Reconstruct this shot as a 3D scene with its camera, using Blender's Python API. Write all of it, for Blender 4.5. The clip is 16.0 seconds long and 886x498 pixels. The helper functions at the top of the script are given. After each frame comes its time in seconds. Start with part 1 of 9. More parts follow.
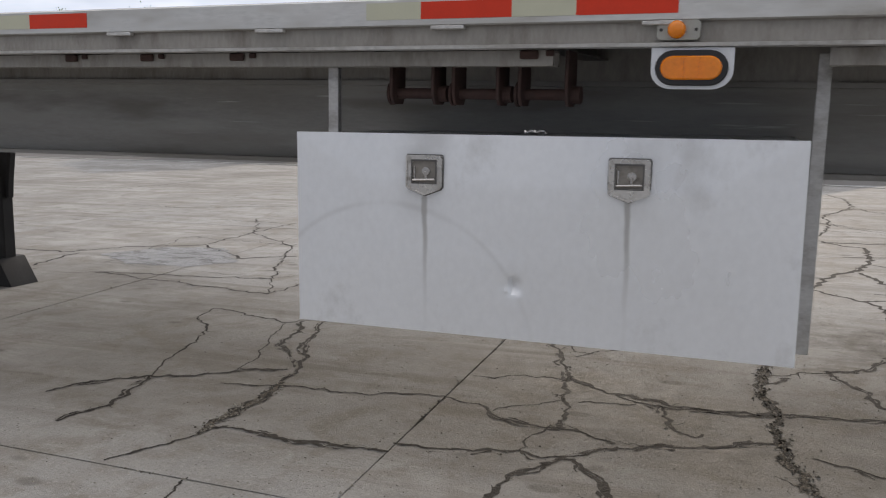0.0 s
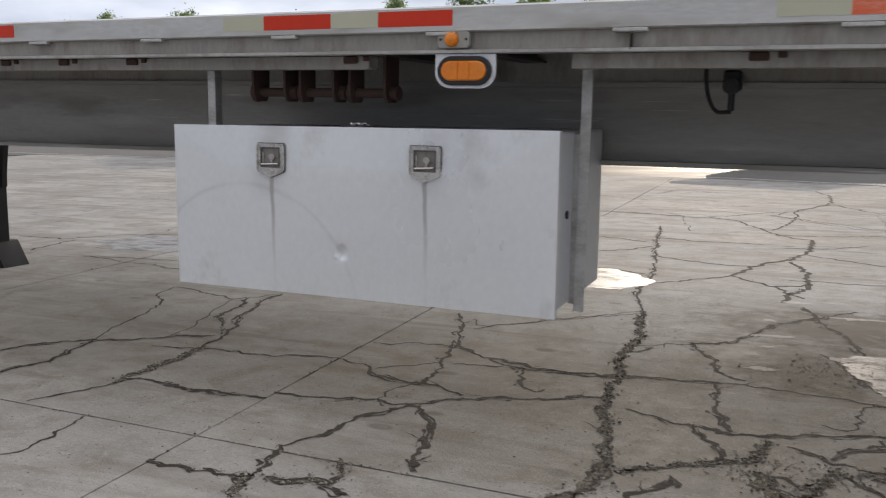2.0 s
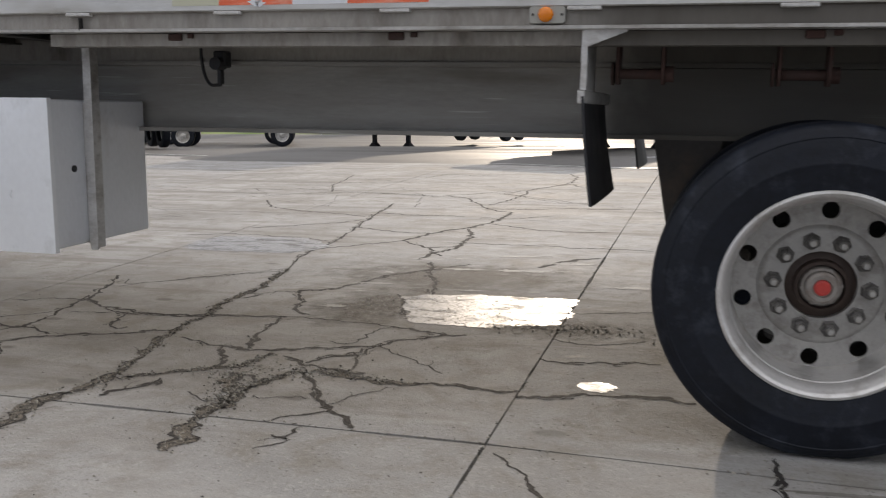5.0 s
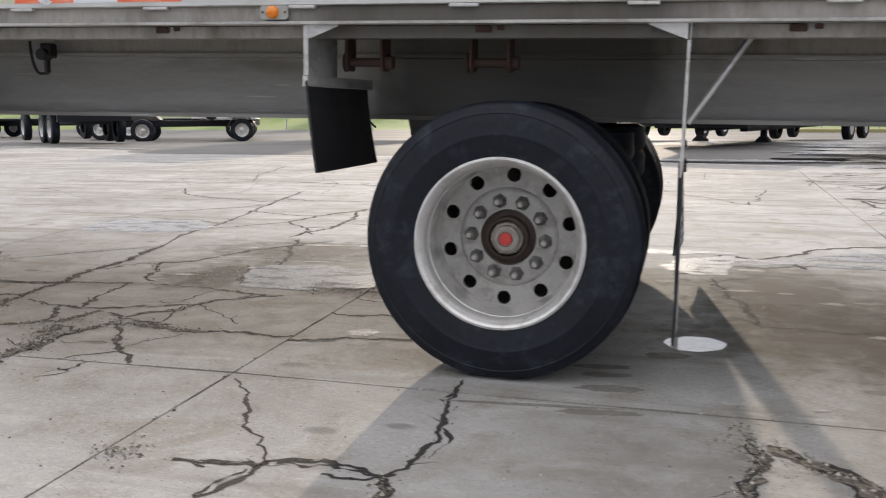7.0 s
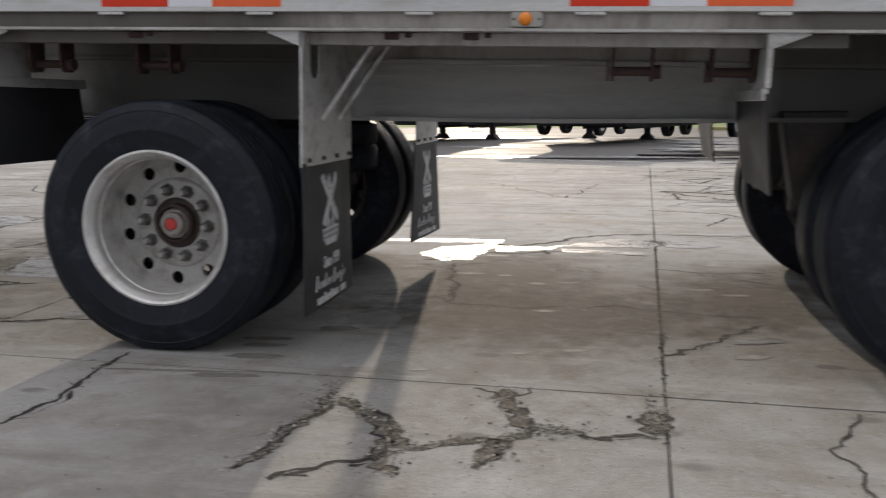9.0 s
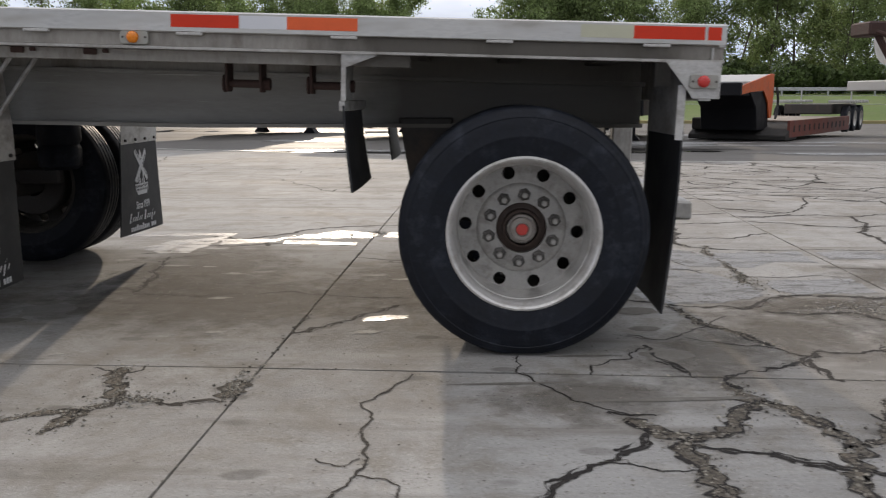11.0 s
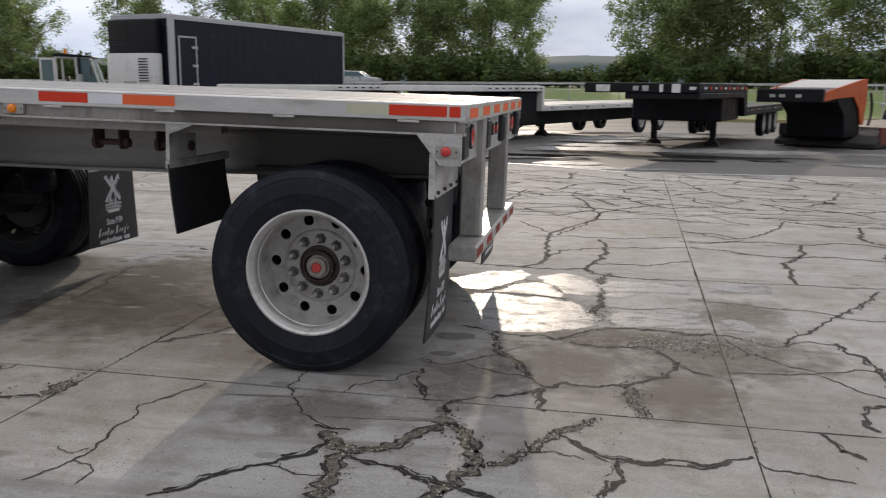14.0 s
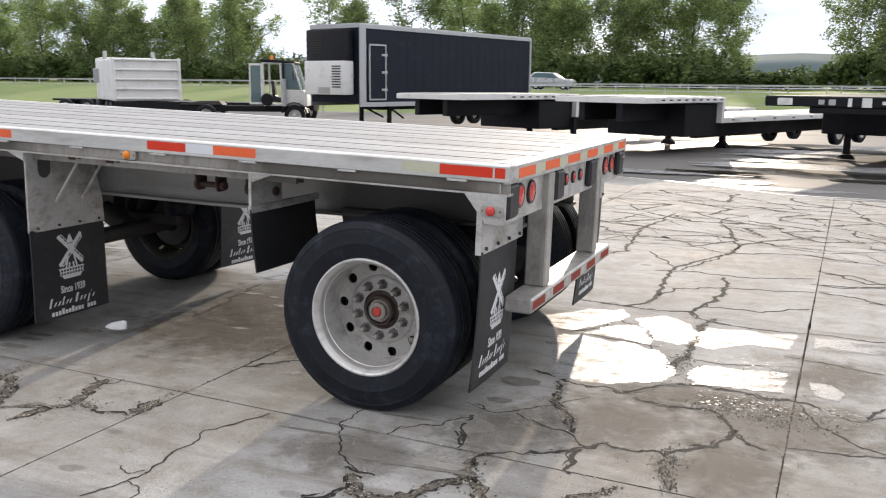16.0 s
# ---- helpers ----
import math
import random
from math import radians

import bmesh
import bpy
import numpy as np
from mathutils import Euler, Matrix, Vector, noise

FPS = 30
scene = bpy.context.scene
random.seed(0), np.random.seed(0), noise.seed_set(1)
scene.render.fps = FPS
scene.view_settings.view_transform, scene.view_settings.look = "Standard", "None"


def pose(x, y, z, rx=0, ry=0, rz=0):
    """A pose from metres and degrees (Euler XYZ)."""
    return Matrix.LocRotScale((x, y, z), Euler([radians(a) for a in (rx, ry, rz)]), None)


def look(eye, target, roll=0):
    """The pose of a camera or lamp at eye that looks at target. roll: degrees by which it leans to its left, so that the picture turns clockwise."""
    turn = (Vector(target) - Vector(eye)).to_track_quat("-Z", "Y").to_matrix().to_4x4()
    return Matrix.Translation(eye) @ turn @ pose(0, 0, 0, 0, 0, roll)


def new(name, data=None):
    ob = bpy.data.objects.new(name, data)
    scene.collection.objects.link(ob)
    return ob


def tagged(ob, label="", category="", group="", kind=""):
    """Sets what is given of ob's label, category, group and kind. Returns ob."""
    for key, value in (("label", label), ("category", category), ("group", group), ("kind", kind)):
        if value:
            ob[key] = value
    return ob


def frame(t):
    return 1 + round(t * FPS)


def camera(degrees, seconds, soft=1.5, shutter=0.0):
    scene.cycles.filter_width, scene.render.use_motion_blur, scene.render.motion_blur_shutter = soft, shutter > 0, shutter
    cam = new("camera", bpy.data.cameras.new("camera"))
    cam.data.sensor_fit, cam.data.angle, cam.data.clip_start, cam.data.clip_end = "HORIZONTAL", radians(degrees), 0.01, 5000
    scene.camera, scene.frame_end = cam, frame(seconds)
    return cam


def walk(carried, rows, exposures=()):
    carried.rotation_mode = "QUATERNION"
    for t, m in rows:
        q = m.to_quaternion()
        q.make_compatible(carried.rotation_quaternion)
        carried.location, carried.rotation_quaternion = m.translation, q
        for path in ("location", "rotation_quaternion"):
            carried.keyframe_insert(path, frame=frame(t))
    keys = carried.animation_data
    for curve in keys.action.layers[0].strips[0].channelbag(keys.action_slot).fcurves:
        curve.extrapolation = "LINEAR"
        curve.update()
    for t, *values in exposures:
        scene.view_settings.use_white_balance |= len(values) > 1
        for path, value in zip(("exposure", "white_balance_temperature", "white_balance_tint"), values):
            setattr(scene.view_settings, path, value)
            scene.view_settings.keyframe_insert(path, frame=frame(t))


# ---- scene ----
cam = camera(53.93, 16.0, soft=1.12, shutter=0.4)
# seconds, eye, heading, pitch and roll in degrees
PATH = [
    (0, -2.790, -2.392, 1.190, 23.03, -8.56, -0.39),
    (0.5, -2.610, -2.421, 1.173, 23.76, -8.32, -0.37),
    (1, -2.412, -2.483, 1.183, 24.67, -8.42, -0.19),
    (1.5, -2.204, -2.523, 1.188, 25.80, -8.54, -0.28),
    (2, -1.929, -2.575, 1.168, 25.81, -8.58, -0.40),
    (2.5, -1.677, -2.652, 1.172, 25.11, -8.61, -0.28),
    (3, -1.373, -2.602, 1.137, 24.84, -8.66, -0.46),
    (3.5, -1.120, -2.566, 1.123, 21.84, -8.79, -0.79),
    (4, -0.848, -2.644, 1.114, 18.75, -8.85, -0.57),
    (4.2, -0.743, -2.656, 1.103, 18.18, -8.80, -0.54),
    (6.5, 0.381, -2.971, 1.009, 16.15, -9.32, -0.36),
    (7, 0.645, -3.032, 1.001, 15.57, -9.23, -0.44),
    (7.5, 0.923, -3.066, 1.004, 14.95, -9.25, -0.14),
    (8, 1.232, -3.044, 0.988, 15.12, -9.27, -0.15),
    (8.5, 1.525, -3.087, 0.988, 14.25, -9.27, -0.32),
    (9, 1.825, -3.158, 0.993, 11.38, -9.37, -0.36),
    (9.5, 2.091, -3.166, 1.004, 7.01, -9.54, -0.43),
    (10, 2.326, -3.240, 1.016, 4.45, -9.67, -0.45),
    (10.2, 2.426, -3.294, 1.020, 3.40, -9.63, -0.20),
    (12.3, 3.525, -3.745, 1.197, 1.17, -10.54, 0.07),
    (12.5, 3.648, -3.776, 1.223, 1.48, -10.54, 0.25),
    (13, 3.943, -3.893, 1.282, 3.07, -10.55, 0.32),
    (13.5, 4.211, -4.009, 1.357, 4.70, -10.57, 0.46),
    (14, 4.472, -3.992, 1.418, 10.65, -10.61, 0.37),
    (14.5, 4.704, -4.016, 1.519, 12.54, -10.65, 0.45),
    (15, 4.859, -3.994, 1.626, 15.26, -10.72, 0.59),
    (15.5, 4.999, -3.888, 1.678, 20.08, -10.76, 0.62),
    (16, 5.170, -3.876, 1.718, 23.52, -10.81, 0.58),
]
# seconds, stops, white balance
EXPOSURES = [(t, e, 7250, 14) for t, e in ((0.0, -0.28), (2.5, -0.27), (4.2, -0.12), (6.5, 0.13), (7.0, 0.44), (7.5, 0.54), (8.0, 1.08), (8.5, 0.18), (9.0, -0.12), (10.2, -0.24), (12.8, -0.10), (13.5, -0.28), (14.5, -0.30), (15.5, -0.07), (16.0, 0.46))]
walk(cam, [(t, pose(x, y, z, 90 + pitch, 0, yaw) @ pose(0, 0, 0, 0, 0, roll)) for t, x, y, z, yaw, pitch, roll in PATH], EXPOSURES)

# ---- daylight: broken cloud, low sun behind the trailer ----
SUN_ELEVATION, SUN_SIDE = 15.5, -9.0   # degrees; side: turned from +y towards +x
world = bpy.data.worlds.new("sky")
scene.world = world
world.use_nodes = True
wt = world.node_tree
wt.nodes.clear()


def wnode(kind, **inputs):
    n = wt.nodes.new(kind)
    for k, v in inputs.items():
        n.inputs[k].default_value = v
    return n


w_out = wnode("ShaderNodeOutputWorld")
w_bg = wnode("ShaderNodeBackground", Strength=0.102)
w_sky = wnode("ShaderNodeTexSky")
w_sky.sky_type = "NISHITA"
w_sky.sun_disc = False
w_sky.sun_elevation = radians(SUN_ELEVATION)
w_sky.sun_rotation = radians(SUN_SIDE)
w_sky.dust_density = 1.0
w_sky.ozone_density = 2.0
w_co = wnode("ShaderNodeTexCoord")
w_map = wnode("ShaderNodeMapping")
w_map.inputs["Scale"].default_value = (1.0, 1.0, 3.6)
w_noise = wnode("ShaderNodeTexNoise", Scale=2.3, Detail=7.0, Roughness=0.56)
w_ramp = wnode("ShaderNodeValToRGB")
w_ramp.color_ramp.elements[0].position, w_ramp.color_ramp.elements[0].color = 0.34, (0.95, 0.95, 0.95, 1)
w_ramp.color_ramp.elements[1].position, w_ramp.color_ramp.elements[1].color = 0.60, (1, 1, 1, 1)
w_shade = wnode("ShaderNodeTexNoise", Scale=3.1, Detail=5.0, Roughness=0.5)
w_cloud = wnode("ShaderNodeValToRGB")
w_cloud.color_ramp.elements[0].position, w_cloud.color_ramp.elements[0].color = 0.34, (3.6, 4.3, 5.5, 1)
w_cloud.color_ramp.elements[1].position, w_cloud.color_ramp.elements[1].color = 0.62, (9.0, 9.5, 10.4, 1)
w_mix = wnode("ShaderNodeMix")
w_mix.data_type = "RGBA"
wt.links.new(w_co.outputs["Generated"], w_map.inputs["Vector"])
wt.links.new(w_map.outputs["Vector"], w_noise.inputs["Vector"])
wt.links.new(w_map.outputs["Vector"], w_shade.inputs["Vector"])
wt.links.new(w_noise.outputs["Fac"], w_ramp.inputs["Fac"])
wt.links.new(w_shade.outputs["Fac"], w_cloud.inputs["Fac"])
wt.links.new(w_ramp.outputs["Color"], w_mix.inputs["Factor"])
wt.links.new(w_sky.outputs["Color"], w_mix.inputs["A"])
wt.links.new(w_cloud.outputs["Color"], w_mix.inputs["B"])
# overcast skies are brighter overhead than low down
w_sep = wnode("ShaderNodeSeparateXYZ")
w_up = wnode("ShaderNodeMapRange")
for key, value in (("From Min", 0.0), ("From Max", 0.75), ("To Min", 0.95), ("To Max", 1.75)):
    w_up.inputs[key].default_value = value
w_grad = wnode("ShaderNodeVectorMath")
w_grad.operation = "SCALE"
wt.links.new(w_co.outputs["Generated"], w_sep.inputs["Vector"])
wt.links.new(w_sep.outputs["Z"], w_up.inputs["Value"])
wt.links.new(w_mix.outputs["Result"], w_grad.inputs[0])
# thin cloud glows on the sun's side and is duller opposite
w_side = wnode("ShaderNodeVectorMath")
w_side.operation = "DOT_PRODUCT"
w_side.inputs[1].default_value = (math.sin(radians(SUN_SIDE)), math.cos(radians(SUN_SIDE)), 0)
w_glow = wnode("ShaderNodeMapRange")
w_glow.interpolation_type = "SMOOTHSTEP"
for key, value in (("From Min", -0.9), ("From Max", 0.9), ("To Min", 0.72), ("To Max", 1.25)):
    w_glow.inputs[key].default_value = value
w_both = wnode("ShaderNodeMath")
w_both.operation = "MULTIPLY"
wt.links.new(w_co.outputs["Generated"], w_side.inputs[0])
wt.links.new(w_side.outputs["Value"], w_glow.inputs["Value"])
wt.links.new(w_up.outputs["Result"], w_both.inputs[0])
wt.links.new(w_glow.outputs["Result"], w_both.inputs[1])
wt.links.new(w_both.outputs["Value"], w_grad.inputs["Scale"])
# low down the clouds are seen through more bluish air
w_low = wnode("ShaderNodeMapRange")
w_low.inputs["From Max"].default_value = 0.30
w_air = wnode("ShaderNodeMix")
w_air.data_type = "RGBA"
w_air.inputs["A"].default_value, w_air.inputs["B"].default_value = (0.84, 0.96, 1.13, 1), (1, 1, 1, 1)
w_tint = wnode("ShaderNodeVectorMath")
w_tint.operation = "MULTIPLY"
wt.links.new(w_sep.outputs["Z"], w_low.inputs["Value"])
wt.links.new(w_low.outputs["Result"], w_air.inputs["Factor"])
wt.links.new(w_grad.outputs["Vector"], w_tint.inputs[0])
wt.links.new(w_air.outputs["Result"], w_tint.inputs[1])
wt.links.new(w_tint.outputs["Vector"], w_bg.inputs["Color"])
wt.links.new(w_bg.outputs["Background"], w_out.inputs["Surface"])

sun_data = bpy.data.lights.new("sun", "SUN")
sun_data.energy, sun_data.angle, sun_data.color = 2.6, radians(0.9), (1.0, 0.92, 0.80)
sun = new("sun", sun_data)
se, sa = radians(SUN_ELEVATION), radians(SUN_SIDE)
sun_way = Vector((math.sin(sa) * math.cos(se), math.cos(sa) * math.cos(se), math.sin(se)))
sun.matrix_world = look(tuple(sun_way * 60), (0, 0, 0))

# ---- materials ----
def material(name, color, rough=0.6, metal=0.0, vary=0.12, grain=60.0, patch=2.5, bump=0.15, rough_vary=0.12,
             dirt=None, dirt_amount=0.0, dirt_scale=3.0, streak=(1, 1, 1), random_tint=0.0, spec=0.5, coat=0.0):
    """Colour with fine grain, broad patches and an optional second colour as dirt; roughness and relief follow."""
    m = bpy.data.materials.new(name)
    m.use_nodes = True
    nt = m.node_tree
    b = nt.nodes["Principled BSDF"]
    b.inputs["Metallic"].default_value = metal
    b.inputs["Specular IOR Level"].default_value = spec
    b.inputs["Coat Weight"].default_value = coat
    b.inputs["Coat Roughness"].default_value = 0.08
    tc = nt.nodes.new("ShaderNodeTexCoord")
    mp = nt.nodes.new("ShaderNodeMapping")
    mp.inputs["Scale"].default_value = streak
    nt.links.new(tc.outputs["Object"], mp.inputs["Vector"])

    def tex(scale, detail, rough_):
        n = nt.nodes.new("ShaderNodeTexNoise")
        n.inputs["Scale"].default_value, n.inputs["Detail"].default_value, n.inputs["Roughness"].default_value = scale, detail, rough_
        nt.links.new(mp.outputs["Vector"], n.inputs["Vector"])
        return n.outputs["Fac"]

    def mix(a, bb, fac, mode="MIX"):
        n = nt.nodes.new("ShaderNodeMix")
        n.data_type, n.blend_type = "RGBA", mode
        for sock, v in (("A", a), ("B", bb), ("Factor", fac)):
            if isinstance(v, bpy.types.NodeSocket):
                nt.links.new(v, n.inputs[sock])
            elif sock == "Factor":
                n.inputs[sock].default_value = v
            else:
                n.inputs[sock].default_value = (*v, 1)
        return n.outputs["Result"]

    def span(fac, lo, hi, a=0.0, z=1.0):
        n = nt.nodes.new("ShaderNodeMapRange")
        n.inputs["From Min"].default_value, n.inputs["From Max"].default_value = lo, hi
        n.inputs["To Min"].default_value, n.inputs["To Max"].default_value = a, z
        nt.links.new(fac, n.inputs["Value"])
        return n.outputs["Result"]

    fine, broad = tex(grain, 4, 0.6), tex(patch, 5, 0.6)
    dark = tuple(c * (1 - vary) for c in color)
    light = tuple(min(1, c * (1 + vary)) for c in color)
    col = mix(dark, light, span(broad, 0.3, 0.7))
    col = mix(col, mix(dark, light, span(fine, 0.3, 0.7)), 0.45)
    if random_tint:
        oi = nt.nodes.new("ShaderNodeObjectInfo")
        tint = span(oi.outputs["Random"], 0, 1, 1 - random_tint, 1 + random_tint)
        cmb = nt.nodes.new("ShaderNodeCombineColor")
        for k in ("Red", "Green", "Blue"):
            nt.links.new(tint, cmb.inputs[k])
        col = mix(col, cmb.outputs["Color"], 1.0, "MULTIPLY")
    if dirt:
        col = mix(col, dirt, span(tex(dirt_scale, 8, 0.68), 0.62 - 0.4 * dirt_amount, 0.78 - 0.2 * dirt_amount, 0, 0.85))
    nt.links.new(col, b.inputs["Base Color"])
    nt.links.new(span(broad, 0.25, 0.75, max(0.02, rough - rough_vary), min(1, rough + rough_vary)), b.inputs["Roughness"])
    if bump:
        bp = nt.nodes.new("ShaderNodeBump")
        bp.inputs["Strength"].default_value, bp.inputs["Distance"].default_value = bump, 0.01
        nt.links.new(fine, bp.inputs["Height"])
        nt.links.new(bp.outputs["Normal"], b.inputs["Normal"])
    return m


ALU = material("mill_aluminium", (0.58, 0.575, 0.56), 0.48, 0.45, 0.22, 60, 4.0, 0.05, dirt=(0.24, 0.215, 0.185), dirt_amount=0.36, dirt_scale=7, streak=(0.8, 1, 1.6))
# darker copy of the mill aluminium, with the tail posts' shade in its colour
ALU_POST = material("shaded_weathered_post_aluminium", (0.43, 0.42, 0.395), 0.42, 0.5, 0.22, 60, 4.0, 0.05, dirt=(0.20, 0.18, 0.155), dirt_amount=0.38, dirt_scale=7, streak=(1, 1, 0.5))
ALU_BOX = material("box_aluminium", (0.79, 0.81, 0.835), 0.42, 0.25, 0.07, 70, 1.6, 0.03, dirt=(0.52, 0.51, 0.48), dirt_amount=0.12, dirt_scale=2.2, streak=(1.6, 1, 0.6))
DARK_METAL = material("dark_outline_metal", (0.13, 0.125, 0.12), 0.5, 0.5, 0.2, 80, 20, 0.1)
DOOR_ALU = material("box_door_aluminium", (0.85, 0.87, 0.89), 0.34, 0.30, 0.06, 40, 1.2, 0.015, dirt=(0.55, 0.55, 0.54), dirt_amount=0.16, dirt_scale=2.3, streak=(1.2, 1, 0.8))


def add_marks(m):
    """Grimy runs below the two latches, smears above them and one long scuffed arc."""
    nt = m.node_tree
    b = nt.nodes["Principled BSDF"]
    tc = nt.nodes.new("ShaderNodeTexCoord")
    sep = nt.nodes.new("ShaderNodeSeparateXYZ")
    nt.links.new(tc.outputs["Object"], sep.inputs["Vector"])

    def op(kind, a, c=None):
        n = nt.nodes.new("ShaderNodeMath")
        n.operation = kind
        n.use_clamp = False
        for i, v in enumerate((a, c)):
            if v is None:
                continue
            if isinstance(v, (int, float)):
                n.inputs[i].default_value = v
            else:
                nt.links.new(v, n.inputs[i])
        return n.outputs["Value"]

    def soft(v, lo, hi, a, z):
        n = nt.nodes.new("ShaderNodeMapRange")
        n.interpolation_type = "SMOOTHSTEP"
        for k, q in (("From Min", lo), ("From Max", hi), ("To Min", a), ("To Max", z)):
            n.inputs[k].default_value = q
        nt.links.new(v, n.inputs["Value"])
        return n.outputs["Result"]

    def tex(scale):
        n = nt.nodes.new("ShaderNodeTexNoise")
        n.inputs["Scale"].default_value, n.inputs["Detail"].default_value = scale, 5
        nt.links.new(tc.outputs["Object"], n.inputs["Vector"])
        return n.outputs["Fac"]

    x, z = sep.outputs["X"], sep.outputs["Z"]
    wob = op("MULTIPLY", op("SUBTRACT", tex(6.0), 0.5), 0.02)
    total = None
    for lx, lz in ((-3.896, 0.867), (-3.284, 0.872)):
        d = op("ABSOLUTE", op("ADD", op("SUBTRACT", x, lx), wob))
        run = op("MULTIPLY", soft(d, 0.002, 0.013, 0.8, 0.0), op("MULTIPLY", soft(z, lz - 0.42, lz - 0.02, 0.2, 1.0), soft(z, lz - 0.02, lz, 1.0, 0.0)))
        smear = op("MULTIPLY", op("MULTIPLY", soft(d, 0.02, 0.16, 0.5, 0.0), soft(z, lz - 0.25, lz + 0.12, 0.0, 1.0)), soft(tex(7.0), 0.35, 0.65, 0.2, 1.0))
        s = op("ADD", run, smear)
        total = s if total is None else op("ADD", total, s)
    dist = op("POWER", op("ADD", op("POWER", op("SUBTRACT", x, -4.02), 2.0), op("POWER", op("SUBTRACT", z, 0.36), 2.0)), 0.5)
    arc = op("MULTIPLY", soft(op("ABSOLUTE", op("SUBTRACT", op("ADD", dist, op("MULTIPLY", wob, 0.4)), 0.47)), 0.000, 0.018, 0.34, 0.0), soft(tex(3.0), 0.35, 0.62, 0.45, 1.0))
    total = op("ADD", total, arc)
    mx = nt.nodes.new("ShaderNodeMix")
    mx.data_type = "RGBA"
    mx.inputs["B"].default_value = (0.36, 0.35, 0.33, 1)
    nt.links.new(b.inputs["Base Color"].links[0].from_socket, mx.inputs["A"])
    nt.links.new(soft(total, 0.0, 1.0, 0.0, 0.75), mx.inputs["Factor"])
    nt.links.new(mx.outputs["Result"], b.inputs["Base Color"])


add_marks(DOOR_ALU)
ALU_WEB = material("stained_and_shaded_aluminium", (0.36, 0.34, 0.31), 0.55, 0.25, 0.22, 50, 2.0, 0.06, dirt=(0.13, 0.108, 0.088), dirt_amount=0.34, dirt_scale=4, streak=(1.5, 1, 0.5))
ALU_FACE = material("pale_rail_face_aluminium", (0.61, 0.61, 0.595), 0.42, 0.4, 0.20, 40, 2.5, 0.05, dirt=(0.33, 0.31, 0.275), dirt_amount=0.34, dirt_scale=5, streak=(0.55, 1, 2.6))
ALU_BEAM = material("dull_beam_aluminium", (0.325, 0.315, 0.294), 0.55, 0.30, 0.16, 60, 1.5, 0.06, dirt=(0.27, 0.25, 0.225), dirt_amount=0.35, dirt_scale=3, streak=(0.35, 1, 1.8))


def add_spray_and_shade(m, amount):
    """Brown road film that the tyres have thrown on the frame above the two axles, with the wheel wells' shade painted
    into it and a blotchy rim.
    """
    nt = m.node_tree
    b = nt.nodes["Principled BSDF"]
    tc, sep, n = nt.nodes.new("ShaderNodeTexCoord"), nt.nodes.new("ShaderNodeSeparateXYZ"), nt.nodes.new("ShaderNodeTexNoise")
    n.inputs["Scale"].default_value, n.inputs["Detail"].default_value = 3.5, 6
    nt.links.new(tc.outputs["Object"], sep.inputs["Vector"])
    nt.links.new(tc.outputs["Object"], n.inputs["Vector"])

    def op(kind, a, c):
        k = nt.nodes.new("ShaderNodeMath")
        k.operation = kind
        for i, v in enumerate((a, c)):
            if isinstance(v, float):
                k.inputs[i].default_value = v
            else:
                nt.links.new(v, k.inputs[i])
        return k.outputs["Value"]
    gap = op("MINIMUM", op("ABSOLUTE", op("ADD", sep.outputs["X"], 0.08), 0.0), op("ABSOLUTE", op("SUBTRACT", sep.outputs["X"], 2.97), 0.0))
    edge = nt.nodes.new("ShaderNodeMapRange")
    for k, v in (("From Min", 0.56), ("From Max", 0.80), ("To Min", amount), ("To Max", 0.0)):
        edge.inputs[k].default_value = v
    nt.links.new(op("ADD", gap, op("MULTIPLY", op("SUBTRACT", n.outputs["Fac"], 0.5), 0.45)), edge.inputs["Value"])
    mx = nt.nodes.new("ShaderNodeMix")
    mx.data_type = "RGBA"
    # this brown carries the wells' shade as well as the film
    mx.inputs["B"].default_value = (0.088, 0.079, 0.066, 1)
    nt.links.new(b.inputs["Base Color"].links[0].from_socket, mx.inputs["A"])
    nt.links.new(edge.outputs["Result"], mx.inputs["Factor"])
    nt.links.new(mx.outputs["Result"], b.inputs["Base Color"])


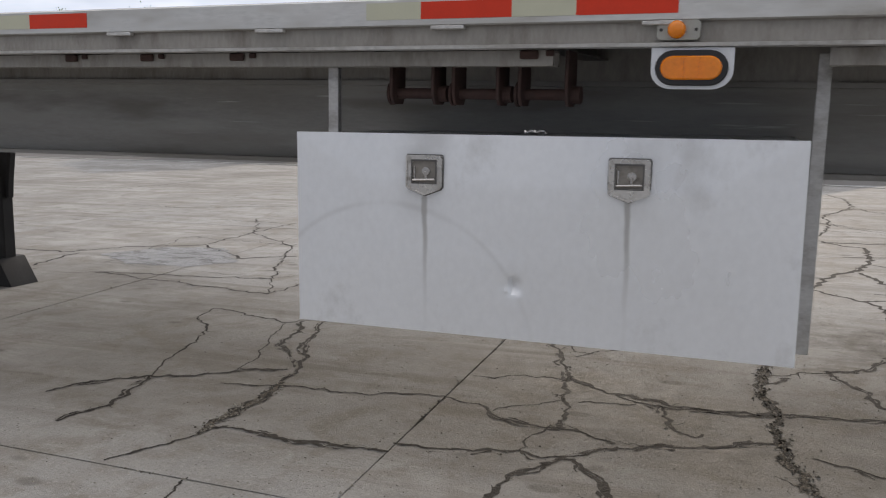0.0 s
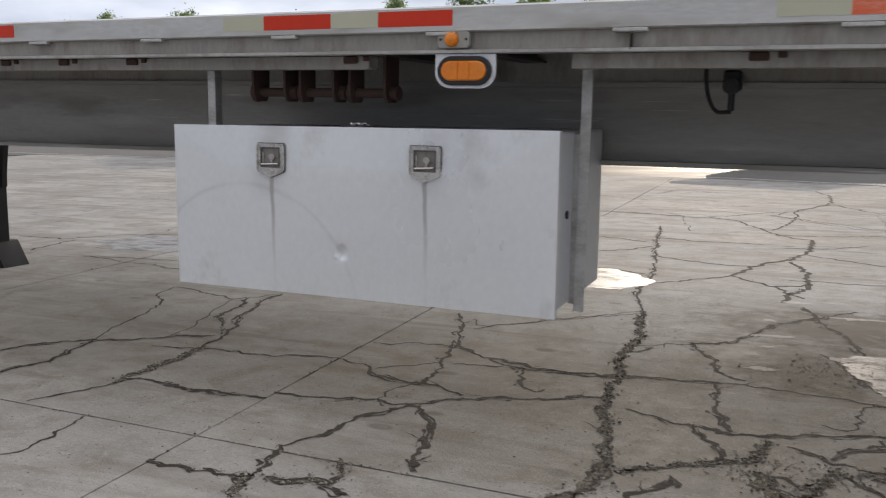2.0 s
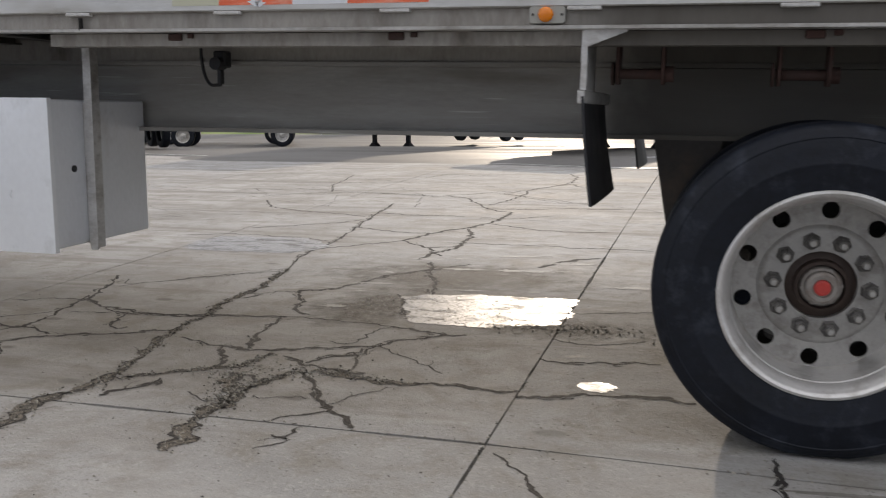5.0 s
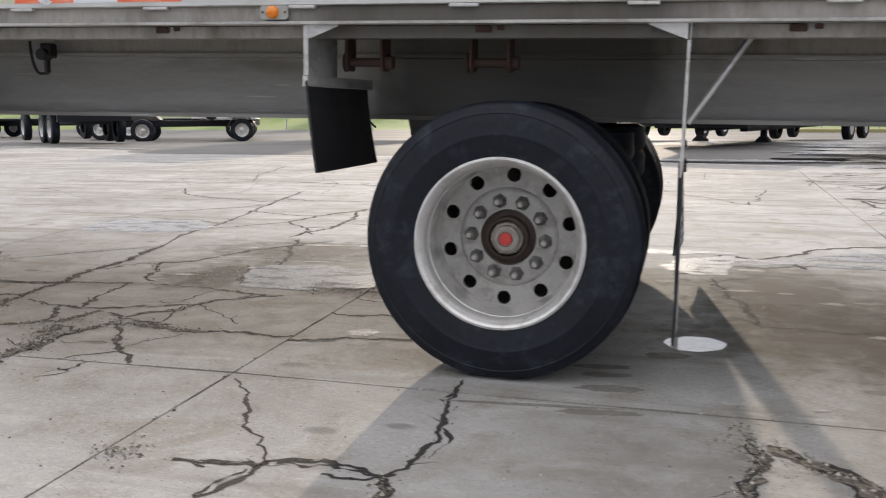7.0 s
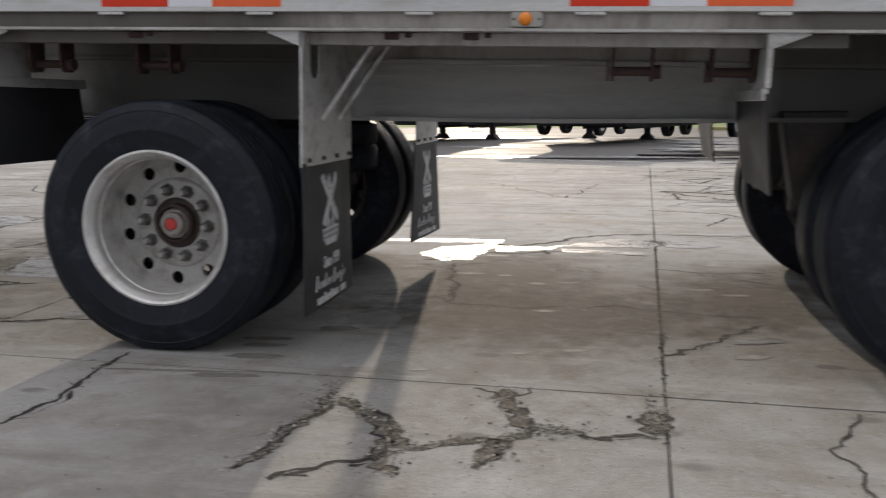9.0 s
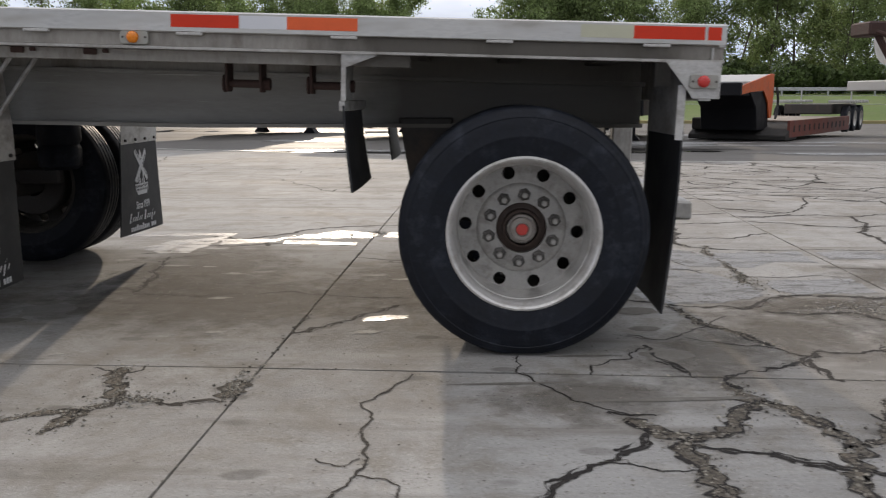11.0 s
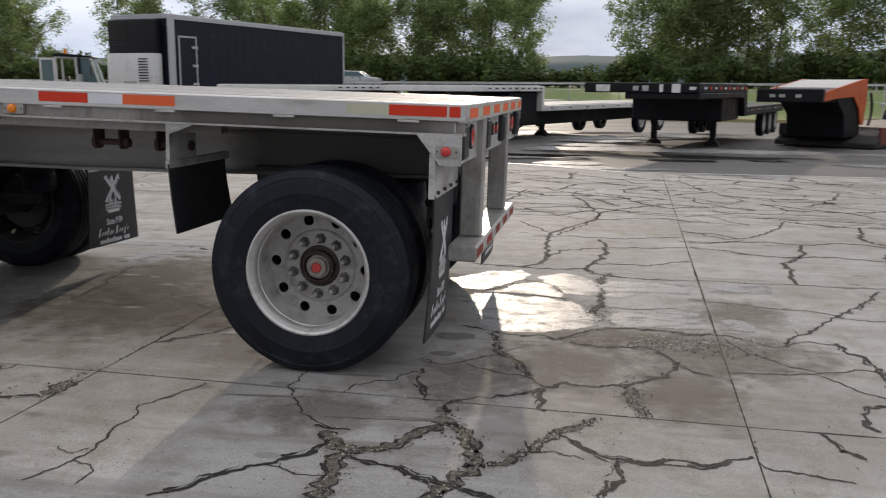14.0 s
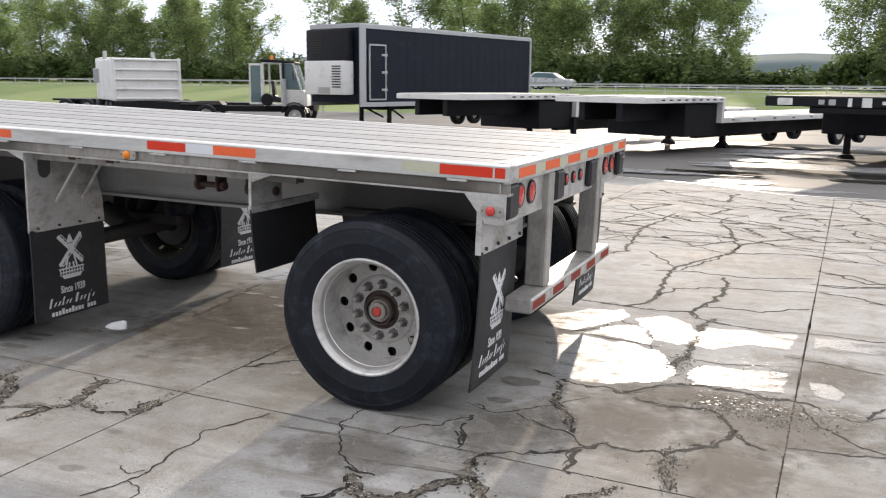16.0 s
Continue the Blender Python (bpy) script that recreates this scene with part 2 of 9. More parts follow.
def add_scuffs(m):
    """Thin pale scratches and wiped streaks that run along the beam."""
    nt = m.node_tree
    b = nt.nodes["Principled BSDF"]
    tc = nt.nodes.new("ShaderNodeTexCoord")
    out = b.inputs["Base Color"].links[0].from_socket
    for scale, stretch, lo, hi, tone, top in ((4.0, (0.45, 1, 14.0), 0.66, 0.72, (0.62, 0.61, 0.58, 1), 0.75), (1.7, (0.5, 1, 5.0), 0.54, 0.68, (0.43, 0.42, 0.40, 1), 0.5), (2.3, (0.6, 1, 3.0), 0.56, 0.70, (0.17, 0.155, 0.135, 1), 0.6)):
        mp, n, r, mx = nt.nodes.new("ShaderNodeMapping"), nt.nodes.new("ShaderNodeTexNoise"), nt.nodes.new("ShaderNodeMapRange"), nt.nodes.new("ShaderNodeMix")
        mp.inputs["Scale"].default_value = stretch
        mp.inputs["Location"].default_value = (scale, 0.0, scale * 2)
        n.inputs["Scale"].default_value, n.inputs["Detail"].default_value = scale, 5
        r.inputs["From Min"].default_value, r.inputs["From Max"].default_value, r.inputs["To Max"].default_value = lo, hi, top
        mx.data_type = "RGBA"
        mx.inputs["B"].default_value = tone
        nt.links.new(tc.outputs["Object"], mp.inputs["Vector"])
        nt.links.new(mp.outputs["Vector"], n.inputs["Vector"])
        nt.links.new(n.outputs["Fac"], r.inputs["Value"])
        nt.links.new(r.outputs["Result"], mx.inputs["Factor"])
        nt.links.new(out, mx.inputs["A"])
        out = mx.outputs["Result"]
    nt.links.new(out, b.inputs["Base Color"])


add_scuffs(ALU_BEAM)
add_spray_and_shade(ALU_WEB, 0.85)
add_spray_and_shade(ALU_BEAM, 0.85)
ALU_DECK = material("deck_aluminium", (0.335, 0.342, 0.345), 0.70, 0.1, 0.20, 80, 2.0, 0.10, dirt=(0.20, 0.185, 0.165), dirt_amount=0.25, dirt_scale=4, streak=(0.3, 2, 1), random_tint=0.10, spec=0.12)
ALU_RIM = material("cast_wheel_aluminium", (0.66, 0.65, 0.63), 0.37, 0.55, 0.10, 90, 6, 0.06, dirt=(0.36, 0.335, 0.30), dirt_amount=0.34, dirt_scale=10)
# besides grime, the sunken disc's shade is put into this darker grey
DISC = material("grimy_shaded_wheel_disc", (0.40, 0.39, 0.37), 0.5, 0.30, 0.16, 90, 9, 0.08, dirt=(0.20, 0.185, 0.165), dirt_amount=0.36, dirt_scale=14)
# the inner wheels' shade is put into this near-black colour
INNER_RIM = material("shade_dark_inner_wheel", (0.075, 0.068, 0.06), 0.75, 0.0, 0.3, 60, 8, 0.15, dirt=(0.03, 0.028, 0.026), dirt_amount=0.4, dirt_scale=9)
LEG_BLACK = material("worn_black_leg", (0.014, 0.013, 0.013), 0.7, 0.0, 0.3, 50, 6, 0.2, dirt=(0.03, 0.026, 0.023), dirt_amount=0.15)
STEEL_DARK = material("dark_dirty_steel", (0.055, 0.05, 0.047), 0.7, 0.0, 0.25, 50, 6, 0.2, dirt=(0.12, 0.09, 0.07), dirt_amount=0.2)
RUST = material("rusty_steel", (0.062, 0.032, 0.026), 0.8, 0.0, 0.3, 60, 9, 0.3, dirt=(0.055, 0.04, 0.036), dirt_amount=0.3, dirt_scale=12)
CAP_STEEL = material("grimy_cap_metal", (0.34, 0.315, 0.29), 0.42, 0.5, 0.2, 80, 16, 0.1, dirt=(0.15, 0.105, 0.08), dirt_amount=0.42, dirt_scale=16)
HUB_DARK = material("greasy_hub", (0.052, 0.034, 0.027), 0.6, 0.0, 0.35, 60, 9, 0.25, dirt=(0.06, 0.042, 0.034), dirt_amount=0.25, dirt_scale=14)
STEEL_NUT = material("dull_grey_steel", (0.40, 0.39, 0.37), 0.5, 0.4, 0.15, 80, 20, 0.1, dirt=(0.18, 0.15, 0.12), dirt_amount=0.3, dirt_scale=20)
CHROME = material("worn_chrome", (0.60, 0.58, 0.56), 0.22, 0.95, 0.12, 60, 12, 0.06, dirt=(0.30, 0.28, 0.26), dirt_amount=0.2, dirt_scale=14)
RUBBER = material("black_tyre_rubber", (0.0060, 0.0085, 0.0145), 0.58, 0.0, 0.5, 40, 6, 0.20, dirt=(0.034, 0.041, 0.056), dirt_amount=0.24, dirt_scale=11, spec=0.30)
FLAP = material("black_rubber_sheet", (0.018, 0.019, 0.022), 0.55, 0.0, 0.2, 50, 4, 0.06, dirt=(0.05, 0.05, 0.05), dirt_amount=0.2, dirt_scale=5)
PRINT = material("white_print", (0.72, 0.73, 0.74), 0.6, 0.0, 0.12, 90, 12, 0.0)
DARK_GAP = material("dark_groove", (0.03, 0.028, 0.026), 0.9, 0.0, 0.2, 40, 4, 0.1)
TAPE_RED = material("red_reflective_tape", (0.70, 0.050, 0.022), 0.5, 0.0, 0.10, 300, 12, 0.02, spec=0.25)
TAPE_ORANGE = material("orange_red_reflective_tape", (0.86, 0.15, 0.055), 0.5, 0.0, 0.10, 300, 12, 0.02, spec=0.25)
TAPE_FADED = material("faded_peeling_orange_tape", (0.84, 0.17, 0.085), 0.5, 0.0, 0.2, 120, 9, 0.03, spec=0.25, dirt=(0.86, 0.56, 0.45), dirt_amount=0.42, dirt_scale=11, streak=(0.6, 1, 2.2))
TAPE_DULL = material("dull_dark_red_tape", (0.30, 0.035, 0.022), 0.6, 0.0, 0.25, 200, 9, 0.04, spec=0.2, dirt=(0.12, 0.07, 0.055), dirt_amount=0.35, dirt_scale=9)
TAPE_WHITE = material("white_reflective_tape", (0.74, 0.76, 0.80), 0.36, 0.0, 0.04, 300, 8, 0.02)
TAPE_OLD = material("aged_cream_reflective_tape", (0.55, 0.55, 0.42), 0.4, 0.0, 0.05, 300, 8, 0.02)
LENS_AMBER = material("amber_lens", (0.92, 0.24, 0.005), 0.22, 0.0, 0.18, 120, 10, 0.04, coat=0.5)
LENS_RED = material("red_lens", (0.62, 0.035, 0.03), 0.25, 0.0, 0.05, 120, 10, 0.04, coat=0.5)
LATCH_FRAME = material("worn_latch_chrome", (0.66, 0.64, 0.61), 0.28, 0.75, 0.15, 90, 14, 0.06, dirt=(0.20, 0.17, 0.14), dirt_amount=0.25, dirt_scale=30)
LATCH_PLATE = material("tarnished_latch_plate", (0.27, 0.25, 0.225), 0.5, 0.3, 0.2, 90, 14, 0.06, dirt=(0.12, 0.10, 0.085), dirt_amount=0.3, dirt_scale=30)
NUT_STEEL = material("dark_nut_steel", (0.105, 0.10, 0.095), 0.5, 0.3, 0.2, 80, 20, 0.1, dirt=(0.30, 0.29, 0.27), dirt_amount=0.3, dirt_scale=30)
LAMP_BASE = material("grey_lamp_plastic", (0.36, 0.36, 0.33), 0.5, 0.0, 0.1, 60, 8, 0.05)
BLACK_PLASTIC = material("black_plastic", (0.018, 0.018, 0.02), 0.45, 0.0, 0.1, 60, 8, 0.03)
RED_CAP = material("red_hub_plug", (0.55, 0.05, 0.04), 0.5, 0.0, 0.15, 60, 20, 0.05)


# ---- mesh helpers ----
def finish(bm, name, mat, parent=None, angle=32):
    bmesh.ops.recalc_face_normals(bm, faces=bm.faces)
    me = bpy.data.meshes.new(name)
    bm.to_mesh(me)
    bm.free()
    me.polygons.foreach_set("use_smooth", [True] * len(me.polygons))
    me.set_sharp_from_angle(angle=radians(angle))
    if mat:
        me.materials.append(mat)
    ob = new(name, me)
    ob.parent = parent
    return ob


def part(name, bm, mat, parent, label=""):
    return tagged(finish(bm, name, mat, parent), label)


def anchor(name, label, category, at=(0, 0, 0), turn=0.0, group="", kind=""):
    """An empty at a thing's base that carries its parts."""
    e = new(name)
    e.empty_display_size = 0.2
    e.matrix_world = pose(*at, 0, 0, turn)
    return tagged(e, label, category, group, kind)


def take(bm, tmp, m=None):
    """Adds tmp's geometry to bm, at the pose m."""
    if m is not None:
        bmesh.ops.transform(tmp, matrix=m, verts=tmp.verts)
    me = bpy.data.meshes.new("tmp")
    tmp.to_mesh(me)
    tmp.free()
    bm.from_mesh(me)
    bpy.data.meshes.remove(me)
    return bm


def box(bm, x0, x1, y0, y1, z0, z1, bevel=0.0, m=None, seg=1):
    t = bmesh.new()
    bmesh.ops.create_cube(t, size=1.0)
    for v in t.verts:
        v.co = Vector(((x0 + x1) / 2 + v.co.x * (x1 - x0), (y0 + y1) / 2 + v.co.y * (y1 - y0), (z0 + z1) / 2 + v.co.z * (z1 - z0)))
    if bevel:
        bmesh.ops.bevel(t, geom=t.edges[:], offset=bevel, segments=seg, affect="EDGES", profile=0.6)
    return take(bm, t, m)


def prism(bm, outline, depth, m=None, bevel=0.0):
    """A flat outline (u, v) with thickness: u, v and depth run along local x, z and y; m places it."""
    t = bmesh.new()
    front = [t.verts.new((u, 0, v)) for u, v in outline]
    back = [t.verts.new((u, depth, v)) for u, v in outline]
    t.faces.new(front)
    t.faces.new(back[::-1])
    n = len(front)
    for i in range(n):
        t.faces.new((front[i], front[(i + 1) % n], back[(i + 1) % n], back[i]))
    if bevel:
        bmesh.ops.recalc_face_normals(t, faces=t.faces)
        bmesh.ops.bevel(t, geom=t.edges[:], offset=bevel, segments=1, affect="EDGES")
    return take(bm, t, m)


def bar_x(bm, profile, x0, x1):
    """A closed profile of (y, z) drawn along x."""
    t = bmesh.new()
    a = [t.verts.new((x0, y, z)) for y, z in profile]
    b = [t.verts.new((x1, y, z)) for y, z in profile]
    t.faces.new(a)
    t.faces.new(b[::-1])
    n = len(a)
    for i in range(n):
        t.faces.new((a[i], a[(i + 1) % n], b[(i + 1) % n], b[i]))
    return take(bm, t)


def lathe(bm, profile, seg=48, m=None, closed=True):
    """A profile of (y, r) turned about the y axis."""
    t = bmesh.new()
    rings = []
    for y, r in profile:
        rings.append([t.verts.new((r * math.cos(2 * math.pi * k / seg), y, r * math.sin(2 * math.pi * k / seg))) for k in range(seg)] if r > 1e-6
                     else [t.verts.new((0, y, 0))])
    pairs = list(zip(rings, rings[1:])) + ([(rings[-1], rings[0])] if closed else [])
    for a, b in pairs:
        for k in range(seg):
            q = [a[k % len(a)], a[(k + 1) % len(a)], b[(k + 1) % len(b)], b[k % len(b)]]
            q = [v for i, v in enumerate(q) if v not in q[:i]]
            if len(q) > 2:
                t.faces.new(q)
    return take(bm, t, m)


def rod(bm, a, b, r, seg=12, r2=None):
    """A round bar from a to b."""
    t = bmesh.new()
    a, b = Vector(a), Vector(b)
    bmesh.ops.create_cone(t, cap_ends=True, segments=seg, radius1=r, radius2=r if r2 is None else r2, depth=(b - a).length)
    turn = (b - a).to_track_quat("Z", "Y").to_matrix().to_4x4()
    return take(bm, t, Matrix.Translation((a + b) / 2) @ turn)


def cable(bm, pts, r, seg=8):
    for p, q in zip(pts, pts[1:]):
        rod(bm, p, q, r, seg)
    return bm


def stadium(half, r, seg=10):
    """Outline of a slot: two half circles half apart from the middle."""
    out = []
    for k in range(seg + 1):
        a = -math.pi / 2 + math.pi * k / seg
        out.append((half + r * math.cos(a), r * math.sin(a)))
    for k in range(seg + 1):
        a = math.pi / 2 + math.pi * k / seg
        out.append((-half + r * math.cos(a), r * math.sin(a)))
    return out


def filled(bm, loops, depth, m=None):
    """A plate with holes: the first loop is the rim, the others are cut out. Local x, z; thickness along y."""
    t = bmesh.new()
    edges, rings = [], []
    for loop in loops:
        vs = [t.verts.new((u, 0, v)) for u, v in loop]
        rings.append(vs)
        edges += [t.edges.new((vs[i], vs[(i + 1) % len(vs)])) for i in range(len(vs))]
    bmesh.ops.triangle_fill(t, use_beauty=True, use_dissolve=False, edges=edges, normal=(0, -1, 0))
    face = t.faces[:]
    ext = bmesh.ops.extrude_face_region(t, geom=face)
    bmesh.ops.translate(t, vec=(0, depth, 0), verts=[g for g in ext["geom"] if isinstance(g, bmesh.types.BMVert)])
    return take(bm, t, m)


def circle(r, seg=16, cx=0.0, cy=0.0):
    return [(cx + r * math.cos(2 * math.pi * k / seg), cy + r * math.sin(2 * math.pi * k / seg)) for k in range(seg)]


def lettering(bm, words, size, m):
    """Flat letters from the built-in font, in the local x, z plane."""
    cu = bpy.data.curves.new("letters", "FONT")
    cu.body, cu.size, cu.align_x, cu.extrude, cu.offset = words, size, "CENTER", 0.0006, 0.018 * size
    ob = new("letters", cu)
    bpy.context.view_layer.update()
    me = bpy.data.meshes.new_from_object(ob)
    t = bmesh.new()
    t.from_mesh(me)
    bpy.data.objects.remove(ob)
    bpy.data.curves.remove(cu)
    bpy.data.meshes.remove(me)
    return take(bm, t, m @ pose(0, 0, 0, 90, 0, 0))

# ---- flatbed trailer: its frame stands nose-high, so it is built level and tilted as a whole ----
TILT_DEG = 1.515
WIDTH, FRONT, REAR = 2.60, -11.2, 3.786
trailer = anchor("flatbed_trailer", "silver aluminium flatbed semi trailer on two spread dual-wheel axles", "trailer")
trailer.matrix_world = pose(0, 0, 0, 0, TILT_DEG, 0)
LEVEL = trailer.matrix_world.inverted()
RAIL_LOW, RAIL_MID, DECK = 1.2885, 1.358, 1.436


def mirror_y(bm):
    """The same part for the far side."""
    t = bm.copy()
    for v in t.verts:
        v.co.y = WIDTH - v.co.y
    bmesh.ops.reverse_faces(t, faces=t.faces)
    return t


def both(name, bm, mat, parent, label=""):
    far = mirror_y(bm)
    return part(name, bm, mat, parent, label), part(name, far, mat, parent, label)


# side rails: an upper face, a recessed web and a lip
bm = bmesh.new()
bar_x(bm, [(0, RAIL_MID), (0, DECK - 0.006), (0.008, DECK), (0.075, DECK), (0.075, DECK - 0.012), (0.030, DECK - 0.016), (0.030, RAIL_LOW + 0.012),
           (0.07, RAIL_LOW + 0.012), (0.07, RAIL_LOW), (0.004, RAIL_LOW), (0.002, RAIL_LOW + 0.010), (0.024, RAIL_LOW + 0.013), (0.024, RAIL_MID - 0.006), (0.006, RAIL_MID - 0.004)],
      FRONT, REAR - 0.002)

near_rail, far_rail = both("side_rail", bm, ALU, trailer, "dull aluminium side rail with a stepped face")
# web: brown drip stains, plus the recess's shade put into its darker tone
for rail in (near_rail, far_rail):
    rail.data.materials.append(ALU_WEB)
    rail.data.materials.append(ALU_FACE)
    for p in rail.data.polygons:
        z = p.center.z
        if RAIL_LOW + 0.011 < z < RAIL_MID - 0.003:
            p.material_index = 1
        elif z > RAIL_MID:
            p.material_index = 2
bm = bmesh.new()
box(bm, -0.0015, 0.0015, -0.0, 0.02, RAIL_LOW + 0.006, RAIL_LOW + 0.05)
bmesh.ops.translate(bm, vec=(-2.60, 0.001, 0), verts=bm.verts)
part("weld_joint", bm, DARK_GAP, near_rail)

# small plates under the rail's upper face
bm = bmesh.new()
box(bm, -0.052, 0.052, -0.004, 0.017, RAIL_MID - 0.014, RAIL_MID - 0.003, 0.002)
clip = part("rail_clip", bm, ALU, near_rail)
clip.location.x = -5.05
for k in range(1, 15):
    c = new("rail_clip", clip.data)
    c.parent = near_rail
    c.location.x = -5.05 + 0.612 * k

# reflective tape, 51 mm: (start, length, kind)
TAPE_MATS = {"r": TAPE_RED, "o": TAPE_ORANGE, "w": TAPE_WHITE, "c": TAPE_OLD, "f": TAPE_FADED}
TAPE_Z = 1.374


def tape(x, length, kind, z=TAPE_Z, parent=near_rail):
    b = bmesh.new()
    box(b, x, x + length, -0.0014, -0.0002, z, z + 0.049)
    words = {"r": "red", "o": "sun-bleached orange-red", "w": "white", "c": "aged cream", "f": "faded and peeling orange"}[kind]
    return part("reflective_tape", b, TAPE_MATS[kind], parent, words + " reflective tape strip")


for x, length, kind in ((-5.66, 0.20, "c"), (-5.46, 0.27, "r"), (-4.09, 0.18, "c"), (-3.91, 0.28, "r"), (-3.63, 0.185, "c"), (-3.445, 0.272, "r"),
                        (-2.205, 0.185, "c"), (-2.02, 0.278, "f"), (-1.742, 0.20, "w"), (-1.542, 0.28, "f"),
                        (-0.19, 0.28, "r"), (0.09, 0.18, "w"), (0.27, 0.275, "o"),
                        (1.61, 0.27, "r"), (1.885, 0.185, "w"), (2.07, 0.278, "o"), (3.22, 0.205, "c"), (3.425, 0.275, "r"), (3.712, 0.052, "r")):
    strip = tape(x, length, kind)
    if x == -2.02:      # where the print has come off
        for cx, cz, r in ((-1.885, 1.382, 0.020), (-1.862, 1.379, 0.017), (-1.90, 1.405, 0.013), (-1.84, 1.412, 0.015), (-1.93, 1.418, 0.010)):
            bm = bmesh.new()
            prism(bm, [(r * math.cos(a) * (1 + 0.5 * math.sin(5 * a + 40 * cx)), 0.55 * r * math.sin(a) * (1 + 0.4 * math.sin(4 * a + 90 * cx))) for a in [math.pi * k / 9 for k in range(18)]], 0.0006, pose(cx, -0.0020, cz))
            part("bare_patch", bm, TAPE_WHITE, strip, "whitish patch where the print has peeled")


def marker(x, y, z, lens_mat, face=-1, holes=True):
    """A round side lamp on its plate; the lens is a bulged disc."""
    b = bmesh.new()
    prism(b, [(u * 0.056, v * 0.027) for u, v in ((-1, -0.7), (-0.85, -1), (0.85, -1), (1, -0.7), (1, 0.7), (0.85, 1), (-0.85, 1), (-1, 0.7))], 0.016, pose(x, y - 0.016, z), 0.002)
    base = part("marker_lamp", b, LAMP_BASE, trailer, "grey side marker lamp plate")
    b = bmesh.new()
    lathe(b, [(0, 0.0235), (-0.008, 0.0235), (-0.015, 0.021), (-0.02, 0.015), (-0.0225, 0.0)], 24, pose(x - 0.004, y - 0.016, z), closed=False)
    part("lens", b, lens_mat, base, "round amber lens" if lens_mat is LENS_AMBER else "round red lens")
    if holes:
        for s in (-1, 1):
            b = bmesh.new()
            lathe(b, [(0, 0.0045), (-0.003, 0.004), (-0.003, 0.0)], 10, pose(x + s * 0.045, y - 0.016, z), closed=False)
            part("screw", b, STEEL_DARK, base)
    return base


for x in (-3.170, -0.879, 1.460):
    marker(x, 0.018, 1.331, LENS_AMBER)

# oval turn lamp on its hanging plate
bm = bmesh.new()
prism(bm, [(-0.106, 0.048), (0.106, 0.048), (0.106, -0.012)] + [(0.05 + 0.056 * math.cos(a), -0.012 + 0.048 * math.sin(a)) for a in [-radians(10 + 8 * k) for k in range(11)]]
      + [(-0.05 - 0.056 * math.cos(a), -0.012 + 0.048 * math.sin(a)) for a in [-radians(90 - 8 * k) for k in range(11)]] + [(-0.106, -0.012)], 0.004, pose(-3.133, 0.016, 1.238))
turn_plate = part("turn_lamp_plate", bm, ALU_BOX, trailer, "pale metal plate holding an oval amber lamp")
bm = bmesh.new()
prism(bm, stadium(0.048, 0.046), 0.014, pose(-3.133, 0.003, 1.233), 0.003)
part("grommet", bm, BLACK_PLASTIC, turn_plate, "black rubber grommet")
bm = bmesh.new()
prism(bm, stadium(0.048, 0.031), 0.014, pose(-3.133, -0.004, 1.233), 0.004)
for s in (-0.019, 0.021):
    box(bm, -3.133 + s - 0.0015, -3.133 + s + 0.0015, -0.007, -0.003, 1.205, 1.261)
part("lens", bm, LENS_AMBER, turn_plate, "oval amber lens")

# deck boards with dark grooves between
edges = [0.075, 0.30, 0.62, 0.94, 1.30, 1.66, 1.98, 2.30, WIDTH - 0.075]
for k, (y0, y1) in enumerate(zip(edges, edges[1:])):
    bm = bmesh.new()
    groove = 0.042
    n = max(2, round((y1 - y0) / 0.08))
    prof = [(y0 + groove / 2, DECK - 0.03), (y0 + groove / 2, DECK - 0.002)]
    for j in range(1, n):
        y = y0 + (y1 - y0) * j / n
        prof += [(y - 0.004, DECK - 0.002), (y - 0.002, DECK - 0.0045), (y + 0.002, DECK - 0.0045), (y + 0.004, DECK - 0.002)]
    prof += [(y1 - groove / 2, DECK - 0.002), (y1 - groove / 2, DECK - 0.03)]
    bar_x(bm, prof, FRONT + 0.02, REAR - (0.62 if k in (1, 2, 3, 4, 5, 6) else 0.12) + 0.5 * (k in (1, 2, 3, 4, 5, 6)))
    part("deck_board", bm, ALU_DECK, trailer)
for y in edges[1:-1]:
    bm = bmesh.new()
    box(bm, FRONT + 0.05, REAR - 0.125, y - 0.0208, y + 0.0208, DECK - 0.03, DECK - 0.003)
    part("deck_groove", bm, DARK_GAP, trailer, "dirt-filled groove between deck boards")
# sheet under the boards: the shade below the deck is its near-black colour
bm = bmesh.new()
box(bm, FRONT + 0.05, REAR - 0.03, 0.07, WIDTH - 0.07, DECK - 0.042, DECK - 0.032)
part("deck_underside", bm, DARK_GAP, trailer, "deck underside with its shade painted dark")
bm = bmesh.new()
box(bm, REAR - 0.119, REAR - 0.002, 0.076, WIDTH - 0.076, DECK - 0.03, DECK - 0.0005, 0.004)
for y in (0.12, 0.65, 1.3, 1.95, 2.48):
    box(bm, REAR - 0.10, REAR - 0.02, y - 0.03, y + 0.03, DECK - 0.002, DECK + 0.004, 0.0015)
part("deck_end_plate", bm, ALU, trailer, "worn aluminium end plate of the deck")

# cross members
bm = bmesh.new()
box(bm, -0.045, 0.045, 0.07, WIDTH - 0.07, 1.386, 1.393)
box(bm, -0.045, 0.045, 0.07, WIDTH - 0.07, 1.293, 1.300)
box(bm, -0.004, 0.004, 0.07, WIDTH - 0.07, 1.300, 1.386)
cross = part("cross_member", bm, ALU_BEAM, trailer)
cross.location.x = -10.9
for k in range(1, 36):
    c = new("cross_member", cross.data)
    c.parent = trailer
    c.location.x = -10.9 + 0.408 * k

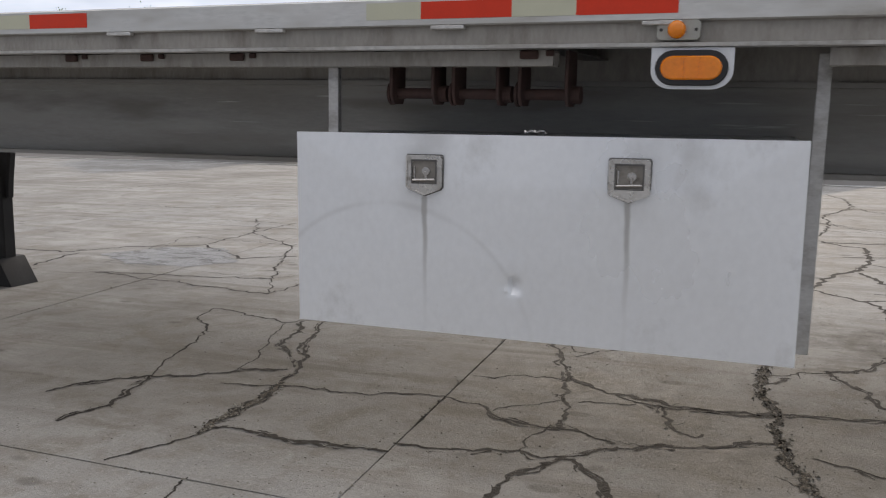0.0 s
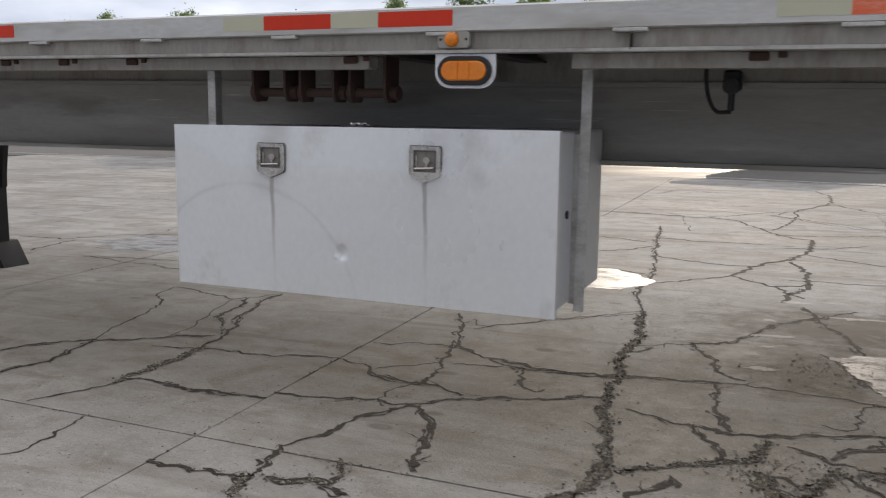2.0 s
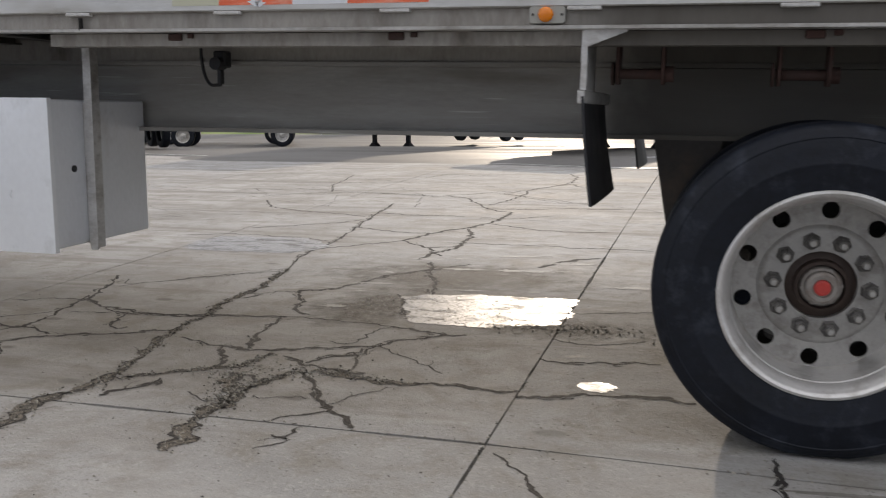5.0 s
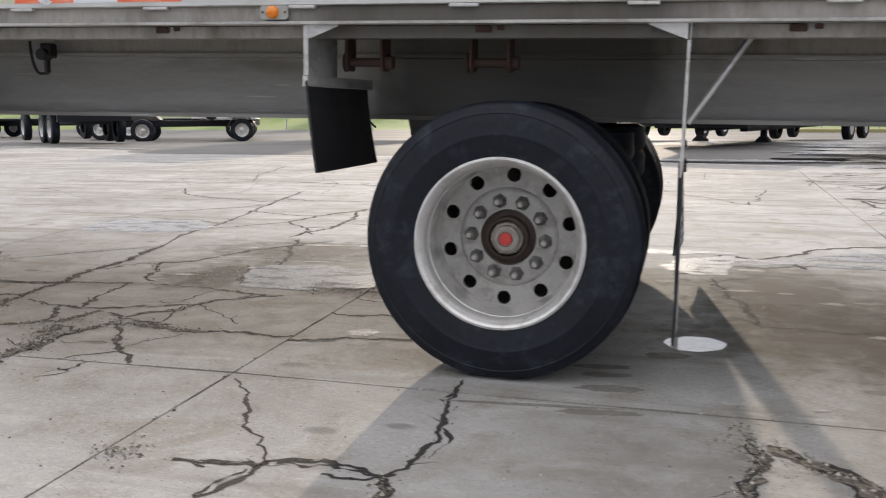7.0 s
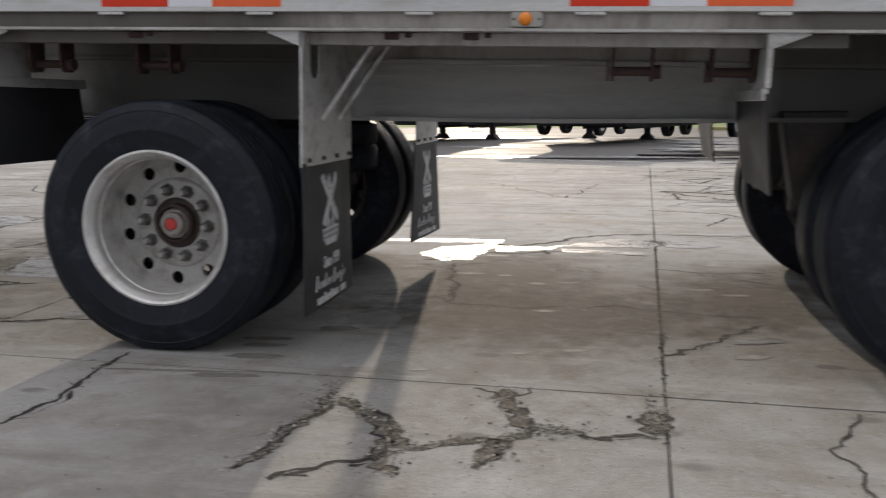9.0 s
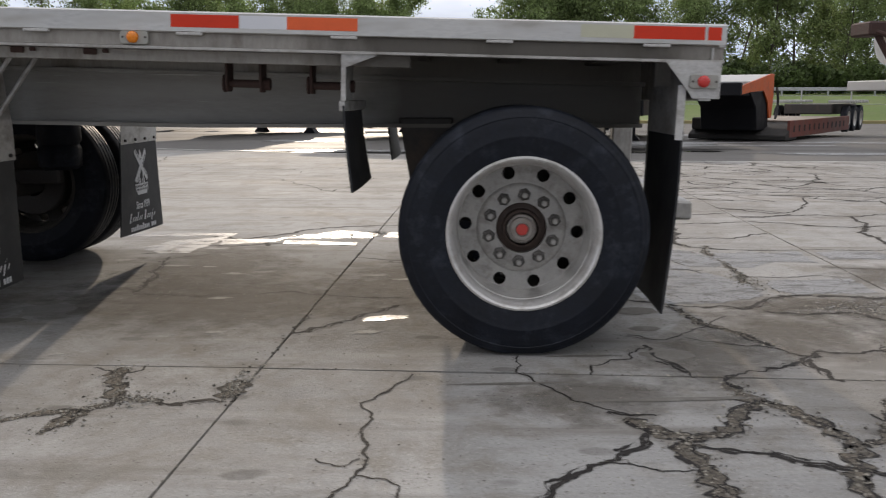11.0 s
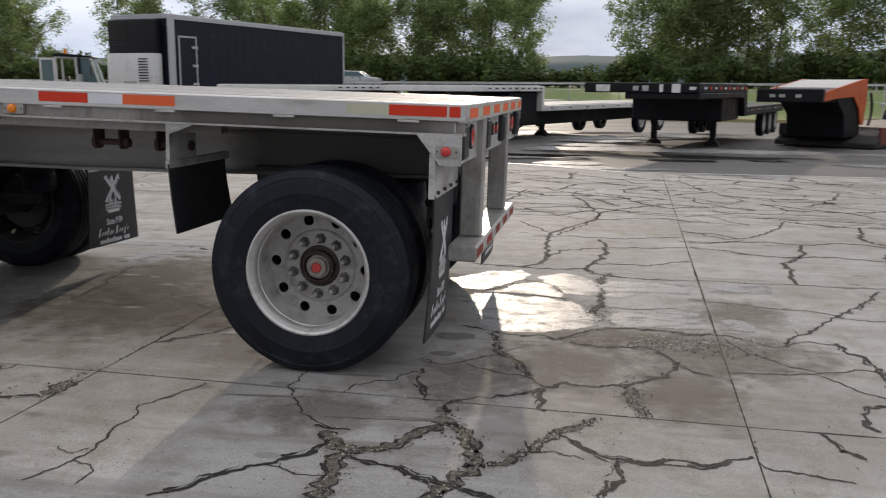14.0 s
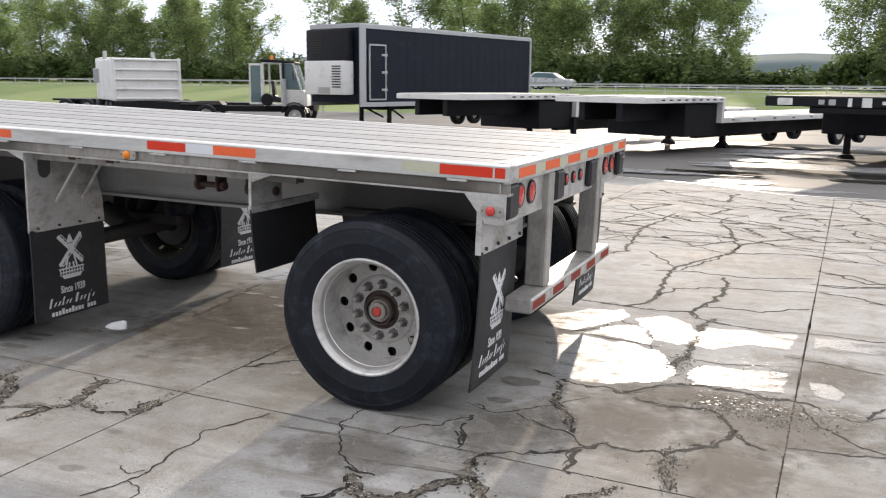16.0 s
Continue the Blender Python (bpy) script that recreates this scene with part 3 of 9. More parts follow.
# main beams, deeper towards the front
def beam(y, side):
    def low(x):
        pts = ((-11.2, 0.835), (-6.5, 0.868), (-0.8, 0.932), (1.5, 0.952), (3.6, 1.010))
        for (a, za), (b, zb) in zip(pts, pts[1:]):
            if x <= b:
                return za + (zb - za) * (x - a) / (b - a)
        return pts[-1][1]
    xs = [-10.9, -6.5, -3.5, -0.8, 0.4, 1.5, 2.5, 3.62]
    b = bmesh.new()
    for (y0, y1, za, zb) in ((-0.004, 0.004, 0.012, None), (-0.075, 0.075, 0.0, 0.018), (-0.075, 0.075, "t", None)):
        rows = []
        for x in xs:
            if za == "t":
                z0, z1 = 1.203, 1.221
            else:
                z0 = low(x) + za
                z1 = 1.205 if zb is None else low(x) + zb
            rows.append([b.verts.new((x, y + p, q)) for p, q in ((y0, z0), (y1, z0), (y1, z1), (y0, z1))])
        for r, s in zip(rows, rows[1:]):
            for i in range(4):
                b.faces.new((r[i], r[(i + 1) % 4], s[(i + 1) % 4], s[i]))
        b.faces.new(rows[0])
        b.faces.new(rows[-1][::-1])
    # spacer blocks between beam and cross members
    for k in range(36):
        x = -10.9 + 0.408 * k
        if x < 3.6:
            box(b, x - 0.04, x + 0.04, y - 0.05, y + 0.05, 1.221, 1.294)
    return part("main_beam", b, ALU_BEAM, trailer, "dull grey aluminium main beam with dirt streaks")


# plates added so that no light shows in the gaps under the deck
for y in (0.724, WIDTH - 0.724):
    bm = bmesh.new()
    box(bm, -10.9, 3.6, y - 0.004, y + 0.004, 1.222, DECK - 0.043)
    part("beam_filler", bm, ALU_WEB, trailer, "dark brown filler plate between beam and deck")
beam(0.78, 1)
beam(WIDTH - 0.78, -1)

# winch track under each rail
for x0, x1 in ((FRONT + 0.1, -3.53), (-2.80, 2.55)):
    bm = bmesh.new()
    bar_x(bm, [(0.085, 1.287), (0.085, 1.243), (0.105, 1.243), (0.105, 1.249), (0.092, 1.249), (0.092, 1.281), (0.150, 1.281), (0.150, 1.249), (0.138, 1.249), (0.138, 1.243), (0.157, 1.243), (0.157, 1.287)], x0, x1)
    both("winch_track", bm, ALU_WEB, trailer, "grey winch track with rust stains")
for x in (-5.35, -5.0, -4.62, -3.60, -2.25, -1.4, -0.1, 0.95, 1.25):
    bm = bmesh.new()
    box(bm, x - 0.028, x + 0.028, 0.072, 0.084, 1.262, 1.287, 0.004)
    box(bm, x + 0.05, x + 0.075, 0.074, 0.084, 1.27, 1.287, 0.003)
    part("bolt_plate", bm, RUST, trailer)


def winch(x, y=0.215, rust=RUST, lift=0.0):
    b = bmesh.new()
    z = 1.135 + lift
    rod(b, (x - 0.09, y, z), (x + 0.08, y, z), 0.017, 14)
    rod(b, (x + 0.07, y, z), (x + 0.098, y, z), 0.026, 14)
    spool = part("strap_winch", b, rust, trailer, "rusty sliding strap winch")
    for s in (-0.085, 0.06):
        b = bmesh.new()
        prism(b, [(-0.05, 0.105), (0.05, 0.105), (0.05, -0.03), (0.032, -0.058), (-0.032, -0.058), (-0.05, -0.03)], 0.011, pose(x + s + 0.01, y, z + 0.023, 0, 0, 90), 0.002)
        part("side_plate", b, rust, spool)
    b = bmesh.new()
    lathe(b, [(-0.004, 0.0), (-0.004, 0.038), (0.004, 0.038), (0.004, 0.0)], 14, pose(x - 0.098, y, z, 0, 0, 90), closed=False)
    part("ratchet_wheel", b, rust, spool)


for x in (-4.00, -3.785, -3.57):
    winch(x, 0.20, lift=0.028)
for x in (-0.60, -0.10, 1.845, 2.205):
    winch(x, 0.27, lift=0.028)

# service plug holder with a hanging hose
bm = bmesh.new()
box(bm, -2.42, -2.36, 0.60, 0.66, 1.19, 1.26, 0.008)
rod(bm, (-2.39, 0.57, 1.205), (-2.39, 0.63, 1.205), 0.027, 16)
box(bm, -2.40, -2.38, 0.60, 0.63, 1.12, 1.19, 0.004)
plug = part("plug_holder", bm, BLACK_PLASTIC, trailer, "black plug holder with a hanging hose")
bm = bmesh.new()
cable(bm, [(-2.48 + 0.045 * (1 - math.cos(a)) * 1.2, 0.61, 1.27 - 0.155 * math.sin(a)) for a in [math.pi * 0.5 * k / 7 for k in range(8)]] + [(-2.387, 0.615, 1.118)], 0.007)
part("hose", bm, BLACK_PLASTIC, plug)

# ---- wheels ----


def tyre_profile():
    p = [(-0.105, 0.292), (-0.118, 0.300), (-0.127, 0.335), (-0.1365, 0.375), (-0.1385, 0.390), (-0.1400, 0.393), (-0.1396, 0.399), (-0.1385, 0.402), (-0.137, 0.43),
         (-0.1325, 0.455), (-0.1290, 0.468), (-0.1306, 0.471), (-0.1285, 0.478), (-0.1240, 0.481), (-0.120, 0.492), (-0.112, 0.505), (-0.098, 0.511)]
    for g in (-0.066, -0.022, 0.022, 0.066):
        p += [(g - 0.0075, 0.5145), (g - 0.005, 0.503), (g + 0.005, 0.503), (g + 0.0075, 0.5145)]
    return p + [(-a, r) for a, r in p[16::-1]]


def make_tyre():
    b = bmesh.new()
    lathe(b, tyre_profile(), 72)
    for v in b.verts:
        if v.co.z < -0.498:          # flattened where it stands
            v.co.z = -0.498 + (v.co.z + 0.498) * 0.12
    me = bpy.data.meshes.new("tyre")
    bmesh.ops.recalc_face_normals(b, faces=b.faces)
    b.to_mesh(me)
    b.free()
    me.polygons.foreach_set("use_smooth", [True] * len(me.polygons))
    me.set_sharp_from_angle(angle=radians(40))
    me.materials.append(RUBBER)
    return me


def mesh_of(bm, name, mat, angle=32):
    bmesh.ops.recalc_face_normals(bm, faces=bm.faces)
    me = bpy.data.meshes.new(name)
    bm.to_mesh(me)
    bm.free()
    me.polygons.foreach_set("use_smooth", [True] * len(me.polygons))
    me.set_sharp_from_angle(angle=radians(angle))
    me.materials.append(mat)
    return me


tyre_me = make_tyre()
# dished wheel: outward is -y, the disc sits well inside
bm = bmesh.new()
lathe(bm, [(-0.116, 0.296), (-0.124, 0.300), (-0.129, 0.308), (-0.127, 0.316), (-0.116, 0.319), (-0.106, 0.301), (-0.095, 0.2905), (-0.02, 0.2865), (0.09, 0.290), (0.105, 0.300), (0.112, 0.316),
           (0.120, 0.312), (0.120, 0.300), (0.112, 0.288), (0.100, 0.280), (0.092, 0.270), (0.079, 0.270), (0.066, 0.2725), (0.03, 0.2740), (-0.03, 0.2760), (-0.060, 0.2780), (-0.064, 0.2812),
           (-0.085, 0.2830), (-0.100, 0.2855), (-0.108, 0.291)], 72)
wheel_me = mesh_of(bm, "wheel", ALU_RIM)
# darkened copy of the rim, for the wheels that stand in shade
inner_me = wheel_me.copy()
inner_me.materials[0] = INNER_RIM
bm = bmesh.new()
filled(bm, [circle(0.273, 72)] + [circle(0.0275, 16, 0.2385 * math.cos(2 * math.pi * (k + 0.25) / 10), 0.2385 * math.sin(2 * math.pi * (k + 0.25) / 10)) for k in range(10)] + [circle(0.190, 56)],
       0.012, pose(0, 0.035, 0))
lathe(bm, [(0.035, 0.192), (0.030, 0.188), (0.024, 0.180), (0.022, 0.168), (0.022, 0.108), (0.046, 0.106), (0.05, 0.192)], 56)
disc_me = mesh_of(bm, "disc", DISC)
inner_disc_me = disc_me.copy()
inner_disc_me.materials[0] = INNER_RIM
bm = bmesh.new()
lathe(bm, [(0.11, 0.118), (0.045, 0.116), (0.032, 0.084), (-0.004, 0.080), (-0.012, 0.070), (0.11, 0.06)], 32)
hub_me = mesh_of(bm, "hub", HUB_DARK)
bm = bmesh.new()
lathe(bm, [(0.01, 0.0), (0.01, 0.068), (-0.034, 0.064), (-0.040, 0.058), (-0.040, 0.052), (-0.064, 0.050), (-0.070, 0.042), (-0.070, 0.030), (-0.062, 0.028), (-0.062, 0.0)], 6 * 6)
for k in range(6):
    a = 2 * math.pi * k / 6
    rod(bm, (0.058 * math.cos(a), -0.030, 0.058 * math.sin(a)), (0.058 * math.cos(a), -0.044, 0.058 * math.sin(a)), 0.006, 6)
cap_me = mesh_of(bm, "hub_cap", CAP_STEEL)
bm = bmesh.new()
lathe(bm, [(-0.060, 0.026), (-0.069, 0.024), (-0.072, 0.018), (-0.070, 0.0)], 20, closed=False)
plug_me = mesh_of(bm, "hub_plug", RED_CAP)
bm = bmesh.new()
lathe(bm, [(0.022, 0.0), (0.022, 0.0290), (0.017, 0.0285), (0.013, 0.0225), (-0.012, 0.0215), (-0.018, 0.0150), (-0.018, 0.0)], 6, closed=False)
nut_me = mesh_of(bm, "wheel_nut", NUT_STEEL)
bm = bmesh.new()
lathe(bm, [(-0.008, 0.0125), (-0.034, 0.0110), (-0.037, 0.0085), (-0.037, 0.0)], 12, closed=False)
stud_me = mesh_of(bm, "stud", STEEL_NUT)
bm = bmesh.new()
lathe(bm, [(-0.02, 0.206), (0.19, 0.206), (0.20, 0.196), (0.20, 0.08), (-0.02, 0.08)], 40)
drum_me = mesh_of(bm, "brake_drum", STEEL_DARK)


def put(name, me, parent, m, label=""):
    o = new(name, me)
    o.parent = parent
    o.matrix_basis = m
    return tagged(o, label)


IN = pose(0, 0.045, 0)      # the disc sits this much deeper
CAP_IN = pose(0, 0.080, 0)  # and the hub cap deeper still


def wheel(x, y, out, spin, outer, z=0.505):
    """out: -1 shows its dish towards the near side, +1 towards the far side."""
    m = LEVEL @ pose(x, y, z) @ (pose(0, 0, 0, 0, spin, 0) if out < 0 else pose(0, 0, 0, 0, -spin, 180))
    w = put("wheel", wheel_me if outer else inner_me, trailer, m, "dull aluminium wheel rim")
    if outer:
        put("disc", disc_me, w, IN, "grimy wheel disc with ten hand holes")
    else:
        put("disc", inner_disc_me, w, IN, "inner wheel disc with its shade painted dark")
    straight = pose(0, 0, 0, 0, -spin, 0)
    put("tyre", tyre_me, w, straight, "black worn trailer tyre")
    if outer:
        put("hub", hub_me, w, IN, "rust-brown hub")
        put("hub_cap", cap_me, w, CAP_IN, "grey oil hub cap")
        put("hub_plug", plug_me, w, CAP_IN, "red hub plug")
        for k in range(10):
            a = 2 * math.pi * (k + 0.75) / 10
            nut = put("wheel_nut", nut_me, w, IN @ pose(0.1430 * math.cos(a), 0.0, 0.1430 * math.sin(a), 0, 17 * k, 0))
            put("stud", stud_me, nut, Matrix(), "pale stud tip")
    return w


for ax, spin, near in ((0.003, -4.4, -0.045), (3.047, 13.2, -0.072)):
    hz = 0.510
    wheel(ax, 0.180 + near, -1, spin, True, hz)
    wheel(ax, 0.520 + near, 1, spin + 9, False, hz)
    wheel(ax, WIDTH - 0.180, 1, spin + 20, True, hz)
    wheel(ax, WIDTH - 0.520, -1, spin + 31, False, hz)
    bm = bmesh.new()
    rod(bm, (0, 0.45, 0.505), (0, WIDTH - 0.45, 0.505), 0.064, 20)
    axle = part("axle", bm, STEEL_DARK, trailer, "dark steel axle tube")
    axle.matrix_basis = LEVEL @ pose(ax, 0, 0)
    for y, out in ((0.36, 1), (WIDTH - 0.36, -1)):
        put("brake_drum", drum_me, axle, pose(0, y, 0.505) @ pose(0, 0, 0, 0, 0, 0 if out > 0 else 180))
    for y in (0.78, WIDTH - 0.78):
        bm = bmesh.new()
        prism(bm, [(-0.56, 0.96), (-0.30, 0.96), (-0.36, 0.62), (-0.44, 0.52), (-0.50, 0.60)], 0.14, pose(0, y - 0.07, 0), 0.006)
        box(bm, -0.50, 0.30, y - 0.04, y + 0.04, 0.53, 0.62, 0.012)
        hanger = part("suspension_hanger", bm, STEEL_DARK, trailer, "dark trailing arm suspension hanger")
        hanger.matrix_basis = LEVEL @ pose(ax, 0, 0)
        bm = bmesh.new()
        lathe(bm, [(0.0, 0.0), (0.0, 0.10), (0.02, 0.125), (0.12, 0.13), (0.15, 0.115), (0.18, 0.13), (0.27, 0.125), (0.29, 0.09), (0.29, 0.0)], 28, pose(0.30, y, 0.62, 90, 0, 0), closed=False)
        part("air_spring", bm, RUBBER, hanger, "black rubber air spring")
    for y in (0.95, WIDTH - 0.95):
        bm = bmesh.new()
        rod(bm, (-0.12, y, 0.52), (-0.28, y, 0.60), 0.085, 20)
        rod(bm, (-0.28, y, 0.60), (-0.36, y, 0.64), 0.082, 20)
        chamber = part("brake_chamber", bm, STEEL_DARK, axle)

# ---- mudflaps ----
def windmill(bm):
    """Plain emblem of crossed sails before a tower on a railed base, with bars for the name lines; it faces +x.
    Its top is at z = 0."""
    m = pose(0, 0, 0, 0, 0, 90)

    def strip(cx, cz, w, h, turn=0.0, skew=0.0):
        prism(bm, [(-w / 2 - skew, -h / 2), (w / 2 - skew, -h / 2), (w / 2 + skew, h / 2), (-w / 2 + skew, h / 2)], 0.0012, m @ pose(cx, -0.0012, cz, 0, turn, 0))

    def shape(*outline):
        prism(bm, outline, 0.0012, m @ pose(0, -0.0013, 0))
    # sails: a broad blade, a thin rail beside it and slats between
    for turn in (45, -45):
        c, d = math.cos(radians(turn)), math.sin(radians(turn))
        for lo, hi in ((-0.140, 0.0), (0.0, 0.140)):
            mid, half = (lo + hi) / 2, (hi - lo) / 2
            strip(mid * d, -0.105 + mid * c, 2 * half, 0.026, turn - 90)
            side = 0.025
            strip(mid * d + side * c, -0.105 + mid * c - side * d, 1.7 * half, 0.005, turn - 90)
            for k in range(4):
                q = lo + (hi - lo) * (k + 0.5) / 4
                strip(q * d + 0.018 * c, -0.105 + q * c - 0.018 * d, 0.006, 0.014, turn - 90)
    # cap, tower and door
    shape((-0.030, -0.060), (0.030, -0.060), (0.012, -0.018), (0.0, 0.0), (-0.012, -0.018))
    shape((-0.034, -0.066), (0.034, -0.066), (0.030, -0.086), (-0.030, -0.086))
    shape((-0.054, -0.222), (-0.040, -0.222), (-0.020, -0.150), (-0.030, -0.130))
    shape((0.040, -0.222), (0.054, -0.222), (0.030, -0.130), (0.020, -0.150))
    shape((-0.026, -0.222), (-0.012, -0.222), (-0.010, -0.196), (-0.020, -0.186))
    shape((0.012, -0.222), (0.026, -0.222), (0.020, -0.186), (0.010, -0.196))
    # railed base
    strip(0, -0.228, 0.215, 0.009)
    strip(0, -0.252, 0.200, 0.006)
    shape((-0.088, -0.270), (0.088, -0.270), (0.070, -0.296), (-0.070, -0.296))
    for k in range(9):
        strip(-0.096 + 0.024 * k, -0.250, 0.008, 0.046)
    lettering(bm, "Since 1939", 0.048, m @ pose(0, -0.001, -0.386) @ Matrix.Diagonal((1.0, 1.0, 1.45, 1.0)))
    # handwriting and the small line below, as bars
    x = -0.205
    for w, h, drop in ((0.030, 0.062, 0.012), (0.024, 0.028, 0), (0.026, 0.028, 0), (0.024, 0.056, 0.012), (0.020, 0.028, 0), (0.018, 0.028, 0), (0.012, 0.0, 0),
                       (0.036, 0.062, 0.012), (0.024, 0.028, 0), (0.024, 0.028, 0), (0.024, 0.052, -0.012), (0.006, 0.014, 0.03), (0.018, 0.026, 0)):
        if h:
            strip(x + w / 2, -0.450 + drop, w * 0.52, h, 0, 0.010)
        x += w + 0.0085
    for k in range(14):
        if k != 10:
            strip(-0.176 + 0.0272 * k, -0.515 + (0.006 if k in (3, 6) else 0), 0.0205, 0.040 if k in (3, 6) else 0.028)


PLUMB = math.tan(radians(TILT_DEG))     # the flaps hang straight down from the tilted frame


def flap(x, y0, y1, z0, z1, printed, lean=0.0, label="", twist=0.0, drop=0.06):
    b = bmesh.new()
    n = 10
    grid = []
    for side in (0.0, 0.009):
        rows = []
        for i in range(n + 1):
            f = i / n
            rows.append([b.verts.new((x + side + PLUMB * (z1 - z0) * (1 - f) + lean * (1 - f) ** 1.6 + 0.006 * math.sin(3 * j / 6 + 2 * f) + twist * (j / 6 - 0.5) * (1.25 - f), y0 + (y1 - y0) * j / 6, z0 + (z1 - z0) * f)) for j in range(7)])
        grid.append(rows)
    for g in grid:
        for r, s in zip(g, g[1:]):
            for j in range(6):
                b.faces.new((r[j], r[j + 1], s[j + 1], s[j]))
    a, c = grid
    for i in range(n):
        for j in (0, 6):
            b.faces.new((a[i][j], a[i + 1][j], c[i + 1][j], c[i][j]))
    for i in (0, n):
        for j in range(6):
            b.faces.new((a[i][j], a[i][j + 1], c[i][j + 1], c[i][j]))
    f = part("mudflap", b, FLAP, trailer, label or ("black rubber mudflap with a white windmill print" if printed else "plain black rubber mudflap"))
    if printed:
        b = bmesh.new()
        windmill(b)
        for v in b.verts:          # lay the print on the bent sheet
            yy, zz = (y0 + y1) / 2 + v.co.y, z1 - drop + v.co.z
            u, h = (yy - y0) / (y1 - y0), (zz - z0) / (z1 - z0)
            v.co = Vector((x + 0.0105 + v.co.x + PLUMB * (z1 - zz) + lean * max(0.0, 1 - h) ** 1.6 + 0.006 * math.sin(3 * u + 2 * h) + twist * (u - 0.5) * (1.25 - h), yy, zz))
        p = part("print", b, PRINT, f, "white print")
    return f


def gusset(bm, x, y, d):
    """A three-cornered stiffener under the rail, pointing along d."""
    prism(bm, [(0, 0), (d * 0.135, 0), (d * 0.135, -0.006), (0, -0.058)], 0.004, pose(x, y, RAIL_LOW))


for side in (0, 1):
    def sy(a):
        return a if side == 0 else WIDTH - a

    def lo_hi(a, c):
        return (min(sy(a), sy(c)), max(sy(a), sy(c)))
    # short hangers ahead of the wheels
    for x in (-0.769, 2.284):
        bm = bmesh.new()
        y0, y1 = lo_hi(0.03, 0.33)
        gusset(bm, x, sy(0.03) - 0.002, 1)
        box(bm, x - 0.003, x + 0.003, *lo_hi(0.032, 0.34), 1.105, RAIL_LOW - 0.002)
        box(bm, x - 0.003, x + 0.016, *lo_hi(0.026, 0.0318), 1.105, RAIL_LOW - 0.002)
        box(bm, x - 0.012, x + 0.012, *lo_hi(0.03, 0.735), 1.062, 1.104, 0.003)
        hang = part("flap_hanger", bm, ALU, trailer, "folded aluminium mudflap hanger")
        flap(x - 0.004, *lo_hi(0.028, 0.70), 0.74 if x < 0 else 0.735, 1.085, False, 0.035)
    # tall hangers behind the wheels
    x = 0.612
    bm = bmesh.new()
    gusset(bm, x, sy(0.028) - 0.002, -1)
    outline = [(0.03, 0.776), (0.655, 0.776), (0.64, 0.95), (0.60, 1.10), (0.56, RAIL_LOW - 0.003), (0.03, RAIL_LOW - 0.003)]
    slot = [(0.17 + u, 1.215 + v) for v, u in stadium(0.048, 0.052, 6)]
    filled(bm, [outline, slot], 0.004, Matrix(((0, 1, 0, x), (1, 0, 0, 0), (0, 0, 1, 0), (0, 0, 0, 1))) if side == 0 else Matrix(((0, 1, 0, x), (-1, 0, 0, WIDTH), (0, 0, 1, 0), (0, 0, 0, 1))))
    box(bm, x - 0.007, x + 0.0, *lo_hi(0.026, 0.030), 0.776, RAIL_LOW - 0.003)
    hang = part("flap_hanger", bm, ALU, trailer, "tall aluminium mudflap hanger with a slot")
    for yy in (0.24, 0.46):
        bm = bmesh.new()
        a, c = Vector((x + 0.010, sy(yy), 0.955)), Vector((x + 0.225, sy(yy + 0.04), 1.286))
        rod(bm, a, c, 0.011, 6)
        part("brace", bm, ALU, hang)
    for k in range(4):
        bm = bmesh.new()
        rod(bm, (x + 0.003, sy(0.09 + 0.17 * k), 0.80), (x + 0.016, sy(0.09 + 0.17 * k), 0.80), 0.009, 6)
        part("bolt", bm, STEEL_DARK, hang)
    flap(x - 0.010, *lo_hi(0.03, 0.655), 0.185, 0.79, True, -0.005, twist=0.0 if side == 0 else 0.04)
    # rear hangers
    x = 3.648
    bm = bmesh.new()
    box(bm, x - 0.002, x + 0.002, *lo_hi(0.03, 0.66), 0.985, 1.20)
    box(bm, x - 0.03, x + 0.0, *lo_hi(0.026, 0.030), 0.985, 1.20)
    hang = part("flap_hanger", bm, ALU, trailer, "aluminium mudflap hanger at the tail")
    for k in range(4):
        bm = bmesh.new()
        rod(bm, (x + 0.003, sy(0.08 + 0.17 * k), 1.012), (x + 0.016, sy(0.08 + 0.17 * k), 1.012), 0.009, 6)
        part("bolt", bm, STEEL_DARK, hang)
    flap(x - 0.012, *lo_hi(0.03, 0.60), 0.27, 1.0, True, -0.045, drop=0.15)
    # side plate with a red lamp
    bm = bmesh.new()
    prism(bm, [(3.555, RAIL_LOW + 0.004), (3.775, RAIL_LOW + 0.004), (3.775, 1.150), (3.668, 1.150), (3.66, 1.165)], 0.006, pose(0, sy(0.004) - 0.003, 0), 0.001)
    part("tail_side_plate", bm, ALU, trailer, "pale aluminium side plate at the tail")
marker(3.708, 0.000, 1.216, LENS_RED)

# ---- tail ----
bm = bmesh.new()
box(bm, REAR - 0.03, REAR, 0.002, WIDTH - 0.002, RAIL_MID - 0.012, DECK - 0.002, 0.004)
header = part("tail_header", bm, ALU, trailer, "aluminium tail beam edge")
y = 0.14
k = 0
while y < WIDTH - 0.25:
    bm = bmesh.new()
    length = 0.26 if k % 2 == 0 else 0.17
    box(bm, REAR + 0.0002, REAR + 0.0014, y, min(y + length, WIDTH - 0.05), 1.366, 1.414)
    part("reflective_tape", bm, TAPE_ORANGE if k % 2 == 0 else TAPE_OLD, header, "orange-red reflective tape strip" if k % 2 == 0 else "aged cream reflective tape strip")
    y += length + 0.005
    k += 1
bm = bmesh.new()
box(bm, REAR - 0.05, REAR - 0.044, 0.01, WIDTH - 0.01, 1.150, RAIL_MID - 0.012)
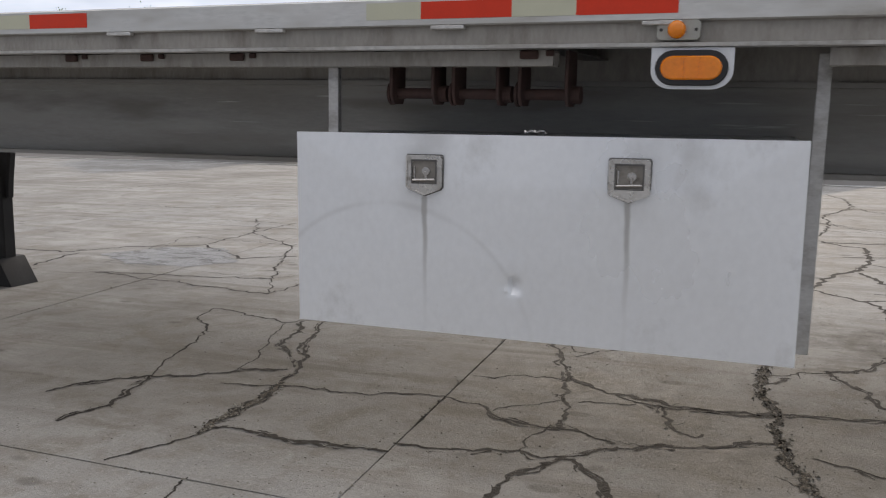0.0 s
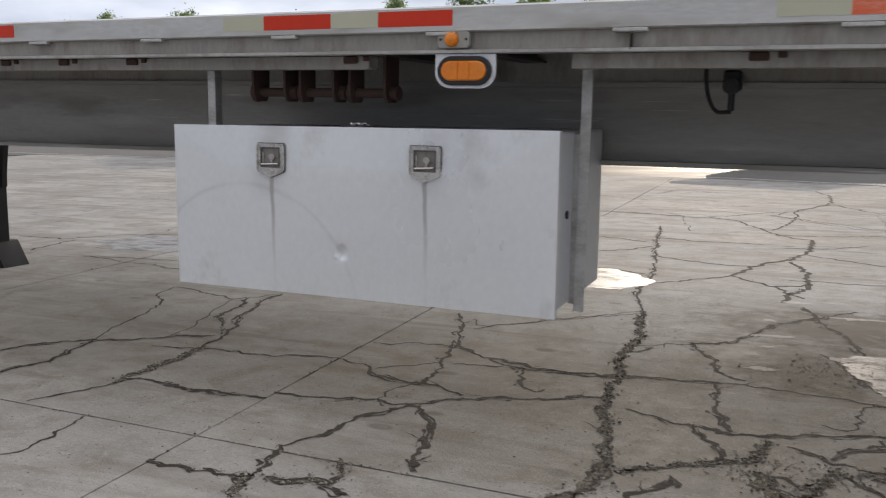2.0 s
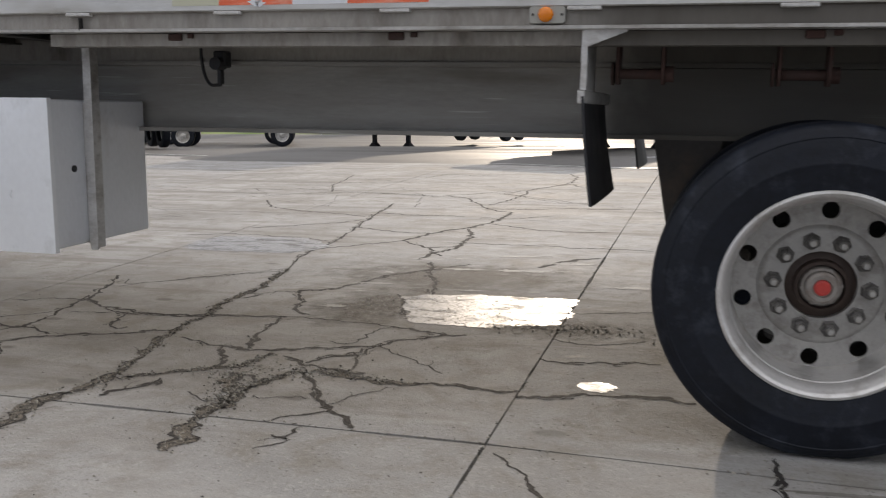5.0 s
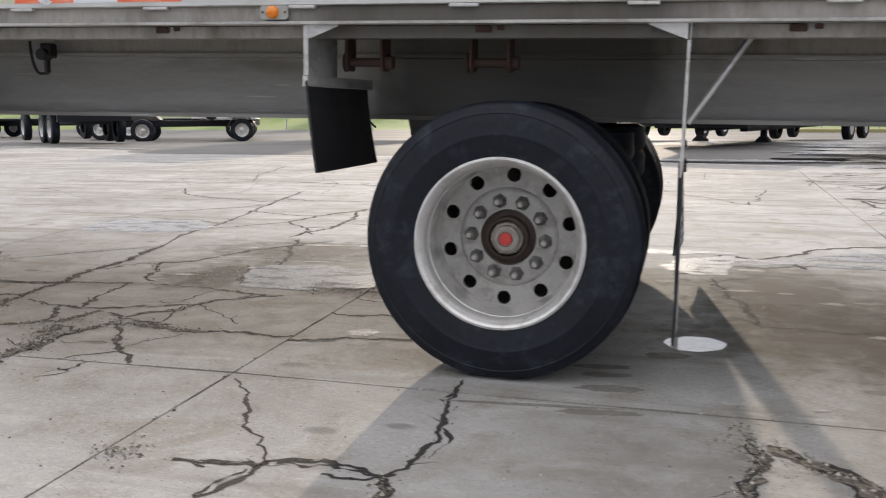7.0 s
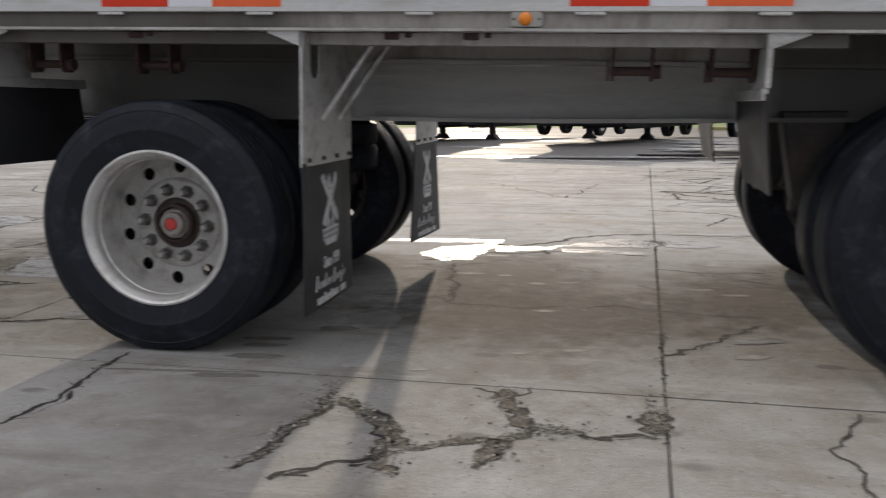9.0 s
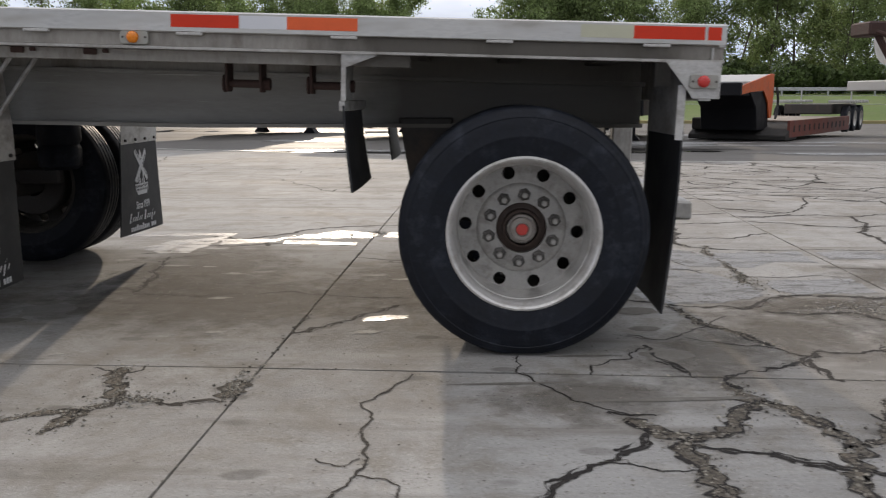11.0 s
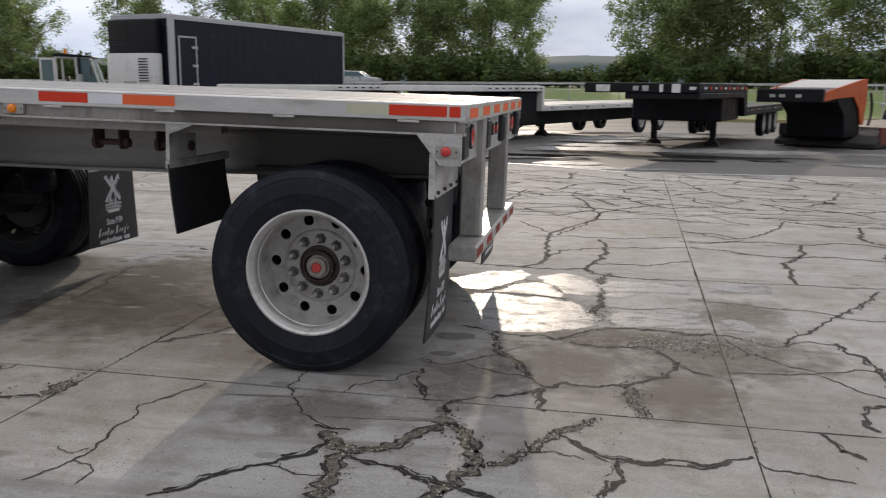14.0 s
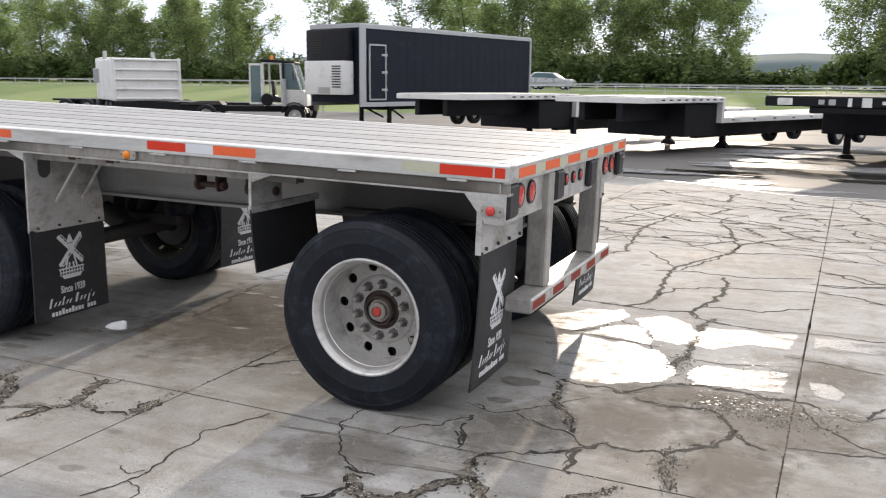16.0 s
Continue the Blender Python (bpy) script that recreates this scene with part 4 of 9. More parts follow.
box(bm, REAR - 0.09, REAR - 0.044, 0.01, WIDTH - 0.01, 1.142, 1.150)
panel = part("tail_lamp_panel", bm, ALU, trailer, "aluminium tail lamp panel")


def tail_lamp(y, z, r, lens=LENS_RED):
    b = bmesh.new()
    m = pose(REAR - 0.044, y, z, 0, 0, 90)
    lathe(b, [(0, r + 0.012), (-0.012, r + 0.010), (-0.014, r), (0, r)], 28, m)
    g = part("tail_lamp", b, BLACK_PLASTIC, trailer, "round red tail lamp in a black grommet")
    b = bmesh.new()
    lathe(b, [(-0.002, r), (-0.012, r), (-0.018, r * 0.7), (-0.020, 0.0)], 28, m, closed=False)
    part("lens", b, lens, g)


for y in (0.285, 0.47, WIDTH - 0.47, WIDTH - 0.285):
    tail_lamp(y, 1.262, 0.052)
for y in (1.14, 1.30, 1.46):
    tail_lamp(y, 1.262, 0.026)
for y in (0.11, 0.92, WIDTH - 0.92, WIDTH - 0.10):
    bm = bmesh.new()
    box(bm, REAR - 0.05, REAR - 0.004, y - 0.075, y + 0.075, 1.17, 1.34, 0.014)
    part("rubber_dock_bumper", bm, BLACK_PLASTIC, trailer, "black rubber dock bumper")
for y in (0.745, WIDTH - 0.745):
    bm = bmesh.new()
    box(bm, REAR - 0.125, REAR - 0.005, y - 0.05, y + 0.05, 0.70, RAIL_MID - 0.013, 0.008)
    part("guard_post", bm, ALU_POST, trailer, "square aluminium underride guard post")
bm = bmesh.new()
box(bm, REAR - 0.135, REAR + 0.02, 0.40, WIDTH - 0.40, 0.615, 0.70, 0.010)
guard = part("underride_guard", bm, ALU_POST, trailer, "aluminium underride guard bar with reflective tape")
y = 0.42
k = 0
while y < WIDTH - 0.45:
    bm = bmesh.new()
    length = 0.22 if k % 2 == 0 else 0.15
    box(bm, REAR + 0.0202, REAR + 0.0214, y, min(y + length, WIDTH - 0.42), 0.636, 0.682)
    part("reflective_tape", bm, TAPE_DULL if k % 2 == 0 else ALU, guard, "dull dark red tape strip" if k % 2 == 0 else "")
    y += length + 0.004
    k += 1

# ---- landing gear ----
for y in (0.62, WIDTH - 0.40):
    bm = bmesh.new()
    box(bm, -8.30, -8.20, y - 0.06, y + 0.06, 0.42, 1.24, 0.01)
    box(bm, -8.295, -8.205, y - 0.05, y + 0.05, -0.06, 0.44, 0.008)
    prism(bm, [(-8.40, -0.229), (-8.07, -0.229), (-8.08, -0.212), (-8.20, -0.02), (-8.29, -0.02), (-8.39, -0.212)], 0.24, pose(0, y - 0.12, 0), 0.004)
    leg = part("landing_leg", bm, LEG_BLACK, trailer, "dark worn landing leg with a flat foot")
    bm = bmesh.new()
    prism(bm, [(-8.20, 0.42), (-8.17, 0.42), (-8.155, 0.55), (-8.09, 0.95), (-8.125, 0.95), (-8.185, 0.58)], 0.05, pose(0, y - 0.025, 0), 0.004)
    part("brace", bm, LEG_BLACK, leg)

# ---- toolbox under the rail ----
toolbox = anchor("toolbox", "white-silver aluminium underbody toolbox with two paddle latches, dented and streaked", "toolbox")
BX0, BX1, BZ0, BZ1, BY0, BY1 = -4.335, -2.824, 0.433, 1.043, 0.052, 0.70
# the box hangs a little askew under the frame
askew = pose(-3.579, 0.0376, 0.738, 0, 0, 3.03) @ pose(0, 0, 0, 0, -0.52, 0) @ pose(3.579, -0.027, -0.738)
toolbox.matrix_world = trailer.matrix_world @ askew
bm = bmesh.new()
box(bm, BX0 + 0.012, BX1 - 0.012, BY0, BY1, BZ0 + 0.012, BZ1 - 0.006, 0.006)
part("body", bm, ALU_BOX, toolbox, "dull aluminium box body")
# door: a fine grid, so that the dent and a slight waviness are real relief
bm = bmesh.new()
nx, nz = 150, 62
rows = []
for i in range(nx + 1):
    col = []
    for j in range(nz + 1):
        x, z = BX0 + (BX1 - BX0) * i / nx, BZ0 + (BZ1 - BZ0) * j / nz
        d = math.hypot(x + 3.620, (z - 0.598) * 1.2)
        y = 0.027 + 0.012 * math.exp(-(d / 0.026) ** 2) - 0.0012 * math.exp(-((d - 0.07) / 0.04) ** 2)
        # the sheet is folded to a low hip, with creases running in from the corners
        y -= 0.008 * min(1.0, min(x - BX0, BX1 - x, 1.6 * (BZ1 - z), z - BZ0) / 0.24)
        y += 0.0022 * math.sin(3.1 * x + 1.3 * z) + 0.0016 * noise.noise(Vector((x * 2.2, 0.3, z * 2.6)))
        if d < 0.03:
            y += 0.006 * math.copysign(1, x + 3.620)
        col.append(bm.verts.new((x, y, z)))
    rows.append(col)
for a, b in zip(rows, rows[1:]):
    for j in range(nz):
        bm.faces.new((a[j], b[j], b[j + 1], a[j + 1]))
rim = [e for e in bm.edges if e.is_boundary]
ext = bmesh.ops.extrude_edge_only(bm, edges=rim)
for v in [g for g in ext["geom"] if isinstance(g, bmesh.types.BMVert)]:
    v.co.y = BY0 - 0.004
door = part("door", bm, DOOR_ALU, toolbox, "flat aluminium door with a small dent and run marks")


def latch(x, z):
    b = bmesh.new()
    rim_ = [(1.12 * u, 1.12 * v) for u, v in [(-0.052, 0.060), (0.052, 0.060), (0.056, 0.052), (0.056, -0.038), (0.050, -0.046), (0.0, -0.066), (-0.050, -0.046), (-0.056, -0.038), (-0.056, 0.052)]]
    hole = [(-0.040, 0.046), (0.040, 0.046), (0.040, -0.030), (-0.040, -0.030)]
    filled(b, [rim_, hole], 0.008, pose(x, 0.014, z))
    l = part("paddle_latch", b, LATCH_FRAME, toolbox, "worn chrome folding T-handle latch")
    # added plate: paints the dark, shaded edge of the latch's bevel
    b = bmesh.new()
    prism(b, [(1.05 * u, 1.05 * v) for u, v in rim_], 0.003, pose(x, 0.0195, z), 0.001)
    part("gasket", b, DARK_METAL, l, "dark outline added round the latch")
    b = bmesh.new()
    filled(b, [[(1.12 * u, 1.12 * v + 0.0009) for u, v in hole], hole], 0.004, pose(x, 0.0118, z))
    part("bezel", b, DARK_METAL, l)
    b = bmesh.new()
    box(b, x - 0.041, x + 0.041, 0.0185, 0.022, z - 0.031, z + 0.047)
    part("recess_plate", b, LATCH_PLATE, l)
    b = bmesh.new()
    rod(b, (x + 0.008, 0.022, z + 0.012), (x + 0.008, 0.010, z + 0.012), 0.014, 14)
    box(b, x + 0.002, x + 0.012, 0.008, 0.016, z - 0.018, z + 0.012, 0.002)
    rod(b, (x - 0.038, 0.012, z - 0.020), (x + 0.038, 0.012, z - 0.016), 0.005, 8)
    box(b, x - 0.036, x - 0.031, 0.014, 0.019, z - 0.012, z + 0.030)
    part("t_handle", b, CHROME, l)
    b = bmesh.new()
    rod(b, (x, 0.022, z - 0.049), (x, 0.009, z - 0.049), 0.010, 12)
    part("key_lock", b, LATCH_FRAME, l)
    b = bmesh.new()
    filled(b, [rim_, [(0.92 * u, 0.92 * v) for u, v in rim_]], 0.004, pose(x, 0.0105, z))
    part("raised_edge", b, LATCH_FRAME, l)
    fit = Matrix.Translation((x, -0.001, z - 0.012)) @ Matrix.Diagonal((0.92, 1, 0.86, 1)) @ Matrix.Translation((-x, 0, -z))
    for o in [l, *l.children]:
        o.data.transform(fit)


latch(-3.896, 0.934)
latch(-3.284, 0.938)
bm = bmesh.new()
rod(bm, (BX1 - 0.013, 0.18, 0.760), (BX1 - 0.006, 0.18, 0.760), 0.014, 14)
part("rubber_plug", bm, BLACK_PLASTIC, toolbox)
for k in range(6):
    bm = bmesh.new()
    rod(bm, (BX1 - 0.013, 0.265, 0.52 + 0.09 * k), (BX1 - 0.007, 0.265, 0.52 + 0.09 * k), 0.006, 8)
    part("rivet", bm, STEEL_NUT, toolbox)
bm = bmesh.new()
for a in (0.0, 0.6):
    cable(bm, [(-3.59 + 0.018 * math.cos(k * 0.9) + a * 0.05, 0.10 + 0.01 * math.sin(k * 0.9), BZ1 + 0.006 + 0.008 * abs(math.sin(k))) for k in range(5)], 0.004, 6)
part("seal_ring", bm, CHROME, toolbox, "small wire seal on the box top")
# posts that carry the box: angles up to the cross members
for x, y0, y1, zl in ((-2.826, 0.285, 0.375, 0.426), (-4.334, 0.19, 0.27, 1.027)):
    bm = bmesh.new()
    box(bm, x, x + 0.037, y0, y0 + 0.006, zl, RAIL_LOW - 0.002, 0.0015)
    box(bm, x, x + 0.006, y0 + 0.0062, y1, zl, RAIL_LOW - 0.002, 0.0015)
    if x > -3:
        box(bm, x - 0.024, x - 0.0004, y0 + 0.02, y1, zl + 0.02, BZ1 - 0.01)
    bmesh.ops.transform(bm, matrix=askew.inverted(), verts=bm.verts)
    part("hanger_angle", bm, ALU, toolbox, "aluminium hanger angle")

# ---- ground ----
def concrete_material():
    m = bpy.data.materials.new("weathered_concrete")
    m.use_nodes = True
    nt = m.node_tree
    b = nt.nodes["Principled BSDF"]
    tc = nt.nodes.new("ShaderNodeTexCoord")

    def tex(scale, detail=5.0, rough=0.6, stretch=None, distort=0.0):
        n = nt.nodes.new("ShaderNodeTexNoise")
        n.inputs["Scale"].default_value, n.inputs["Detail"].default_value = scale, detail
        n.inputs["Roughness"].default_value, n.inputs["Distortion"].default_value = rough, distort
        if stretch:
            mp = nt.nodes.new("ShaderNodeMapping")
            mp.inputs["Scale"].default_value = stretch
            nt.links.new(tc.outputs["Object"], mp.inputs["Vector"])
            nt.links.new(mp.outputs["Vector"], n.inputs["Vector"])
        else:
            nt.links.new(tc.outputs["Object"], n.inputs["Vector"])
        return n.outputs["Fac"]

    def span(fac, lo, hi, a=0.0, z=1.0):
        n = nt.nodes.new("ShaderNodeMapRange")
        for k, v in (("From Min", lo), ("From Max", hi), ("To Min", a), ("To Max", z)):
            n.inputs[k].default_value = v
        nt.links.new(fac, n.inputs["Value"])
        return n.outputs["Result"]

    def mix(a, bb, fac, mode="MIX"):
        n = nt.nodes.new("ShaderNodeMix")
        n.data_type, n.blend_type = "RGBA", mode
        for sock, v in (("A", a), ("B", bb)):
            if isinstance(v, tuple):
                n.inputs[sock].default_value = (*v, 1)
            else:
                nt.links.new(v, n.inputs[sock])
        if isinstance(fac, float):
            n.inputs["Factor"].default_value = fac
        else:
            nt.links.new(fac, n.inputs["Factor"])
        return n.outputs["Result"]

    def mul(a, bb):
        n = nt.nodes.new("ShaderNodeMath")
        n.operation = "MULTIPLY"
        nt.links.new(a, n.inputs[0])
        nt.links.new(bb, n.inputs[1])
        return n.outputs["Value"]

    oi = nt.nodes.new("ShaderNodeObjectInfo")
    col = mix((0.245, 0.236, 0.222), (0.385, 0.377, 0.360), span(tex(0.9, 6, 0.66), 0.36, 0.64))
    col = mix(col, (0.335, 0.338, 0.335), span(oi.outputs["Random"], 0.0, 1.0, 0.0, 0.55))
    col = mix(col, (0.225, 0.208, 0.180), span(tex(3.3, 7, 0.68, None, 0.6), 0.48, 0.64, 0.0, 0.8))
    col = mix(col, (0.44, 0.43, 0.405), span(tex(48, 5, 0.75), 0.52, 0.70, 0.0, 0.7))
    col = mix(col, (0.165, 0.154, 0.138), span(tex(80, 4, 0.7), 0.55, 0.70, 0.0, 0.8))
    col = mix(col, (0.14, 0.13, 0.115), span(tex(170, 3, 0.7), 0.60, 0.74, 0.0, 0.6))
    col = mix(col, (0.52, 0.50, 0.47), span(tex(210, 2, 0.6), 0.64, 0.74, 0.0, 0.7))
    col = mix(col, (0.47, 0.46, 0.44), span(tex(9, 6, 0.7, (0.5, 1.3, 1.0), 0.8), 0.62, 0.78, 0.0, 0.55))
    # tyre-width rubber streaks along the yard, damp bands and round oil spots
    col = mix(col, (0.185, 0.170, 0.150), span(tex(1.6, 6, 0.65, (0.20, 2.0, 1.0)), 0.53, 0.66, 0.0, 0.75))
    col = mix(col, (0.42, 0.41, 0.39), span(tex(2.2, 6, 0.66, (0.30, 1.6, 1.0), 0.5), 0.55, 0.70, 0.0, 0.65))
    col = mix(col, (0.215, 0.190, 0.160), span(tex(1.15, 8, 0.70, None, 0.9), 0.53, 0.66, 0.0, 0.45))
    spots = nt.nodes.new("ShaderNodeTexVoronoi")
    spots.inputs["Scale"].default_value, spots.inputs["Randomness"].default_value = 2.9, 1.0
    flat = nt.nodes.new("ShaderNodeMapping")
    flat.inputs["Scale"].default_value = (0.75, 1.35, 0.0)
    nt.links.new(tc.outputs["Object"], flat.inputs["Vector"])
    nt.links.new(flat.outputs["Vector"], spots.inputs["Vector"])
    spot = mul(span(spots.outputs["Distance"], 0.10, 0.15, 1.0, 0.0), span(tex(1.3, 2, 0.5), 0.44, 0.54))
    col = mix(col, (0.15, 0.142, 0.132), mul(spot, span(tex(20, 3, 0.5), 0.2, 0.6, 0.5, 0.8)))
    pits = nt.nodes.new("ShaderNodeTexVoronoi")
    pits.inputs["Scale"].default_value = 26.0
    nt.links.new(tc.outputs["Object"], pits.inputs["Vector"])
    pit = mul(span(pits.outputs["Distance"], 0.07, 0.15, 1.0, 0.0), span(tex(3.1, 3, 0.5), 0.42, 0.58))
    col = mix(col, (0.09, 0.082, 0.074), mul(pit, span(tex(40, 2, 0.5), 0.3, 0.6, 0.4, 0.9)))
    damp = span(tex(0.42, 5, 0.62, (0.75, 1.5, 1.0), 0.4), 0.50, 0.66)
    col = mix(col, (0.16, 0.148, 0.13), mul(damp, span(tex(7, 4, 0.6), 0.25, 0.7, 0.35, 0.8)))
    nt.links.new(col, b.inputs["Base Color"])
    r = nt.nodes.new("ShaderNodeMath")
    r.operation = "SUBTRACT"
    nt.links.new(span(tex(14, 4, 0.6), 0.3, 0.7, 0.80, 0.96), r.inputs[0])
    nt.links.new(span(damp, 0, 1, 0.0, 0.12), r.inputs[1])
    nt.links.new(r.outputs["Value"], b.inputs["Roughness"])
    b.inputs["Specular IOR Level"].default_value = 0.2
    bp = nt.nodes.new("ShaderNodeBump")
    bp.inputs["Strength"].default_value, bp.inputs["Distance"].default_value = 0.5, 0.007
    add = nt.nodes.new("ShaderNodeMath")
    nt.links.new(tex(120, 4, 0.65), add.inputs[0])
    nt.links.new(tex(6, 5, 0.6), add.inputs[1])
    nt.links.new(add.outputs["Value"], bp.inputs["Height"])
    nt.links.new(bp.outputs["Normal"], b.inputs["Normal"])
    return m


CONCRETE = concrete_material()
LIP = material("smooth_pale_cement", (0.46, 0.45, 0.43), 0.45, 0, 0.15, 30, 2, 0.05, dirt=(0.22, 0.20, 0.18), dirt_amount=0.3, dirt_scale=2)
BED = material("joint_dirt", (0.036, 0.031, 0.026), 0.95, 0, 0.3, 40, 3, 0.3)
# crack strips lie flat: the cleft's shade is painted in with the dirt
CRACK = material("crack_dirt_and_shade", (0.017, 0.014, 0.012), 0.95, 0, 0.4, 70, 9, 0.6, dirt=(0.055, 0.046, 0.036), dirt_amount=0.12, dirt_scale=25)
CRUMB = material("crumbled_concrete_and_dirt", (0.150, 0.130, 0.103), 0.95, 0, 0.6, 110, 24, 1.0, dirt=(0.035, 0.029, 0.023), dirt_amount=0.45, dirt_scale=40)
CRUMB_PALE = material("pale_crumbs", (0.20, 0.178, 0.145), 0.95, 0, 0.5, 90, 30, 0.6)
STONE = material("grit_stone", (0.22, 0.20, 0.175), 0.9, 0, 0.25, 60, 10, 0.2, random_tint=0.2)
_nt = STONE.node_tree
_geo, _ramp = _nt.nodes.new("ShaderNodeNewGeometry"), _nt.nodes.new("ShaderNodeValToRGB")
for _k, (_p, _c) in enumerate(((0.0, (0.045, 0.038, 0.030, 1)), (1.0, (0.42, 0.39, 0.33, 1)))):
    _ramp.color_ramp.elements[_k].position, _ramp.color_ramp.elements[_k].color = _p, _c
_nt.links.new(_geo.outputs["Random Per Island"], _ramp.inputs["Fac"])
_nt.links.new(_ramp.outputs["Color"], _nt.nodes["Principled BSDF"].inputs["Base Color"])


def puddle_material():
    """Shallow water over concrete: glossy, with dry grains and streaks where the film breaks."""
    m = material("puddle_water", (0.245, 0.245, 0.245), 0.46, 0, 0.25, 45, 9, 0.24, rough_vary=0.20, dirt=(0.10, 0.09, 0.075), dirt_amount=0.12, dirt_scale=60)
    nt = m.node_tree
    b = nt.nodes["Principled BSDF"]
    b.inputs["IOR"].default_value = 1.33
    b.inputs["Specular IOR Level"].default_value = 0.5
    tc = nt.nodes.new("ShaderNodeTexCoord")
    film = None
    for scale, stretch, lo, hi in ((5.0, (0.7, 1.4, 1.0), 0.34, 0.50), (60.0, (0.9, 1.1, 1.0), 0.35, 0.46)):
        mp, n, r = nt.nodes.new("ShaderNodeMapping"), nt.nodes.new("ShaderNodeTexNoise"), nt.nodes.new("ShaderNodeMapRange")
        mp.inputs["Scale"].default_value = stretch
        n.inputs["Scale"].default_value, n.inputs["Detail"].default_value, n.inputs["Roughness"].default_value = scale, 6, 0.65
        r.inputs["From Min"].default_value, r.inputs["From Max"].default_value = lo, hi
        r.inputs["To Min"].default_value = 0.22
        nt.links.new(tc.outputs["Object"], mp.inputs["Vector"])
        nt.links.new(mp.outputs["Vector"], n.inputs["Vector"])
        nt.links.new(n.outputs["Fac"], r.inputs["Value"])
        if film is None:
            film = r.outputs["Result"]
        else:
            mul = nt.nodes.new("ShaderNodeMath")
            mul.operation = "MULTIPLY"
            nt.links.new(film, mul.inputs[0])
            nt.links.new(r.outputs["Result"], mul.inputs[1])
            film = mul.outputs["Value"]
    nt.links.new(film, b.inputs["Alpha"])
    return m


WATER = puddle_material()
MILKY = material("milky_rain_water", (0.36, 0.355, 0.34), 0.07, 0, 0.2, 45, 9, 0.02, rough_vary=0.03, dirt=(0.10, 0.09, 0.075), dirt_amount=0.12, dirt_scale=60)
# sky glare on thin, drying water, painted as a matte pale tone
DRYING = material("drying_glare_film", (0.38, 0.37, 0.35), 0.80, 0, 0.25, 60, 14, 0.15, rough_vary=0.12, spec=0.18, dirt=(0.25, 0.235, 0.21), dirt_amount=0.4, dirt_scale=45)


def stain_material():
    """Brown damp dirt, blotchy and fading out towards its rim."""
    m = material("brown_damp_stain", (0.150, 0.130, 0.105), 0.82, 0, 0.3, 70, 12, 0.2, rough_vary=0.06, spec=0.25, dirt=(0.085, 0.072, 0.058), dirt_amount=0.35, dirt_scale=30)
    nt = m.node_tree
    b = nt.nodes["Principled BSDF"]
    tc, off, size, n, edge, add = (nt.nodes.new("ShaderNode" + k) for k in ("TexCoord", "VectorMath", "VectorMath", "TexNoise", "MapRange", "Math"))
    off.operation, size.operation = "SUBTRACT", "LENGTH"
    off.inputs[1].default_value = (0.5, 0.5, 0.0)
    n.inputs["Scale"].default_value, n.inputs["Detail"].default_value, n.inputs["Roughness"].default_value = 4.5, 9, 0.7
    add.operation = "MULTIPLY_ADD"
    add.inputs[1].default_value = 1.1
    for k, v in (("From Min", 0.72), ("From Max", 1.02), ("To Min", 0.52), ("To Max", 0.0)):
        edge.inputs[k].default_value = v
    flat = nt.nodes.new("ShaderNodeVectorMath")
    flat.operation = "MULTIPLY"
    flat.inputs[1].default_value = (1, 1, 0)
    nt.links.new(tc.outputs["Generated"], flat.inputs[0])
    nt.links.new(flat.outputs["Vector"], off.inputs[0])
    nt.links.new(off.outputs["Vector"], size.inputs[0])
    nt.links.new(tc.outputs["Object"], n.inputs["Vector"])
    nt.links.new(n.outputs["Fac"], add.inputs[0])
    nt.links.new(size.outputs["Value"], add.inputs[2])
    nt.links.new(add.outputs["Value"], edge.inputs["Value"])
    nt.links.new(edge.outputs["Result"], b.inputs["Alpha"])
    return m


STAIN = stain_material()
CLEAR = material("clear_rain_water", (0.05, 0.047, 0.042), 0.05, 0, 0.1, 30, 3, 0.0, rough_vary=0.02)
WET = material("damp_concrete", (0.165, 0.155, 0.138), 0.88, 0, 0.22, 60, 9, 0.25, rough_vary=0.05, spec=0.2, dirt=(0.25, 0.238, 0.215), dirt_amount=0.34, dirt_scale=12)

def ramp(v, a, b):
    """0 at a, 1 at b, smooth between."""
    k = min(1.0, max(0.0, (v - a) / (b - a)))
    return k * k * (3 - 2 * k)


def yard_z(x, y):
    """The yard's level: a low swell across the way, falling off towards the bank."""
    base = -0.05 if y < 11.3 else -0.055 - 0.00542 * (y - 11.3) if y < 22 else max(-0.42, -0.113 - 0.0301 * (y - 22))
    return base + 0.14 * ramp(y, 13.0, 16.0) * ramp(y, 27.0, 23.0) * ramp(x, 5.0, 3.2) * ramp(x, -16.0, -10.0)


def slab_edge(x):
    """y of the slabs' far edge, which runs in towards the trailer's tail."""
    pts = ((-60, 24.0), (-14, 17.0), (-8, 15.2), (-4, 14.5), (-1, 13.3), (1, 12.7), (3, 12.1), (4.6, 11.05), (60, 10.6))
    for (a, ya), (b, yb) in zip(pts, pts[1:]):
        if x <= b:
            return ya + (yb - ya) * (x - a) / (b - a)
    return pts[-1][1]


# one sheet to the horizon, with a bank up to the highway
bm = bmesh.new()
bank = [(54.0, -0.30), (62, 0.45), (70, 1.0), (73, 1.12), (74.5, 1.15), (75, 1.15), (85, 1.15), (86, 1.1), (90, 1.2), (110, 1.5), (200, 1.6), (450, 1.6)]
xs = [-700, -300, -140, -60, -20, *range(-16, 7), 20, 60, 140, 300, 700]
grid = [[bm.verts.new((x, y, yard_z(x, y))) for x in xs] for y in (-70, -20, 11.3, *range(12, 29), 32.2, 52.0)]
grid += [[bm.verts.new((x, y, z)) for x in xs] for y, z in bank]
